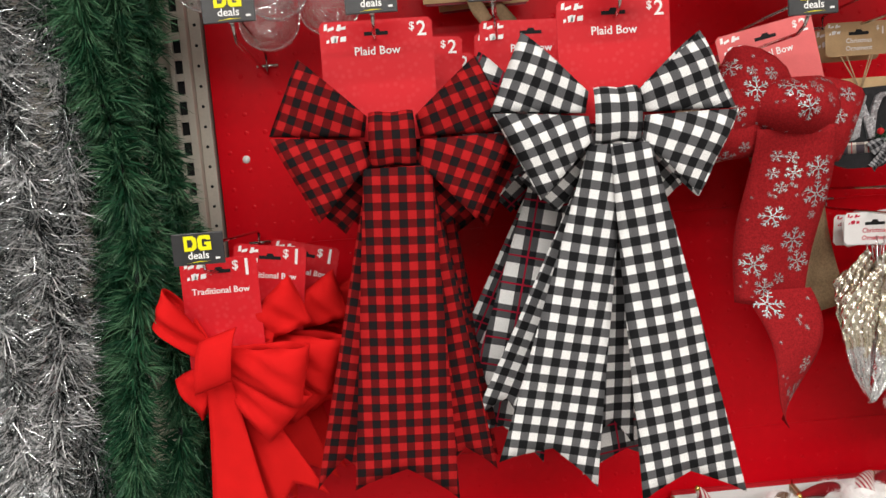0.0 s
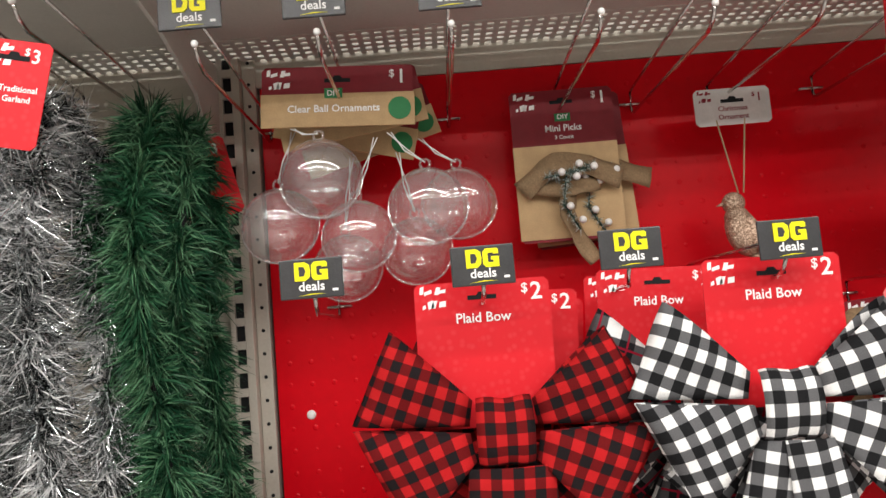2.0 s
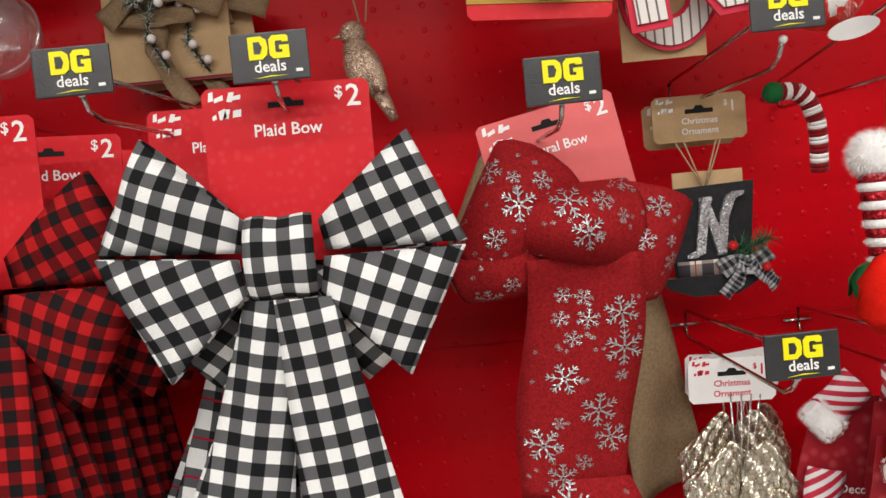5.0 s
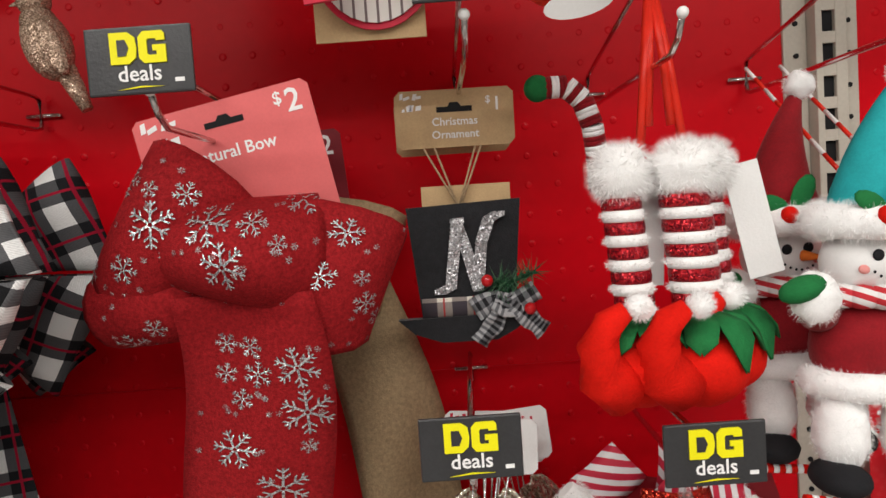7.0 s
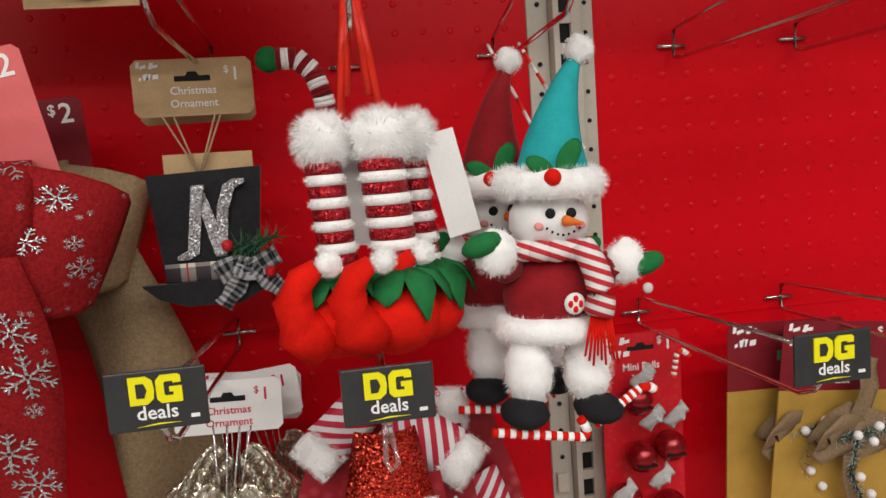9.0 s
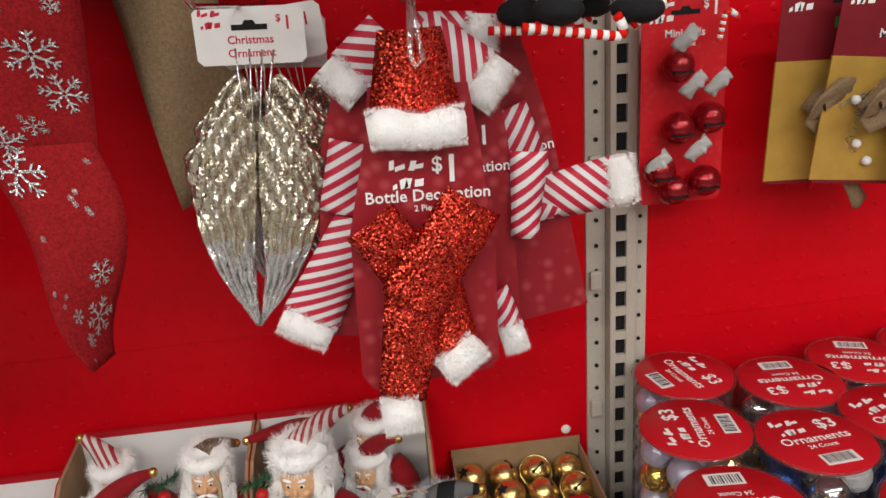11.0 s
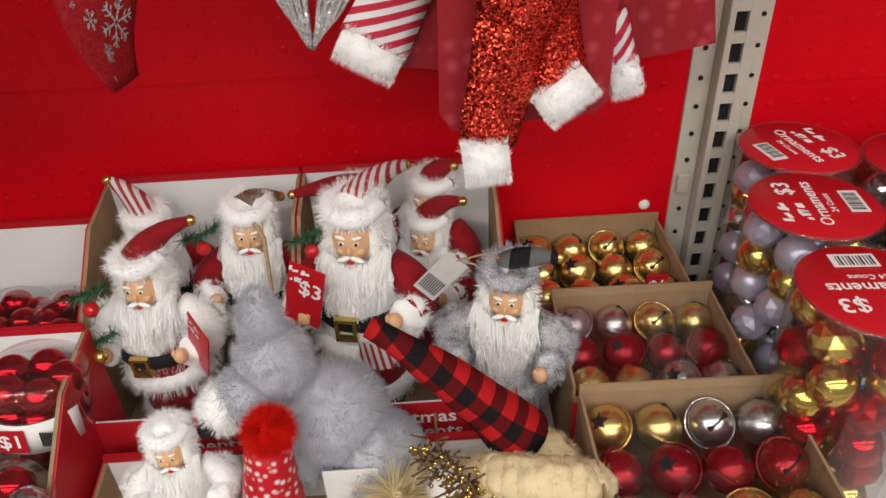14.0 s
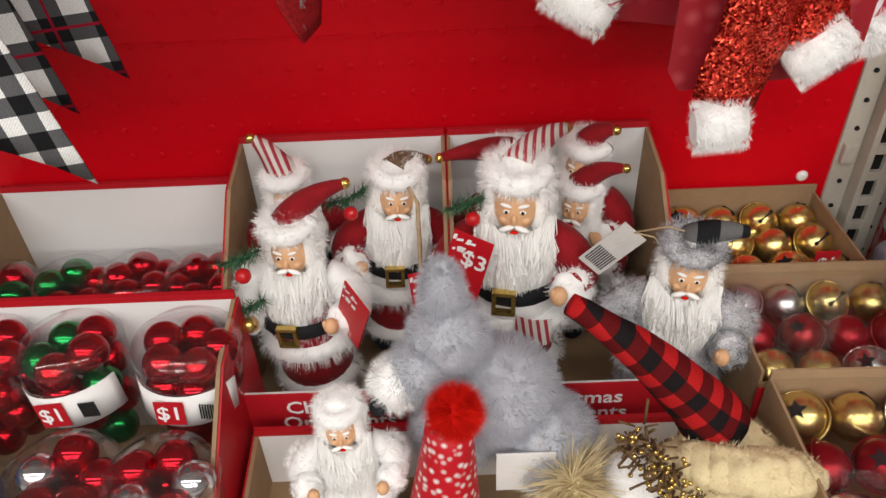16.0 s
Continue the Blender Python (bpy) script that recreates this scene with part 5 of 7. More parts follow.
def cane(bm, a, b, hookv, r, i1, i2, n=16):
    a, b, h = Vector(a), Vector(b), Vector(hookv)
    pts = [a.lerp(b, k / n) for k in range(n + 1)] + [b + h * 0.35 + (b - a).normalized() * 0.004, b + h * 0.8 + (b - a).normalized() * 0.002, b + h]
    for k in range(len(pts) - 1):
        tube(bm, [pts[k], pts[k + 1]], r, 8, i1 if k % 2 else i2)


M_CHEEK = mat("pink_cheek", (0.75, 0.3, 0.28), 0.9, bump=0.2)


def snow_doll(x, y, z, hat_mat, label, seed, lean=0):
    rnd = random.Random(seed)
    mats = [M_WFUR, M_DKRED, hat_mat, M_GRNFELT, M_CARROT, M_COAL, M_SCARF, M_REDFELT, M_WHITECARD, M_CHEEK]
    bm = bmesh.new()
    fluff(bm, (0.0, -0.004, -0.012), (0.033, 0.026, 0.026), 8, 60, 0.002, rnd=rnd)
    for ex in (-0.006, 0.011):
        ball(bm, (ex, -0.029, -0.006), (0.0042, 0.002, 0.0042), 5, 10, 8)
    cone(bm, (0.006, -0.03, -0.012), (0.014, -0.046, -0.013), 0.0045, 0.0012, 4)
    fur_ring(bm, (0, -0.004, 0.017), 0.034, 0.028, 0.0125, 0, 5200, 0.0055, rnd)
    for k in range(7):
        ball(bm, (0.0055 * (k - 3) * 0.8 + 0.004, -0.0305, -0.023 + 0.0006 * (k - 3) ** 2), 0.0011, 5, 6, 5)
    for ex in (-0.014, 0.019):
        ball(bm, (ex, -0.0265, -0.016), (0.0045, 0.002, 0.0035), 9, 10, 6)
    cone(bm, (0.004, -0.002, 0.02), (0.026, 0.004, 0.118), 0.032, 0.005, 2, (-0.006, 0, 0), 10)
    fluff(bm, (0.028, 0.002, 0.124), 0.0115, 0, 260, 0.004, rnd=rnd)
    for a, b in (((-0.026, -0.034, 0.036), (-0.006, -0.036, 0.026)), ((0.0, -0.036, 0.026), (0.014, -0.034, 0.05)), ((-0.02, -0.034, 0.014), (-0.004, -0.036, 0.028))):
        d = Vector(b) - Vector(a)
        m = (Vector(a) + Vector(b)) / 2
        ball(bm, m, (d.length * 0.55, 0.002, d.length * 0.3), 3, 10, 6, (0, math.degrees(-math.atan2(d.z, d.x)), 0))
    ball(bm, (-0.008, -0.042, 0.022), 0.0068, 7, 12, 8)
    # scarf, coat, limbs
    for k in range(12):
        a = 2 * math.pi * k / 12
        ball(bm, (0.026 * math.cos(a), 0.02 * math.sin(a) - 0.006, -0.036), (0.012, 0.012, 0.009), 6, 8, 6)
    cone(bm, (0.018, -0.03, -0.03), (0.03, -0.038, -0.085), 0.010, 0.012, 6, (0.006, -0.004, 0), 8, 10)
    for k in range(9):
        cone(bm, (0.024 + 0.0018 * k, -0.04, -0.085), (0.018 + 0.0035 * k, -0.04, -0.118 - 0.004 * (k % 3)), 0.0015, 0.001, 7, n=2, sides=5)
    ball(bm, (0, -0.002, -0.075), (0.038, 0.03, 0.038), 1, 18, 12)
    fur_ring(bm, (0, -0.002, -0.1), 0.035, 0.028, 0.0105, 0, 4200, 0.005, rnd)
    ball(bm, (0.012, -0.034, -0.077), (0.0088, 0.003, 0.0088), 8, 12, 8)
    for k in range(4):
        ball(bm, (0.012 + 0.004 * math.cos(k * 1.57), -0.0365, -0.077 + 0.004 * math.sin(k * 1.57)), (0.0022, 0.001, 0.003), 7, 6, 5)
    for a, c, g in (((-0.036, -0.008, -0.05), (-0.05, -0.03, -0.035), (-0.062, -0.036, -0.028)), ((0.036, -0.006, -0.056), (0.062, -0.012, -0.048), (0.078, -0.016, -0.05))):
        cone(bm, a, c, 0.014, 0.012, 1)
        fluff(bm, c, (0.0165, 0.0145, 0.018), 0, 240, 0.006, rnd=rnd)
        ball(bm, g, (0.017, 0.011, 0.009), 3, 12, 8, (0, -20, 0))
    for lx, fx in ((-0.02, -0.026), (0.03, 0.036)):
        fluff(bm, (lx, -0.012, -0.135), (0.019, 0.02, 0.03), 0, 420, 0.006, rnd=rnd)
        ball(bm, (fx, -0.022, -0.166), (0.02, 0.026, 0.012), 5, 14, 8)
    cane(bm, (-0.055, -0.03, -0.178), (0.02, -0.034, -0.186), (-0.004, 0, 0.016), 0.0038, 0, 7)
    cane(bm, (0.03, -0.03, -0.178), (0.068, -0.03, -0.15), (0.014, 0, -0.004), 0.0038, 0, 7)
    uv_flat(bm)
    bmesh.ops.scale(bm, vec=(0.82, 0.82, 0.82), verts=bm.verts)
    ob = part("snowman_doll", bm, mats, None)
    ob.matrix_basis = pose(x, y, z, 0, lean, 0)
    return tagged(ob, label, "doll")


snow_doll(0.834, -0.2, 1.397, M_TEAL, "plush snowman ornament in a red coat with a teal pointed hat", 3, 3)
snow_doll(0.81, -0.14, 1.398, M_DKRED, "plush ornament doll in a dark red hat behind the snowman", 4, -2)
bm = bmesh.new()
for s in (0.84, 0.868):
    for k in range(9):
        tube(bm, [(s + 0.004 * k / 9, -0.03 - 0.016 * k, 1.53 - 0.011 * k), (s + 0.004 * (k + 1) / 9, -0.03 - 0.016 * (k + 1), 1.53 - 0.011 * (k + 1))], 0.0016, 6, k % 2)
tagged(part("candy_cord", bm, [M_STRING, M_SATIN], None), "red and white twisted cord holding the dolls", "cord")

# small doll heads hung at the top of the bay
def santa_head(x, y, z, s, label):
    rnd = random.Random(int(x * 1000))
    bm = bmesh.new()
    ball(bm, (0, 0, 0), (0.017 * s, 0.014 * s, 0.02 * s), 0)
    fluff(bm, (0.0, -0.006, -0.026 * s), (0.021 * s, 0.014 * s, 0.026 * s), 1, 420, 0.006, 0.6, rnd)
    fluff(bm, (0, -0.002, 0.019 * s), (0.022 * s, 0.018 * s, 0.009 * s), 1, 260, 0.005, rnd=rnd)
    cone(bm, (0, 0, 0.02 * s), (0.01, 0.004, 0.075 * s), 0.019 * s, 0.004, 2)
    ball(bm, (0, -0.016 * s, -0.003), 0.0042 * s, 0, 10, 8)
    for sx in (-1, 1):
        ball(bm, (0.007 * sx * s, -0.016 * s, -0.011 * s), (0.009 * s, 0.004, 0.004 * s), 1, 10, 6, (0, 15 * sx, 0))
    ob = part("santa_head_ornament", bm, [M_SKIN, M_WFUR, M_DKRED], None)
    ob.matrix_basis = pose(x, y, z)
    tagged(ob, label, "ornament", "santa heads")


santa_head(0.622, -0.2, 1.612, 0.95, "plush white-bearded head ornament in a red hat")
santa_head(0.662, -0.21, 1.61, 1.05, "plush white-bearded head ornament in a dark red hat")

# red ball ornament with a white oval tag
rb = thing("ball_ornament", 0.662, -0.2, 1.578, "glossy red ball ornament with an oval white tag", "ornament")
bm = bmesh.new()
ball(bm, (0, 0, 0), 0.03, seg=28, rings=18)
part("ball", bm, M_SATIN, rb)
bm = bmesh.new()
outline(bm, [(0.02 * math.cos(a * math.pi / 10), 0.0075 * math.sin(a * math.pi / 10)) for a in range(20)], -0.0006, 0.0006)
tg = part("oval_tag", bm, M_WHITECARD, rb)
tg.matrix_basis = pose(0.004, -0.03, -0.036, 20, -10, 0)

# ---- angel wings ----
M_CHAMP = glitter("champagne_metallic", (0.88, 0.83, 0.71), (0.62, 0.57, 0.45), 700, 0.95, 0.5)
M_SILV = glitter("silver_metallic", (0.93, 0.93, 0.93), (0.7, 0.7, 0.7), 700, 0.95, 0.5)


def wings(x, y, z, lean, label, rz=0):
    w = thing("angel_wing_ornament", x, y, z, label, "ornament", "angel wings", ry=lean, rz=rz)
    for s in (-1, 1):
        bm = bmesh.new()

        def f(u, v):
            # u runs down the wing, v from the middle outwards
            wid = 0.05 * min(1, (u / 0.16 + 0.42)) ** 0.5 * (1.0 - u ** 1.7) ** 0.8 + 0.003
            inner = 0.0006 + 0.003 * math.sin(min(1, max(0, u - 0.3) / 0.68) * math.pi)
            px = inner + wid * v
            rows = 0.0032 * (math.sin(u * 46 + 5 * v) * math.sin(v * 34) * (u < 0.42) + math.sin(v * 30 + u * 6 + 0.8 * math.sin(u * 40)) * (u >= 0.42))
            pz = 0.026 * math.sin(min(1.0, v * 1.05 + 0.05) * math.pi) * (1 - u) ** 2 - 0.152 * u - 0.004 + 0.012 * v * (u - 0.2)
            return (s * px, -0.006 - 0.016 * math.sin(v * math.pi * 0.9) * (1 - 0.5 * u) - rows, pz)
        sheet(bm, f, 60, 26)
        for fc in bm.faces:
            zc = fc.calc_center_median().z
            fc.material_index = 1 if zc < -0.085 + 0.02 * noise.noise(fc.calc_center_median() * 60) else 0
        part("wing", bm, [M_CHAMP, M_SILV], w, "embossed feathered wing", thick=0.002)
        bm = bmesh.new()
        for k in range(14):
            a = k / 14 * 1.7 * math.pi
            r = 0.011 * (1 - k / 20)
            ball(bm, (s * (0.026 + r * math.cos(a)), -0.024, -0.03 + r * math.sin(a)), 0.0022, 0, 8, 6)
        part("scroll_relief", bm, M_CHAMP, w)
    bm = bmesh.new()
    for s in (-0.014, -0.004, 0.005, 0.013):
        tube(bm, [(s * 0.4, -0.012, -0.012), (s, -0.008, 0.06)], 0.0008, 5)
    part("silver_cord", bm, M_SILV, w)
    return w


wings(0.598, -0.125, 1.19, 7.5, "champagne and silver glitter angel wing ornament")
wings(0.602, -0.1, 1.21, 4, "champagne angel wing ornament hanging behind the first")
wings(0.622, -0.07, 1.2, -8, "silver angel wing ornament turned sideways in the stack", 35)
for cx, cy, cz, an in ((0.602, -0.115, 1.279, 2), (0.612, -0.09, 1.277, -5), (0.615, -0.07, 1.272, 4)):
    c = thing("ornament_card", cx, cy, cz, "white paper ornament card with red print", "card", "ornament cards", ry=an)
    small_card(c, 0, 0, 0, M_WHITECARD, M_REDINK, 0.08, 0.041)

# ---- bottle decorations: glitter scarf and hat on a card ----
M_REDGLIT = glitter("red_glitter_cloth", (1.0, 0.1, 0.05), (0.3, 0.005, 0.005), 900, 0.8, 1.4)
M_CANDY = banded("candy_stripe_cloth", (0.72, 0.7, 0.71), (0.5, 0.01, 0.04), 0.0085, 0.52, (0.75, 0.65), 0.6)
M_SNOWCARD = dotted("snow_red_card", (0.28, 0.012, 0.02), (0.4, 0.05, 0.06), 0.012)


def strip(bm, a, b, w0, w1, y, bulge=0.004, n=10, c=5):
    a, b = Vector(a), Vector(b)
    d = (b - a).normalized()
    q = Vector((-d.y, d.x))

    def f(u, v):
        p = a.lerp(b, u) + q * (v - 0.5) * (w0 + (w1 - w0) * u)
        return (p.x, y - bulge * math.sin(v * math.pi) + 0.0015 * math.sin(u * 8 + v * 3), p.y)
    L = (b - a).length
    sheet(bm, f, n, c, lambda u, v: (u * L, (v - 0.5) * (w0 + (w1 - w0) * u)))


def bottle_set(x, y, z, lean, cloth, label, front=True, dxz=()):
    b = thing("bottle_decoration", x, y, z, label, "decoration", "bottle decorations", ry=lean)
    bm = bmesh.new()
    outline(bm, [(-0.03, -0.03), (0.036, -0.03), (0.044, -0.08), (0.052, -0.15), (0.053, -0.235), (0.046, -0.243), (-0.042, -0.252), (-0.05, -0.24), (-0.05, -0.13), (-0.036, -0.07)], 0.003, 0.0042)
    card = part("backing_card", bm, M_SNOWCARD, b, "dark red backing card printed with snowflakes")
    text("Bottle Decoration", 0.0118, M_WHITEINK, card, 0.006, 0.0022, -0.105)
    text("2 Pieces", 0.0062, M_WHITEINK, card, 0.006, 0.0022, -0.114)
    text("$", 0.015, M_WHITEINK, card, 0.013, 0.0022, -0.084)
    text("1", 0.027, M_WHITEINK, card, 0.023, 0.0022, -0.088)
    scribble(card, -0.008, 0.0022, -0.089, 0.024, M_WHITEINK)
    # hat
    bm = bmesh.new()
    strip(bm, (-0.001, 0.006), (0.0, -0.05), 0.04, 0.062, -0.004, 0.012)
    part("hat", bm, cloth, b, thick=0.0015)
    bm = bmesh.new()
    fur_tube(bm, [(-0.032 + 0.008 * k, -0.012, -0.056 + 0.001 * math.sin(k)) for k in range(9)], 0.012, 0, 5200, 0.0035, random.Random(5), 0.1, 0.7)
    part("fur_trim", bm, M_WFUR, b)
    bm = bmesh.new()
    tube(bm, [(0.0, -0.012, 0.026), (0.003, -0.018, 0.004), (0.006, -0.02, -0.012), (0.001, -0.02, -0.017), (-0.002, -0.019, -0.01), (0.0, -0.014, 0.024)], 0.0022, 6)
    part("clear_tie", bm, M_CLEAR, b, "clear plastic hanging tie")
    # crossed scarf with soft folds
    for a, c, w0, w1, yy in (((-0.036, -0.118), (0.002, -0.17), 0.04, 0.044, -0.006), ((0.035, -0.106), (-0.012, -0.178), 0.042, 0.046, -0.016), ((0.0, -0.14), (-0.022, -0.252), 0.05, 0.034, -0.011), ((0.0, -0.15), (0.02, -0.222), 0.042, 0.036, -0.004)):
        bm = bmesh.new()
        strip(bm, a, c, w0, w1, yy, 0.007, 16, 8)
        for v in bm.verts:
            v.co.y += 0.0035 * noise.noise(v.co * 55)
        part("scarf", bm, cloth, b, thick=0.0015)
    for p0, p1, ey, r in (((-0.037, -0.265), (-0.009, -0.262), -0.017, 0.0125), ((0.01, -0.236), (0.037, -0.214), -0.01, 0.0105)):
        bm = bmesh.new()
        fur_tube(bm, [(p0[0] + (p1[0] - p0[0]) * k / 5, ey, p0[1] + (p1[1] - p0[1]) * k / 5) for k in range(6)], r, 0, 4200, 0.005, random.Random(6), 0.1, 0.8)
        part("fur_end", bm, M_WFUR, b)
    return b


def candy_set(x, y, z, lean, arms, label):
    b = thing("bottle_decoration", x, y, z, label, "decoration", "bottle decorations", ry=lean)
    bm = bmesh.new()
    outline(bm, [(-0.032, -0.01), (0.036, -0.01), (0.046, -0.08), (0.05, -0.235), (-0.045, -0.235), (-0.045, -0.08)], 0.002, 0.0032)
    card = part("backing_card", bm, M_SNOWCARD, b)
    text("Bottle Decoration", 0.0115, M_WHITEINK, card, 0.004, 0.0012, -0.095)
    text("1", 0.02, M_WHITEINK, card, 0.028, 0.0012, -0.072)
    for a, c, w0, w1, end in arms:
        bm = bmesh.new()
        strip(bm, a, c, w0, w1, -0.004, 0.005)
        part("striped_scarf", bm, M_CANDY, b, thick=0.0014)
        if end:
            d = (Vector(c) - Vector(a)).normalized()
            q = Vector((-d.y, d.x))
            bm = bmesh.new()
            mid = Vector(c) + d * 0.006
            fur_tube(bm, [((mid + q * w1 * 0.46 * k / 2).x, -0.006, (mid + q * w1 * 0.46 * k / 2).y) for k in range(-2, 3)], 0.0105, 0, 2600, 0.0055, random.Random(7), 0.2, 0.8)
            part("fur_end", bm, M_WFUR, b)
    return b


bottle_set(0.714, -0.2, 1.252, 1.5, M_REDGLIT, "red glitter bottle hat and scarf with white fur on a card")
candy_set(0.735, -0.165, 1.25, 0, [((-0.015, 0.004), (0.028, -0.03), 0.034, 0.04, True), ((0.06, -0.085), (0.054, -0.15), 0.028, 0.02, False), ((0.03, -0.19), (0.04, -0.225), 0.018, 0.022, True)], "candy striped bottle scarf with white fur ends on a card")
candy_set(0.76, -0.14, 1.25, -9, [((-0.04, 0.006), (0.0, -0.004), 0.034, 0.036, True), ((0.012, -0.06), (0.028, -0.15), 0.036, 0.034, False), ((0.02, -0.135), (0.085, -0.135), 0.034, 0.042, True)], "candy striped bottle scarf fanned out behind the glitter one")
candy_set(0.7, -0.14, 1.25, 8, [((0.0, 0.004), (-0.026, -0.026), 0.034, 0.036, True), ((-0.022, -0.075), (-0.028, -0.13), 0.034, 0.034, False), ((-0.016, -0.135), (-0.052, -0.22), 0.034, 0.046, True)], "candy striped bottle scarf hanging behind the glitter one")

# ---- mini bell strings on a card ----
M_REDBELL = mat("red_bell_enamel", (0.3, 0.006, 0.012), 0.16, 0.55, var=0.06, bump=0, coat=0.5)
M_BWRIB = banded("black_white_ribbon", (0.75, 0.74, 0.72), (0.03, 0.03, 0.03), 0.004, 0.4, (1, 0.4))
mb = thing("mini_bell_card", 0.962, -0.045, 1.262, "red card with small dark red jingle bells and ribbon", "card")
hang_card(mb, 0, 0, 0, 0.078, 0.185, M_CARDRED, "Mini Bells", "$1", title_z=-0.032, title_size=0.0095, price_size=0.018, sub="2 Count")
for k, (bx, bz) in enumerate(((-0.012, -0.058), (-0.01, -0.112), (0.018, -0.105), (-0.013, -0.168), (0.016, -0.162), (-0.026, -0.15))):
    bm = bmesh.new()
    ball(bm, (bx, -0.016, bz), 0.0145, seg=20, rings=14)
    bell = part("jingle_bell", bm, M_REDBELL, mb, "shiny dark red jingle bell")
    part("bell_slot", boxed(bx - 0.009, bx + 0.009, -0.0312, -0.027, bz - 0.005, bz - 0.0035), M_DARK, bell)
for k, (bx, bz) in enumerate(((-0.008, -0.036), (0.0, -0.075), (0.022, -0.075), (0.006, -0.132), (-0.03, -0.142))):
    ribbon_strip(mb, [(bx - 0.008, -0.022, bz - 0.008), (bx, -0.028, bz + 0.004), (bx + 0.009, -0.024, bz + 0.009)], 0.012, k, M_BWRIB, "striped_ribbon")
bm = bmesh.new()
cane(bm, (0.022, -0.02, -0.04), (0.026, -0.02, -0.018), (0.012, 0, -0.004), 0.0026, 0, 1, 8)
part("candy_cane", bm, [M_WFUR, M_SATIN], mb)

for px, py, pz, ln in ((1.078, -0.06, 1.262, 2), (1.118, -0.085, 1.262, 6)):
    c = pick_card(px + 0.022, py, pz, ln, px > 1.1, 1)
    burlap_pick(c, 0.012, -0.1, 0.7, int(px * 100))
    ribbon_strip(c, [(0.02, -0.012, -0.03), (0.014, -0.02, -0.055), (0.012, -0.016, -0.09)], 0.024, 4)
    ribbon_strip(c, [(0.012, -0.016, -0.095), (-0.012, -0.03, -0.085), (-0.034, -0.03, -0.1), (-0.03, -0.02, -0.115), (0.008, -0.016, -0.105)], 0.02, 6)

# jute tassels at the top of the next bay
for k, (tx, tz) in enumerate(((0.985, 1.585), (1.025, 1.575), (1.085, 1.585), (1.13, 1.575))):
    t = thing("jute_tassel", tx, -0.2, tz, "frayed jute twine tassel", "tassel", "tassels")
    rnd = random.Random(k)
    bm = bmesh.new()
    for _ in range(9):
        a = rnd.uniform(-0.03, 0.03)
        tube(bm, [(0, 0, 0.03), (a * 0.4, rnd.uniform(-0.01, 0.01), 0.01), (a, rnd.uniform(-0.01, 0.01), -0.02 - 0.02 * rnd.random())], 0.0016, 6)
    part("twine", bm, M_TWINE, t)

# ---- lower shelf ----
M_CARTONW = mat("white_carton", (0.78, 0.77, 0.76), 0.6, var=0.03, scale=8, bump=0.04)
M_CARTONB = mat("brown_carton_edge", (0.32, 0.21, 0.12), 0.8, var=0.12, scale=60, bump=0.2)
M_CARTONR = mat("red_carton", (0.45, 0.012, 0.02), 0.45, var=0.06, scale=12, bump=0.04)


def tray(name, x0, x1, y0, y1, z0, back, front, label, side_front=None, skew=0.0):
    """An open display carton: high white back, sloping sides, low red front."""
    t = thing(name, (x0 + x1) / 2, y1, z0, label, "display box", "display boxes")
    ox, oy = (x0 + x1) / 2, y1
    w, d = (x1 - x0) / 2, y1 - y0
    part("base", boxed(-w, w, -d, 0, 0.0005, 0.003), M_CARTONB, t)
    part("back_flap", boxed(-w, w, -0.003, 0, 0.0, back), M_CARTONW, t, "white inside of the back flap")
    part("red_edge", boxed(-w - 0.001, w + 0.001, -0.0035, 0.0006, back, back + 0.006), M_CARTONR, t)
    sf = side_front or front
    for s in (-1, 1):
        bm = bmesh.new()
        pts = [(0.0, 0.0), (0.0, back), (-0.06, back - 0.01), (-d, sf), (-d, 0.0)]
        outline(bm, pts, -0.0015, 0.0015)
        bmesh.ops.transform(bm, verts=bm.verts, matrix=Matrix.Translation((s * w, 0, 0)) @ Matrix.Rotation(radians(90), 4, "Z"))
        part("side_flap", bm, [M_CARTONB], t)
        bm = bmesh.new()
        outline(bm, [(p[0], p[1] - 0.001) for p in pts], -0.0008, 0.0008)
        bmesh.ops.transform(bm, verts=bm.verts, matrix=Matrix.Translation((s * (w + 0.0026), 0, 0)) @ Matrix.Rotation(radians(90), 4, "Z"))
        part("side_print", bm, [M_CARTONR], t)
    f = part("front_flap", boxed(-w, w, -d - 0.003, -d, 0.0, front, bevel=0.0005), M_CARTONW, t)
    part("red_band", boxed(-w - 0.001, w + 0.001, -d - 0.0042, -d - 0.0032, front - 0.04, front + 0.001), M_CARTONR, f)
    return t, f, w, d


T1 = tray("display_box", 0.357, 0.531, -0.2, -0.012, DECK, 0.19, 0.08, "open display carton of plush figures with white inside")
T2 = tray("display_box", 0.536, 0.706, -0.2, -0.012, DECK, 0.19, 0.08, "open display carton of plush figures with white inside")
for T in (T1, T2):
    text("Christmas|Ornaments".split("|")[0], 0.019, M_WHITEINK, T[1], 0.0, -T[3] - 0.005, 0.066)
    text("Ornaments", 0.019, M_WHITEINK, T[1], 0.0, -T[3] - 0.005, 0.049)
T3 = tray("display_box", 0.13, 0.352, -0.135, -0.012, DECK, 0.15, 0.085, "open display carton with white inside holding bauble cups")
T4 = tray("display_box", 0.05, 0.372, -0.335, -0.16, DECK, 0.142, 0.05, "open red edged display carton of bauble cups")
T5 = tray("display_box", 0.385, 0.7, -0.4, -0.222, DECK, 0.06, 0.05, "low display carton of plush figures at the shelf front")

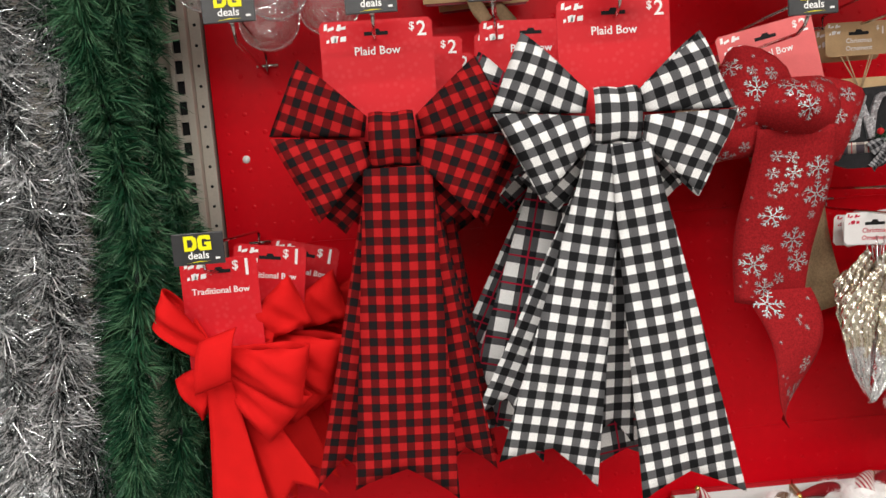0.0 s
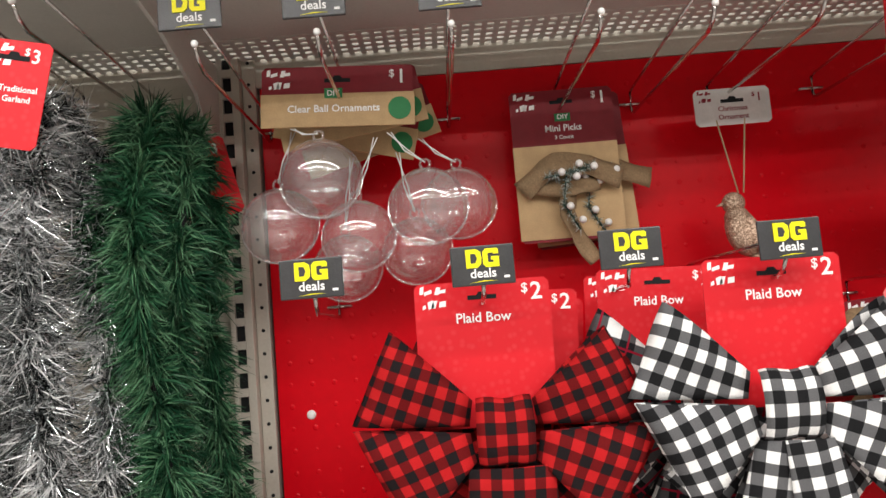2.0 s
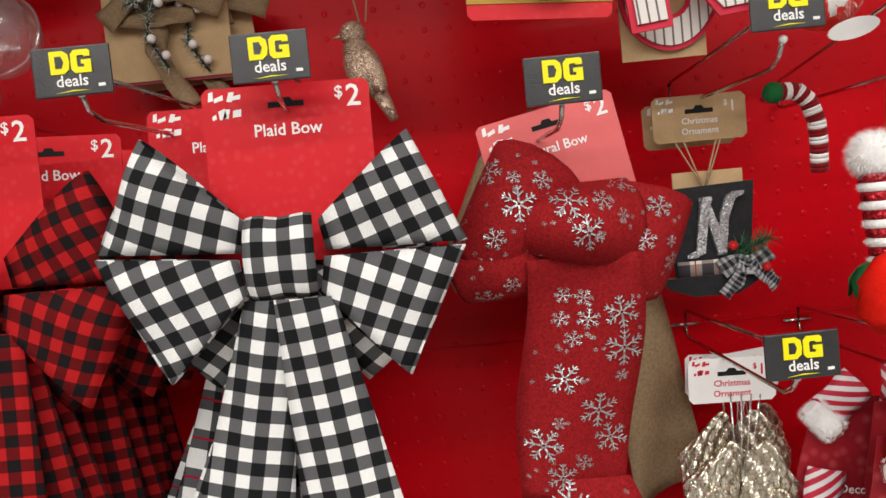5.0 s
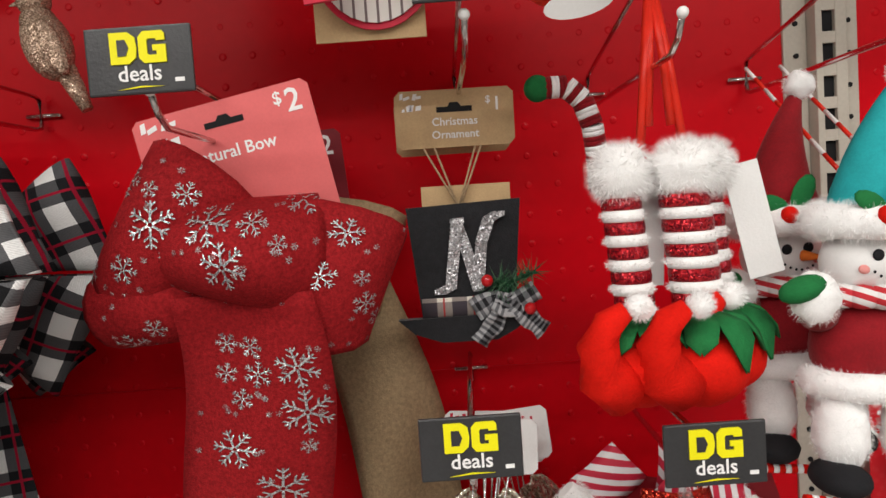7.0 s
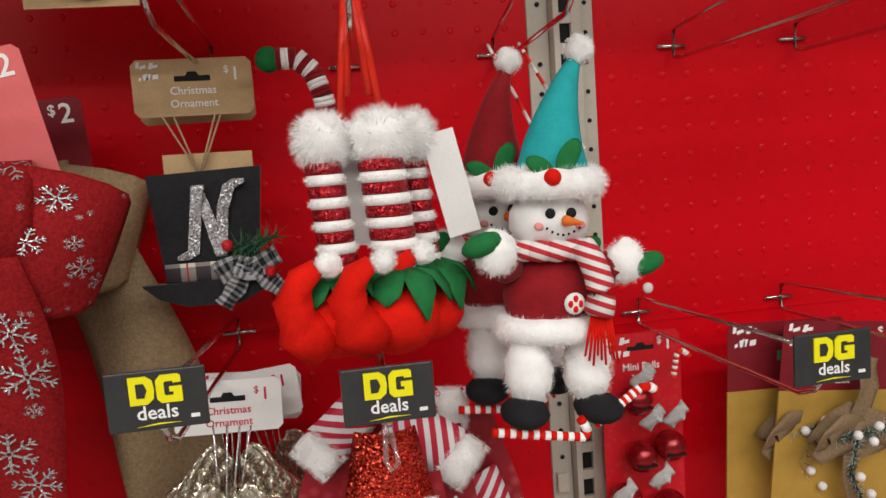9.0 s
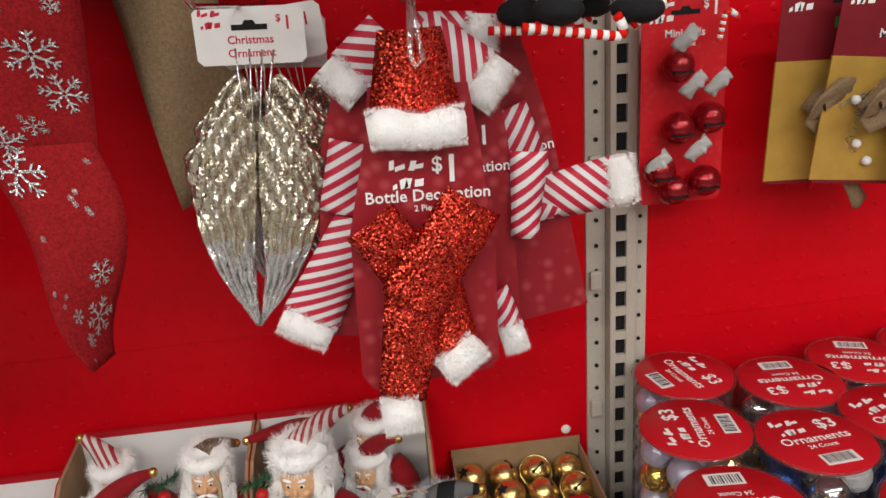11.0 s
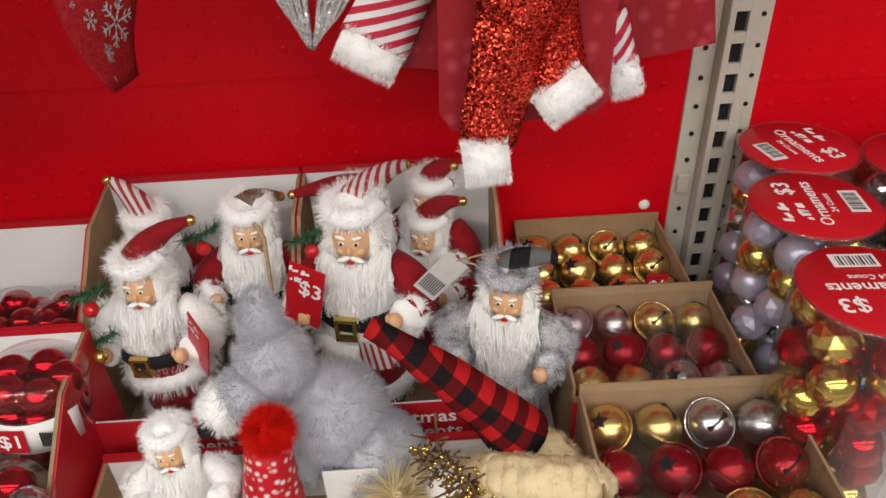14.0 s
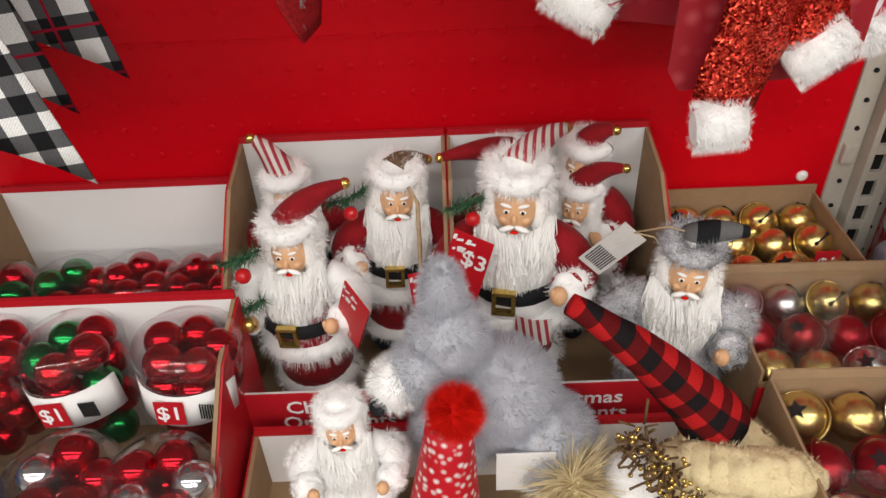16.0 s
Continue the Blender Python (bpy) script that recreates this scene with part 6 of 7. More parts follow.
# bauble cups
M_BAUBLE = {"red": mat("red_bauble", (0.4, 0.005, 0.013), 0.1, 0.85, var=0.03, bump=0), "green": mat("green_bauble", (0.01, 0.2, 0.05), 0.1, 0.85, var=0.03, bump=0),
            "blue": mat("blue_bauble", (0.02, 0.1, 0.4), 0.1, 0.85, var=0.03, bump=0), "silver": mat("silver_bauble", (0.68, 0.68, 0.7), 0.1, 0.95, var=0.03, bump=0),
            "gold": mat("gold_bauble", (0.75, 0.52, 0.12), 0.12, 0.95, var=0.03, bump=0), "lilac": mat("lilac_bauble", (0.5, 0.48, 0.6), 0.3, 0.4, var=0.03, bump=0),
            "teal": mat("teal_bauble", (0.02, 0.25, 0.28), 0.12, 0.85, var=0.03, bump=0), "white": mat("white_bauble", (0.78, 0.78, 0.77), 0.3, 0.1, var=0.03, bump=0)}
M_TUB = clear("tub_plastic", (0.97, 0.97, 0.98), 0.04, 1.45, 0.01)
BALL_MESH = {}


def bauble(parent, x, y, z, r, colour, faceted=False):
    key = (colour, faceted)
    if key not in BALL_MESH:
        bm = bmesh.new()
        if faceted:
            bmesh.ops.create_icosphere(bm, subdivisions=2, radius=1.0)
        else:
            ball(bm, (0, 0, 0), 1.0, seg=20, rings=12)
        me = bpy.data.meshes.new("bauble")
        bm.to_mesh(me)
        bm.free()
        me.materials.append(M_BAUBLE[colour])
        BALL_MESH[key] = me
    ob = new("bauble", BALL_MESH[key])
    ob.parent = parent
    ob.matrix_basis = pose(x, y, z, 25 * math.sin(x * 999), 20 * math.cos(z * 777), 0) @ Matrix.Scale(r, 4)
    return ob


CUP = {}


def cup(x, y, z, colours, seed, tilt=(0, 0), paper=False):
    c = thing("bauble_cup", x, y, z, "clear plastic cup of small shiny baubles", "ornament cup", "bauble cups", rx=tilt[0], ry=tilt[1])
    if "m" not in CUP:
        bm = bmesh.new()
        lathe(bm, [(0.002, 0.001), (0.026, 0.001), (0.0285, 0.004), (0.038, 0.088), (0.039, 0.092), (0.036, 0.1), (0.024, 0.109), (0.004, 0.112)], 28)
        CUP["m"] = part("cup_shell", bm, M_TUB, c, smooth=True)
        CUP["m"].visible_shadow = False
    else:
        s = CUP["m"].copy()
        scene.collection.objects.link(s)
        s.parent = c
    rnd = random.Random(seed)
    for k, (zz, n, R) in enumerate(((0.017, 3, 0.013), (0.041, 4, 0.018), (0.066, 5, 0.021), (0.089, 5, 0.0205))):
        a0 = rnd.uniform(0, 6)
        for i in range(n):
            a = a0 + 2 * math.pi * i / n
            bauble(c, R * math.cos(a), R * math.sin(a), zz + rnd.uniform(-0.004, 0.004), 0.0142, rnd.choice(colours))
    if paper:
        bm = bmesh.new()
        sheet(bm, lambda u, v: (0.0375 * math.sin((u - 0.5) * 2.3), -0.0375 * math.cos((u - 0.5) * 2.3), 0.05 + 0.028 * v), 12, 1)
        lab = part("paper_label", bm, M_WHITECARD, c, "white paper label with a red price", thick=0.0004)
        part("price_patch", boxed(-0.016, 0.004, -0.0392, -0.0384, 0.0535, 0.0745), M_CARTONR, lab)
        text("$1", 0.017, M_WHITEINK, lab, -0.006, -0.0396, 0.064)
        for i in range(7):
            part("barcode_bar", boxed(0.014 + i * 0.0018, 0.0148 + i * 0.0018, -0.0378, -0.0366, 0.058, 0.071), M_BLACKINK, lab)


RD, MX = ("red",), ("red", "red", "green", "green", "blue", "silver")
for k, (cx, cy, cz, cols, tl, pp) in enumerate(((0.195, -0.075, 0.69, ("green", "green", "red"), (4, 6), False), (0.258, -0.078, 0.69, RD, (-3, 2), False), (0.32, -0.085, 0.69, RD, (-5, -3), False),
                                                (0.135, -0.08, 0.69, MX, (3, 0), False),
                                                (0.34, -0.208, 0.732, RD, (-4, 4), True), (0.268, -0.205, 0.73, ("red", "red", "red", "red", "red", "red", "green"), (-5, -6), True), (0.192, -0.205, 0.73, RD, (-3, 3), False), (0.115, -0.205, 0.73, MX, (3, 3), False),
                                                (0.272, -0.287, 0.698, ("red", "silver", "red"), (0, 5), False), (0.196, -0.287, 0.698, ("blue", "green", "blue"), (2, -3), False), (0.12, -0.287, 0.698, ("green", "blue"), (2, 4), False), (0.343, -0.29, 0.696, ("red", "silver"), (0, 0), False))):
    cup(cx, cy, cz, cols, k, tl, pp)

# ornament tubs with round red lids
M_LID = mat("red_lid_paper", (0.5, 0.01, 0.018), 0.35, var=0.06, scale=60, bump=0.03)
TUB = {}


def tub(x, y, spin, colours, seed, h=0.212, scale=1.0):
    t = thing("ornament_tub", x, y, DECK, "tall clear tub of mixed shiny ornaments with a round red lid", "ornament tub", "ornament tubs")
    R = 0.048
    if "m" not in TUB:
        bm = bmesh.new()
        lathe(bm, [(0.002, 0.001), (R - 0.003, 0.001), (R, 0.004), (R, h - 0.004), (R - 0.001, h)], 36)
        TUB["m"] = part("tub_wall", bm, M_TUB, t)
        TUB["m"].visible_shadow = False
    else:
        s = TUB["m"].copy()
        scene.collection.objects.link(s)
        s.parent = t
    bm = bmesh.new()
    lathe(bm, [(0.0005, h + 0.0012), (R - 0.0015, h + 0.0012), (R - 0.0005, h + 0.0002), (R - 0.0015, h - 0.002), (0.0005, h - 0.002)], 36)
    lid = part("lid", bm, M_LID, t, "round red printed lid")
    bm = bmesh.new()
    tube(bm, [((R + 0.0006) * math.cos(a * math.pi / 18), (R + 0.0006) * math.sin(a * math.pi / 18), h) for a in range(37)], 0.0018, 6, cap=False)
    part("lid_rim", bm, M_TUB, lid)

    def put(ob, px, py):
        ob.matrix_basis = pose(0, 0, h + 0.0019, 0, 0, spin) @ pose(px, py, 0) @ ob.matrix_basis
    put(text("Ornaments", 0.0135, M_WHITEINK, lid, 0, 0, 0, rot=(0, 0, 0)), 0.0, 0.0)
    put(text("24 Count", 0.0068, M_WHITEINK, lid, 0, 0, 0, rot=(0, 0, 0)), 0.0, -0.0105)
    put(text("$3", 0.019, M_WHITEINK, lid, 0, 0, 0, rot=(0, 0, 0)), 0.021, 0.0175)
    mk = scribble(lid, 0, 0, 0, 0.026, M_WHITEINK, (0, 0, 0))
    put(mk, -0.013, 0.02)
    bc = part("barcode_patch", boxed(-0.015, 0.015, -0.007, 0.007, -0.0002, 0.0002), M_WHITECARD, lid)
    put(bc, 0.002, -0.0285)
    for i in range(11):
        b = part("barcode_bar", boxed(-0.0125 + i * 0.0023, -0.0125 + i * 0.0023 + 0.0006 + 0.0006 * (i % 3 == 0), -0.0045, 0.0055, 0.0003, 0.0006), M_BLACKINK, lid)
        put(b, 0.002, -0.0285)
    rnd = random.Random(seed)
    zz, k = 0.018, 0
    while zz < h - 0.014:
        a0 = rnd.uniform(0, 6)
        for i in range(6):
            a, R1 = a0 + 2 * math.pi * i / 5, 0.0305 if i < 5 else 0.004
            bauble(t, R1 * math.cos(a), R1 * math.sin(a), zz + rnd.uniform(-0.005, 0.005), 0.0158, colours[(k + i // 2) % len(colours)] if rnd.random() < 0.75 else rnd.choice(colours), rnd.random() < 0.3)
        zz += 0.0275
        k += 1


GD, BL, LI, DK = ("gold", "red", "gold", "red"), ("blue", "silver", "blue", "white", "silver"), ("lilac", "silver", "gold", "lilac"), ("silver", "teal", "teal", "green")
for k, (tx, ty, sp, cols) in enumerate(((0.965, -0.062, -78, LI), (1.057, -0.096, 176, LI), (1.143, -0.072, 160, DK), (0.937, -0.153, 84, LI), (1.025, -0.19, 4, BL), (1.115, -0.168, 20, ("red", "teal", "blue")), (0.928, -0.255, 176, GD),
                                        (1.07, -0.29, 30, GD), (1.205, -0.14, 120, ("red", "gold")), (1.23, -0.06, 60, BL), (1.19, -0.24, 15, ("silver", "green")))):
    tub(tx, ty, sp, cols, k + 1)

# boxes of jingle bells
M_BELLG = mat("gold_bell", (0.8, 0.62, 0.24), 0.27, 0.95, var=0.08, scale=60, bump=0.05)
M_BELLS = mat("silver_bell", (0.62, 0.62, 0.62), 0.25, 0.95, var=0.08, scale=60, bump=0.05)
M_BELLR = mat("red_bell", (0.28, 0.012, 0.02), 0.25, 0.6, var=0.08, scale=60, bump=0.05)
M_BELLP = mat("mauve_bell", (0.42, 0.34, 0.36), 0.25, 0.7, var=0.08, scale=60, bump=0.05)
M_LIDCLEAR = clear("box_window", (0.98, 0.98, 0.98), 0.06, 1.35, 0.0)


def bell_box(x0, x1, y0, y1, rows, label, lidded=True, spin=0.0):
    w, d, H = (x1 - x0) / 2, y1 - y0, 0.11
    b = thing("bell_box", (x0 + x1) / 2, y1, DECK, label, "bell box", "bell boxes", rz=spin)
    part("carton_base", boxed(-w, w, -d, 0, 0.0005, 0.002), M_CARTONB, b)
    for nm, a in (("carton_back", (-w, w, -0.0025, 0, 0, H + 0.008)), ("carton_front", (-w, w, -d, -d + 0.0025, 0, H - 0.012)), ("carton_side", (-w, -w + 0.0022, -d, -0.0025, 0, H)), ("carton_side", (w - 0.0022, w, -d, -0.0025, 0, H))):
        part(nm, boxed(*a, bevel=0.0004), M_CARTONB, b)
    part("front_print", boxed(-w, w, -d - 0.0015, -d - 0.0005, 0, H - 0.016), M_CARTONR, b, "red printed front")
    n = len(rows)
    r = min(w / 4.4, d / n / 2.15)
    for j, row in enumerate(rows):
        yy = -d * (j + 0.5) / n
        for i, m in enumerate(row):
            xx = -w + 2 * w * (i + 0.5) / len(row)
            bm = bmesh.new()
            an = (j * 37 + i * 53) % 90
            ball(bm, (0, 0, 0), r, seg=22, rings=14)
            tube(bm, [(r * 1.08 * math.cos(a * math.pi / 12), r * 1.08 * math.sin(a * math.pi / 12), 0.0) for a in range(25)], r * 0.05, 6, cap=False)
            g = part("jingle_bell", bm, m, b)
            g.matrix_basis = pose(xx, yy, H - 0.019 - 0.002 * ((i + j) % 2), 18 + (an % 40), (an - 45) * 0.7, an * 2)
            bm = bmesh.new()
            if (i + 2 * j) % 3 == 0:
                star = [(r * (0.2 if k % 2 else 0.42) * math.cos(k * math.pi / 5), r * (0.2 if k % 2 else 0.42) * math.sin(k * math.pi / 5)) for k in range(10)]
                a, c = [[bm.verts.new((px, py, h)) for px, py in star] for h in (r * 0.8, r * 1.012)]
                bm.faces.new(c)
                for k in range(10):
                    bm.faces.new((a[k], a[(k + 1) % 10], c[(k + 1) % 10], c[k]))
            else:
                box(bm, -r * 0.42, r * 0.42, -r * 0.045, r * 0.045, r * 0.86, r * 1.01)
                ball(bm, (r * 0.42, 0, r * 0.88), r * 0.13, seg=8, rings=6)
                ball(bm, (-r * 0.42, 0, r * 0.88), r * 0.13, seg=8, rings=6)
            part("bell_slot", bm, M_DARK, g)
    if lidded:
        lid = part("clear_lid", boxed(-w + 0.003, w - 0.003, -d + 0.003, -0.003, H - 0.006, H + 0.001, bevel=0.001), M_LIDCLEAR, b, "clear plastic lid")
        lid.visible_shadow = False
        for j in range(1, n):
            wall = part("clear_divider", boxed(-w + 0.004, w - 0.004, -d * j / n - 0.0006, -d * j / n + 0.0006, H - 0.04, H - 0.004), M_LIDCLEAR, b)
            wall.visible_shadow = False
            p = part("lid_rib", boxed(-w + 0.004, w - 0.004, -d * j / n - 0.0015, -d * j / n + 0.0015, H - 0.003, H + 0.0025, bevel=0.0006), M_LIDCLEAR, lid)
            p.visible_shadow = False
    return b


G_, S_, R_, P_ = M_BELLG, M_BELLS, M_BELLR, M_BELLP
b1 = bell_box(0.731, 0.874, -0.112, -0.004, [[G_, G_, G_, G_], [G_, G_, G_, G_], [G_, G_, G_, G_]], "open carton of brass gold jingle bells", False)
part("price_patch", boxed(0.035, 0.055, -0.0935, -0.0925, 0.088, 0.112), M_CARTONR, b1)
text("$1", 0.016, M_WHITEINK, b1, 0.045, -0.0945, 0.1)
bell_box(0.749, 0.888, -0.226, -0.117, [[P_, S_, G_, G_], [R_, R_, R_, R_], [G_, G_, S_, S_]], "lidded carton of gold, silver and red jingle bells", True, -1.0)
bell_box(0.75, 0.9, -0.35, -0.231, [[G_, G_, S_, S_], [R_, R_, R_, R_], [S_, S_, G_, G_]], "lidded carton of gold, silver and red jingle bells", True, -1.0)


# ---- plush figures, one plain shape each ----
M_BEARD = mat("white_wool_beard", (0.93, 0.92, 0.9), 0.95, var=0.06, scale=150, bump=0.3)
M_GOLDTRIM = mat("gold_trim", (0.7, 0.5, 0.15), 0.25, 0.9, bump=0)
M_STRIPEHAT = banded("striped_hat_cloth", (0.7, 0.66, 0.62), (0.4, 0.03, 0.05), 0.006, 0.45, (1, 0.15))
M_GREYFUR = mat("grey_plush", (0.47, 0.48, 0.53), 0.95, var=0.12, scale=90, bump=0.4, sheen=0.3)
M_CREAM = mat("cream_plush", (0.72, 0.6, 0.36), 0.95, var=0.1, scale=90, bump=0.4)
M_TWIG = mat("dark_twig", (0.13, 0.075, 0.035), 0.8, bump=0.2)
M_ICEFUR = mat("mottled_grey_fur", (0.42, 0.42, 0.44), 0.95, var=0.9, scale=55, bump=0.3)
M_PLAIDHAT = plaid("red_black_hat_check", (0.42, 0.013, 0.015), (0.1, 0.006, 0.007), (0.012, 0.009, 0.01), 0.021)
M_DOTHAT = dotted("white_spot_red_cloth", (0.5, 0.01, 0.02), (0.75, 0.7, 0.68), 0.006)
M_TARTANW = plaid("white_black_tartan_cloth", (0.7, 0.7, 0.69), (0.12, 0.12, 0.12), (0.015, 0.015, 0.016), 0.03)


def beard_hair(bm, c, w, L, n, index, rnd, d=0.014):
    """Long fine wool falling from the chin and cheeks."""
    for _ in range(n):
        a = rnd.uniform(-1.5, 1.5)
        p = Vector((c[0] + w * math.sin(a) * rnd.uniform(0.75, 1.0), c[1] - d * math.cos(a) * rnd.uniform(0.6, 1.0), c[2] + rnd.uniform(-0.012, 0.008) + 0.01 * abs(math.sin(a))))
        lock = noise.noise_vector(p * 190) * 0.012
        e = p + Vector((lock.x - 0.3 * (p.x - c[0]), -abs(lock.y) * 0.6 - 0.004, -L * (1 - 0.35 * abs(a) / 1.5) * rnd.uniform(0.45, 1.05)))
        s = Vector((0.0002, 0.0001 * rnd.gauss(0, 1), 0))
        m = (p + e) / 2 + Vector((0.25 * lock.x + 0.08 * (p.x - c[0]), -0.006, 0))
        v = [bm.verts.new(q) for q in (p - s, p + s, m + s, m - s, e)]
        bm.faces.new((v[0], v[1], v[2], v[3])).material_index = index
        bm.faces.new((v[3], v[2], v[4])).material_index = index


def santa(x, y, z, s, coat, hat, label, seed, spin=0, lean=0, hat_tip=(0.05, 0.01, 0.06), belt=True, hood=False, tilt=0, skirt=None, trim=None, furry=False, apron=False):
    """A bearded plush figure of plain rounded shapes, face 0.14 m over its feet at s = 1; origin at the feet."""
    rnd = random.Random(seed)
    mats = [M_SKIN, M_BEARD, coat, hat, trim or M_WFUR, M_COAL, M_GOLDTRIM, skirt or coat, M_REDFELT]
    bm = bmesh.new()
    # boots, trousers, fur hem
    for sx in (-0.014, 0.016):
        ball(bm, (sx, -0.012, 0.007), (0.011, 0.018, 0.007), 5, 12, 8)
    lathe(bm, [(0.008, 0.012), (0.025, 0.014), (0.029, 0.03), (0.029, 0.05), (0.025, 0.07)], 22, 2)
    fur_ring(bm, (0, -0.001, 0.019), 0.0255, 0.022, 0.0085, 4, 3600, 0.006, rnd, 0.3)
    lathe(bm, [(0.026, 0.058), (0.031, 0.066), (0.029, 0.08), (0.027, 0.098), (0.022, 0.113), (0.012, 0.122)], 22, 7)
    fur_ring(bm, (0, -0.001, 0.062), 0.0285, 0.025, 0.009, 4, 4200, 0.009, rnd, 0.9)
    if furry:
        fluff(bm, (0, 0, 0.075), (0.032, 0.029, 0.028), 4, 1100, 0.008, 0.5, rnd)
        fluff(bm, (0, 0, 0.1), (0.028, 0.025, 0.022), 4, 800, 0.008, 0.5, rnd)
    if apron:
        sheet(bm, lambda u, v: (0.004 + 0.022 * u, -0.036 - 0.003 * math.sin(u * 3), 0.058 + 0.022 * v), 6, 4, None, 3)
    if belt:
        g = 0.003 if furry else 0.0
        lathe(bm, [(0.0295 + g, 0.08), (0.032 + g, 0.083), (0.032 + g, 0.09), (0.0295 + g, 0.093)], 24, 5)
        for a in ((-0.011, -0.0085, 0.079, 0.094), (0.001, 0.0035, 0.079, 0.094), (-0.011, 0.0035, 0.0775, 0.08), (-0.011, 0.0035, 0.093, 0.0955)):
            box(bm, a[0], a[1], -0.0355 - g, -0.031 - g, a[2], a[3], index=6)
    # arms bent forward with fur cuffs
    for sx in (-1, 1):
        cone(bm, (0.02 * sx, 0.002, 0.112), (0.041 * sx, -0.004, 0.09), 0.0135, 0.0125, 4 if furry else 2, (0.004 * sx, 0, 0.003))
        cone(bm, (0.041 * sx, -0.004, 0.09), (0.034 * sx, -0.024, 0.094), 0.0125, 0.0115, 4 if furry else 2)
        if furry:
            hairs(bm, (0.035 * sx, -0.002, 0.1), (0.016, 0.016, 0.02), 2200, 0.007, 4, 0.3, rnd=rnd)
        fluff(bm, (0.036 * sx, -0.022, 0.093), (0.0125, 0.011, 0.0125), 4, 300, 0.006, 0.2, rnd)
        ball(bm, (0.029 * sx, -0.035, 0.097), (0.0055, 0.0055, 0.0065), 0, 10, 8)
        ball(bm, (0.0255 * sx, -0.037, 0.1005), (0.002, 0.0025, 0.0035), 0, 8, 6)
    # head: small painted face deep in wool
    ball(bm, (0, -0.0055, 0.1405), (0.0135, 0.0125, 0.0175), 0, 20, 14)
    ball(bm, (0, -0.0182, 0.1385), (0.0019, 0.0028, 0.0036), 0, 10, 8)
    for sx in (-1, 1):
        ball(bm, (0.0062 * sx, -0.0138, 0.1362), (0.0036, 0.0035, 0.003), 0, 10, 8)
        ball(bm, (0.0048 * sx, -0.0172, 0.1432), (0.0021, 0.001, 0.0012), 1, 8, 6)
        ball(bm, (0.0048 * sx, -0.0178, 0.1431), (0.0011, 0.0008, 0.0012), 5, 8, 6)
        ball(bm, (0.0052 * sx, -0.0168, 0.1472), (0.0038, 0.0014, 0.0011), 1, 8, 6, (0, -20 * sx, 0))
        ball(bm, (0.0045 * sx, -0.018, 0.1318), (0.0052, 0.002, 0.0017), 1, 10, 6, (0, 20 * sx, 0))
        fluff(bm, (0.0145 * sx, -0.002, 0.136), (0.006, 0.0095, 0.019), 1, 420, 0.008, 0.5, rnd)
    ball(bm, (0, -0.0176, 0.1288), (0.0026, 0.0014, 0.001), 8, 8, 6)
    fluff(bm, (0, -0.01, 0.107), (0.022, 0.0125, 0.018), 1, 900, 0.01, 0.9, rnd)
    fluff(bm, (0, -0.014, 0.097), (0.0165, 0.011, 0.016), 1, 600, 0.01, 1.0, rnd)
    beard_hair(bm, (0, -0.005, 0.1175), 0.024, 0.042, 4200, 1, rnd, 0.018)
    fluff(bm, (0, 0.006, 0.14), (0.0175, 0.013, 0.02), 4, 260, 0.007, rnd=rnd)
    fur_ring(bm, (0, 0.001, 0.1605), 0.0145, 0.014, 0.007, 4, 2600, 0.006, rnd, 0.0, 0.002)
    if hood:
        fluff(bm, (0, 0.005, 0.158), (0.0195, 0.0165, 0.0125), 4, 420, 0.008, rnd=rnd)
        fluff(bm, (0, 0.008, 0.145), (0.0215, 0.0145, 0.021), 4, 420, 0.008, rnd=rnd)
    tip = Vector(hat_tip)
    cone(bm, (0, 0.003, 0.159), (tip.x, tip.y, 0.158 + tip.z), 0.0135, 0.0035, 3, (-0.1 * tip.x, 0, 0.004), 10)
    ball(bm, (tip.x, tip.y, 0.158 + tip.z), 0.0042, 6, 12, 8)
    bmesh.ops.scale(bm, vec=(s, s, s), verts=bm.verts)
    uv_flat(bm)
    ob = part("santa_doll", bm, mats, None)
    ob.matrix_basis = pose(x, y, z, tilt, lean, spin)
    return tagged(ob, label, "doll", "santa dolls")


FZ = DECK + 0.004
santa(0.415, -0.122, FZ, 1.09, M_DKRED, M_DKRED, "white-bearded plush figure in white fur coat with red hat", 1, -6, -1, (0.04, 0.018, 0.024), hood=True, furry=True)
santa(0.484, -0.07, FZ + 0.012, 1.08, M_DKRED, M_TWIG, "white-bearded plush figure in a fur hood holding a staff", 2, 4, 3, (0.024, 0.02, 0.0), hood=True, skirt=M_WFUR)
santa(0.585, -0.107, FZ, 1.27, M_DKRED, M_STRIPEHAT, "white-bearded plush figure with striped hat, black belt and buckle", 3, -10, 0.5, (0.026, 0.05, 0.006), hood=True, skirt=M_WFUR, apron=True)
santa(0.405, -0.045, FZ + 0.012, 1.0, M_DKRED, M_STRIPEHAT, "plush figure with a tall striped hat in its box", 4, 14, -3, (-0.018, -0.004, 0.044))
santa(0.638, -0.05, FZ, 0.97, M_DKRED, M_DKRED, "plush figure in a dark red pointed hat", 5, -24, 3, (0.036, -0.004, 0.03))
santa(0.592, -0.035, FZ + 0.01, 1.05, M_DKRED, M_DKRED, "plush figure with its red hat bent sideways", 6, 10, -2, (-0.056, 0.0, 0.008))
santa(0.644, -0.032, FZ + 0.02, 1.02, M_DKRED, M_DKRED, "small plush figure with red sleeves beside the others", 9, -30, 3, (0.022, 0.0, 0.022))
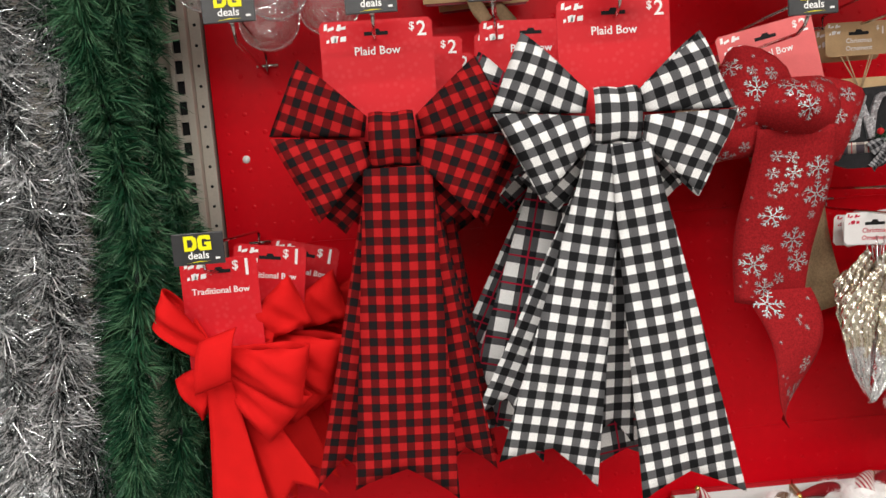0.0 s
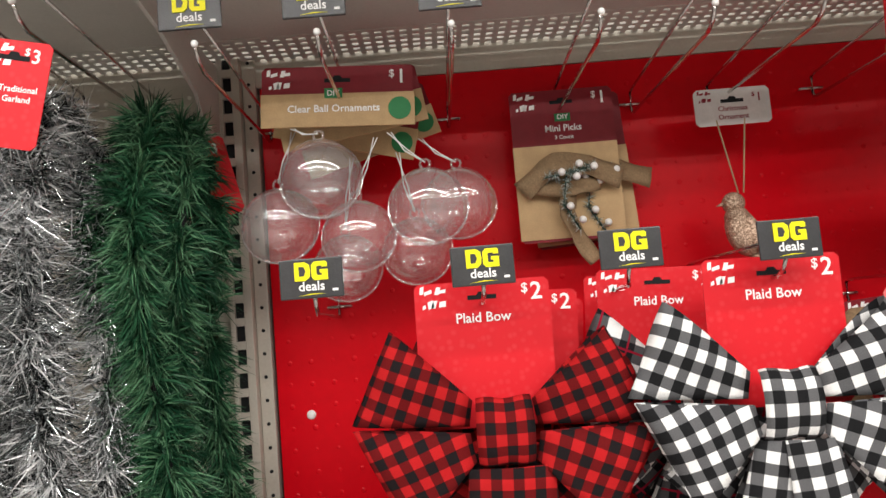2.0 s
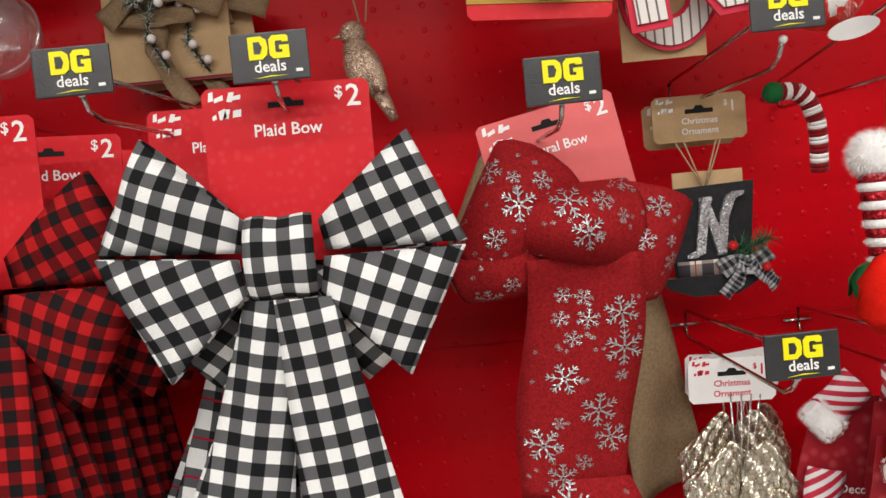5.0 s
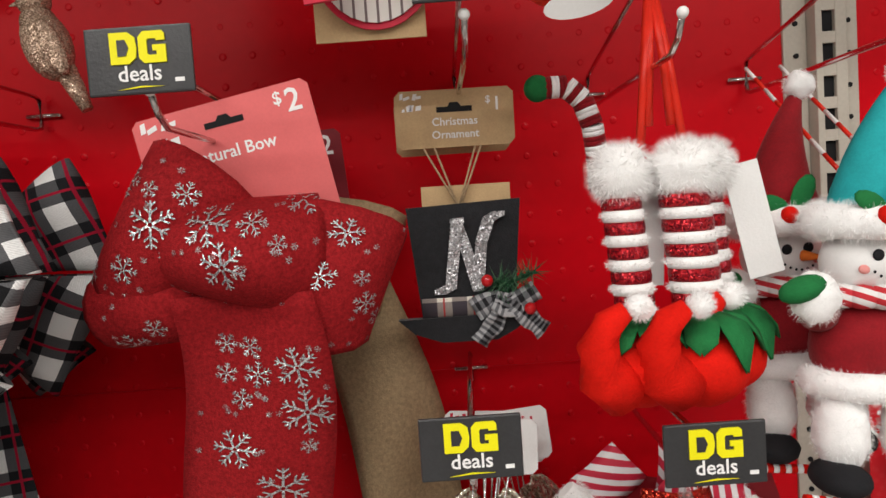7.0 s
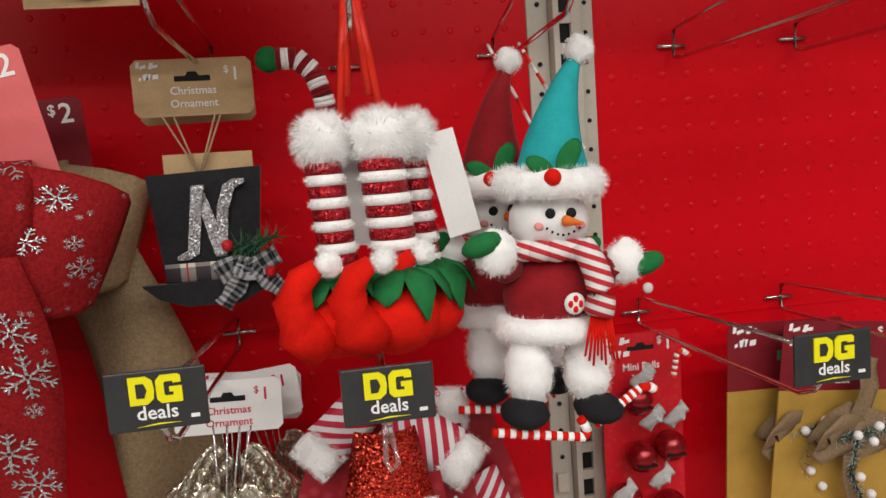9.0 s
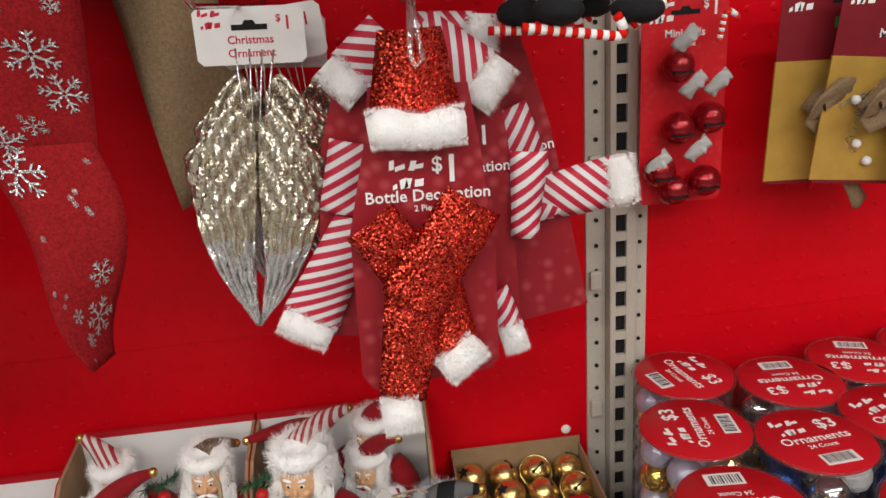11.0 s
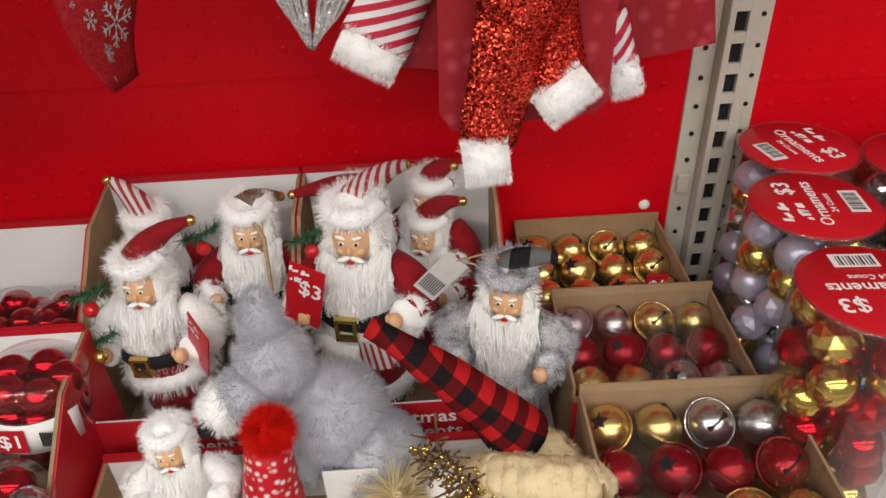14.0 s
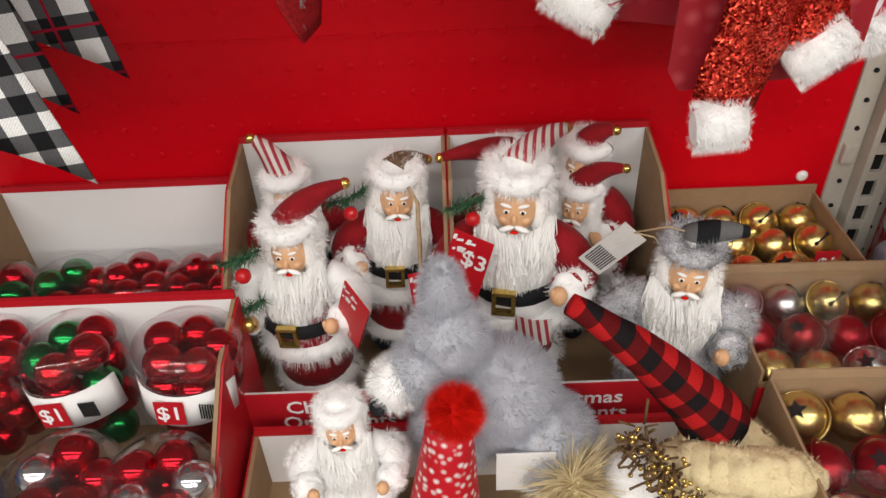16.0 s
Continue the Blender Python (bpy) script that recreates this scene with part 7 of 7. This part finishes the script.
santa(0.7, -0.163, FZ, 1.08, M_ICEFUR, M_TARTANW, "grey-coated plush figure with a black and white tartan hat", 7, -14, 2, (0.034, 0.008, 0.012), belt=False, trim=M_ICEFUR, furry=True)
santa(0.463, -0.268, DECK + 0.004, 0.78, M_WFUR, M_WFUR, "white-coated bearded plush figure standing at the shelf front", 8, 4, -2, (0.0, 0.02, 0.0), belt=False, hood=True, tilt=-4, furry=True)
bm = bmesh.new()
tube(bm, [(0.507, -0.118, 0.73), (0.509, -0.112, 0.8), (0.51, -0.1, 0.868), (0.504, -0.099, 0.882)], 0.0018, 8)
tagged(part("wooden_staff", bm, M_TWINE, None), "thin pale wooden staff beside a plush figure", "staff")
# red tags and a paper barcode tag on the figures
for k, (tx, ty, tz, an, rz, pr) in enumerate(((0.552, -0.152, 0.872, 14, -22, "$3"), (0.515, -0.125, 0.82, -4, 8, "$3"), (0.466, -0.175, 0.84, 24, -50, ""))):
    t = thing("price_tag", tx, ty, tz, "red folded price tag hanging on a plush figure", "tag", "price tags", rz=rz, ry=an)
    c = part("tag_card", boxed(-0.0155, 0.0155, -0.0006, 0.0006, -0.06, 0.0, bevel=0.0003), M_LID, t)
    if pr:
        text(pr, 0.02, M_WHITEINK, c, 0.005, -0.0012, -0.022)
    scribble(c, -0.006, -0.0012, -0.01, 0.018, M_WHITEINK)
t = thing("barcode_tag", 0.668, -0.15, 0.87, "white paper barcode tag on a jute loop", "tag", ry=38, rz=-20)
c = part("tag_card", boxed(-0.0105, 0.0105, -0.0006, 0.0006, -0.05, 0.0, bevel=0.0003), M_GREYCARD, t)
for i in range(9):
    part("barcode_bar", boxed(-0.0085 + i * 0.0019, -0.0077 + i * 0.0019, -0.0013, -0.0007, -0.045, -0.028), M_BLACKINK, c)
bm = bmesh.new()
tube(bm, [(0.0, 0, -0.002), (0.012, 0.0, 0.02), (0.03, 0, 0.03), (0.045, 0.0, 0.015), (0.03, 0, 0.004), (0.012, 0, 0.006), (0.0, 0, -0.002)], 0.0008, 5)
part("jute_loop", bm, M_TWINE, t)
# little pine sprigs on the figures
for k, (px, py, pz) in enumerate(((0.378, -0.14, 0.855), (0.376, -0.15, 0.815), (0.452, -0.075, 0.862), (0.548, -0.105, 0.873))):
    t = thing("pine_sprig", px, py, pz, "small frosted pine sprig with a bead", "sprig", "pine sprigs")
    sprig(t, [(-0.016, -0.006, -0.004), (0.0, -0.01, 0.002), (0.016, -0.006, 0.008)], 260, 0.013, 70 + k, "needles", M_PINE2, 0.0006)
    bm = bmesh.new()
    ball(bm, (0.004, -0.018, -0.006), 0.006, seg=12, rings=8)
    part("bead", bm, M_GOLDTRIM if k == 1 else M_BERRY, t)


def plush(name, pieces, mats, label, seed, fur=0.0095, dens=1.9):
    """A soft toy from rounded furry masses: (centre, radii, material, hair count)."""
    rnd = random.Random(seed)
    bm = bmesh.new()
    for c, r, m, n in pieces:
        if n:
            fluff(bm, c, r, m, int(n * dens), fur, 0.15, rnd)
        else:
            ball(bm, c, r, m, 16, 10)
    uv_flat(bm)
    ob = part(name, bm, mats, None)
    return tagged(ob, label, "plush toy")


plush("plush_bear", [((0.565, -0.222, 0.785), (0.042, 0.038, 0.044), 0, 3000), ((0.598, -0.238, 0.75), (0.035, 0.034, 0.04), 0, 2600), ((0.528, -0.22, 0.878), (0.0135, 0.014, 0.026), 0, 900), ((0.531, -0.222, 0.842), (0.026, 0.025, 0.032), 0, 1300), ((0.511, -0.235, 0.825), (0.021, 0.02, 0.021), 0, 900),
                     ((0.494, -0.24, 0.818), (0.0165, 0.016, 0.0185), 1, 500), ((0.483, -0.251, 0.81), (0.007, 0.008, 0.007), 2, 0), ((0.533, -0.235, 0.765), (0.03, 0.026, 0.036), 0, 1300)],
      [M_GREYFUR, M_WFUR, M_COAL], "grey plush bear with a white muzzle lying across the boxes", 21, 0.0085)
rnd = random.Random(33)
bm = bmesh.new()
cone(bm, (0.522, -0.285, 0.715), (0.53, -0.275, 0.82), 0.028, 0.015, 0)
fluff(bm, (0.534, -0.278, 0.833), 0.0125, 1, 2200, 0.012, rnd=rnd)
ball(bm, (0.528, -0.295, 0.715), (0.034, 0.03, 0.028), 2, 16, 10)
for sx in (-0.036, 0.034):
    ball(bm, (0.525 + sx, -0.3, 0.722), (0.012, 0.008, 0.02), 2, 12, 8, (0, 30 * (1 if sx > 0 else -1), 0))
uv_flat(bm)
tagged(part("elf_doll", bm, [M_DOTHAT, M_REDFELT, M_CREAM], None), "small plush elf with a spotted red hat and pompom", "plush toy")
bm = bmesh.new()
fluff(bm, (0.612, -0.275, 0.752), 0.012, 0, 300, 0.012, rnd=rnd)
hairs(bm, (0.612, -0.275, 0.752), 0.012, 1100, 0.03, 0, 0.0, 0.0006, rnd)
tagged(part("cream_pompom", bm, [M_CREAM], None), "cream yarn pompom on a plush hat", "pompom")
bm = bmesh.new()
cone(bm, (0.702, -0.268, 0.8), (0.604, -0.25, 0.893), 0.0225, 0.0065, 0, (0.004, -0.006, 0.008), 14, 16)
for v in bm.verts:
    v.co.y += 0.003 * noise.noise(v.co * 50)
for k in range(12):
    a = k / 11
    fluff(bm, (0.672 + 0.085 * a, -0.29 - 0.02 * math.sin(a * 3), 0.79 - 0.02 * a + 0.025 * math.sin(a * 3)), (0.016, 0.016, 0.015), 1, 170, 0.005, rnd=rnd)
fluff(bm, (0.712, -0.275, 0.762), (0.036, 0.03, 0.04), 1, 1400, 0.006, rnd=rnd)
fluff(bm, (0.652, -0.275, 0.745), (0.02, 0.02, 0.03), 2, 500, 0.006, rnd=rnd)
for _ in range(130):
    k = rnd.random()
    a = Vector((0.638 + 0.04 * k + rnd.gauss(0, 0.007), -0.298 - 0.012 * k, 0.835 - 0.06 * k + rnd.gauss(0, 0.007)))
    tube(bm, [a, a + Vector((rnd.gauss(-0.003, 0.006), rnd.gauss(-0.004, 0.004), rnd.gauss(0.005, 0.007)))], 0.0009, 4, 3)
    if rnd.random() < 0.4:
        ball(bm, a + Vector((rnd.gauss(0, 0.004), -0.006, rnd.gauss(0.003, 0.004))), 0.0017, 4, 6, 5)
uv_flat(bm)
uvl, hat_axis = bm.loops.layers.uv.verify(), Vector((-0.098, 0.018, 0.093)).normalized()
hat_side = hat_axis.cross(Vector((0, -1, 0))).normalized()
for f in bm.faces:
    if f.material_index == 0:
        for l in f.loops:
            l[uvl].uv = (l.vert.co.dot(hat_axis), l.vert.co.dot(hat_side))
tagged(part("gnome_doll", bm, [M_PLAIDHAT, M_CREAM, M_WFUR, M_TWIG, M_GOLDTRIM], None), "cream plush gnome with a red and black check hat", "plush toy")
# frayed ends and the rest of the front row
part("lower_card", boxed(0.56, 0.6, -0.268, -0.2665, 0.735, 0.775, bevel=0.0004), M_WHITECARD, None)
tagged(bpy.data.objects["lower_card"], "plain white paper tag among the plush toys", "tag")
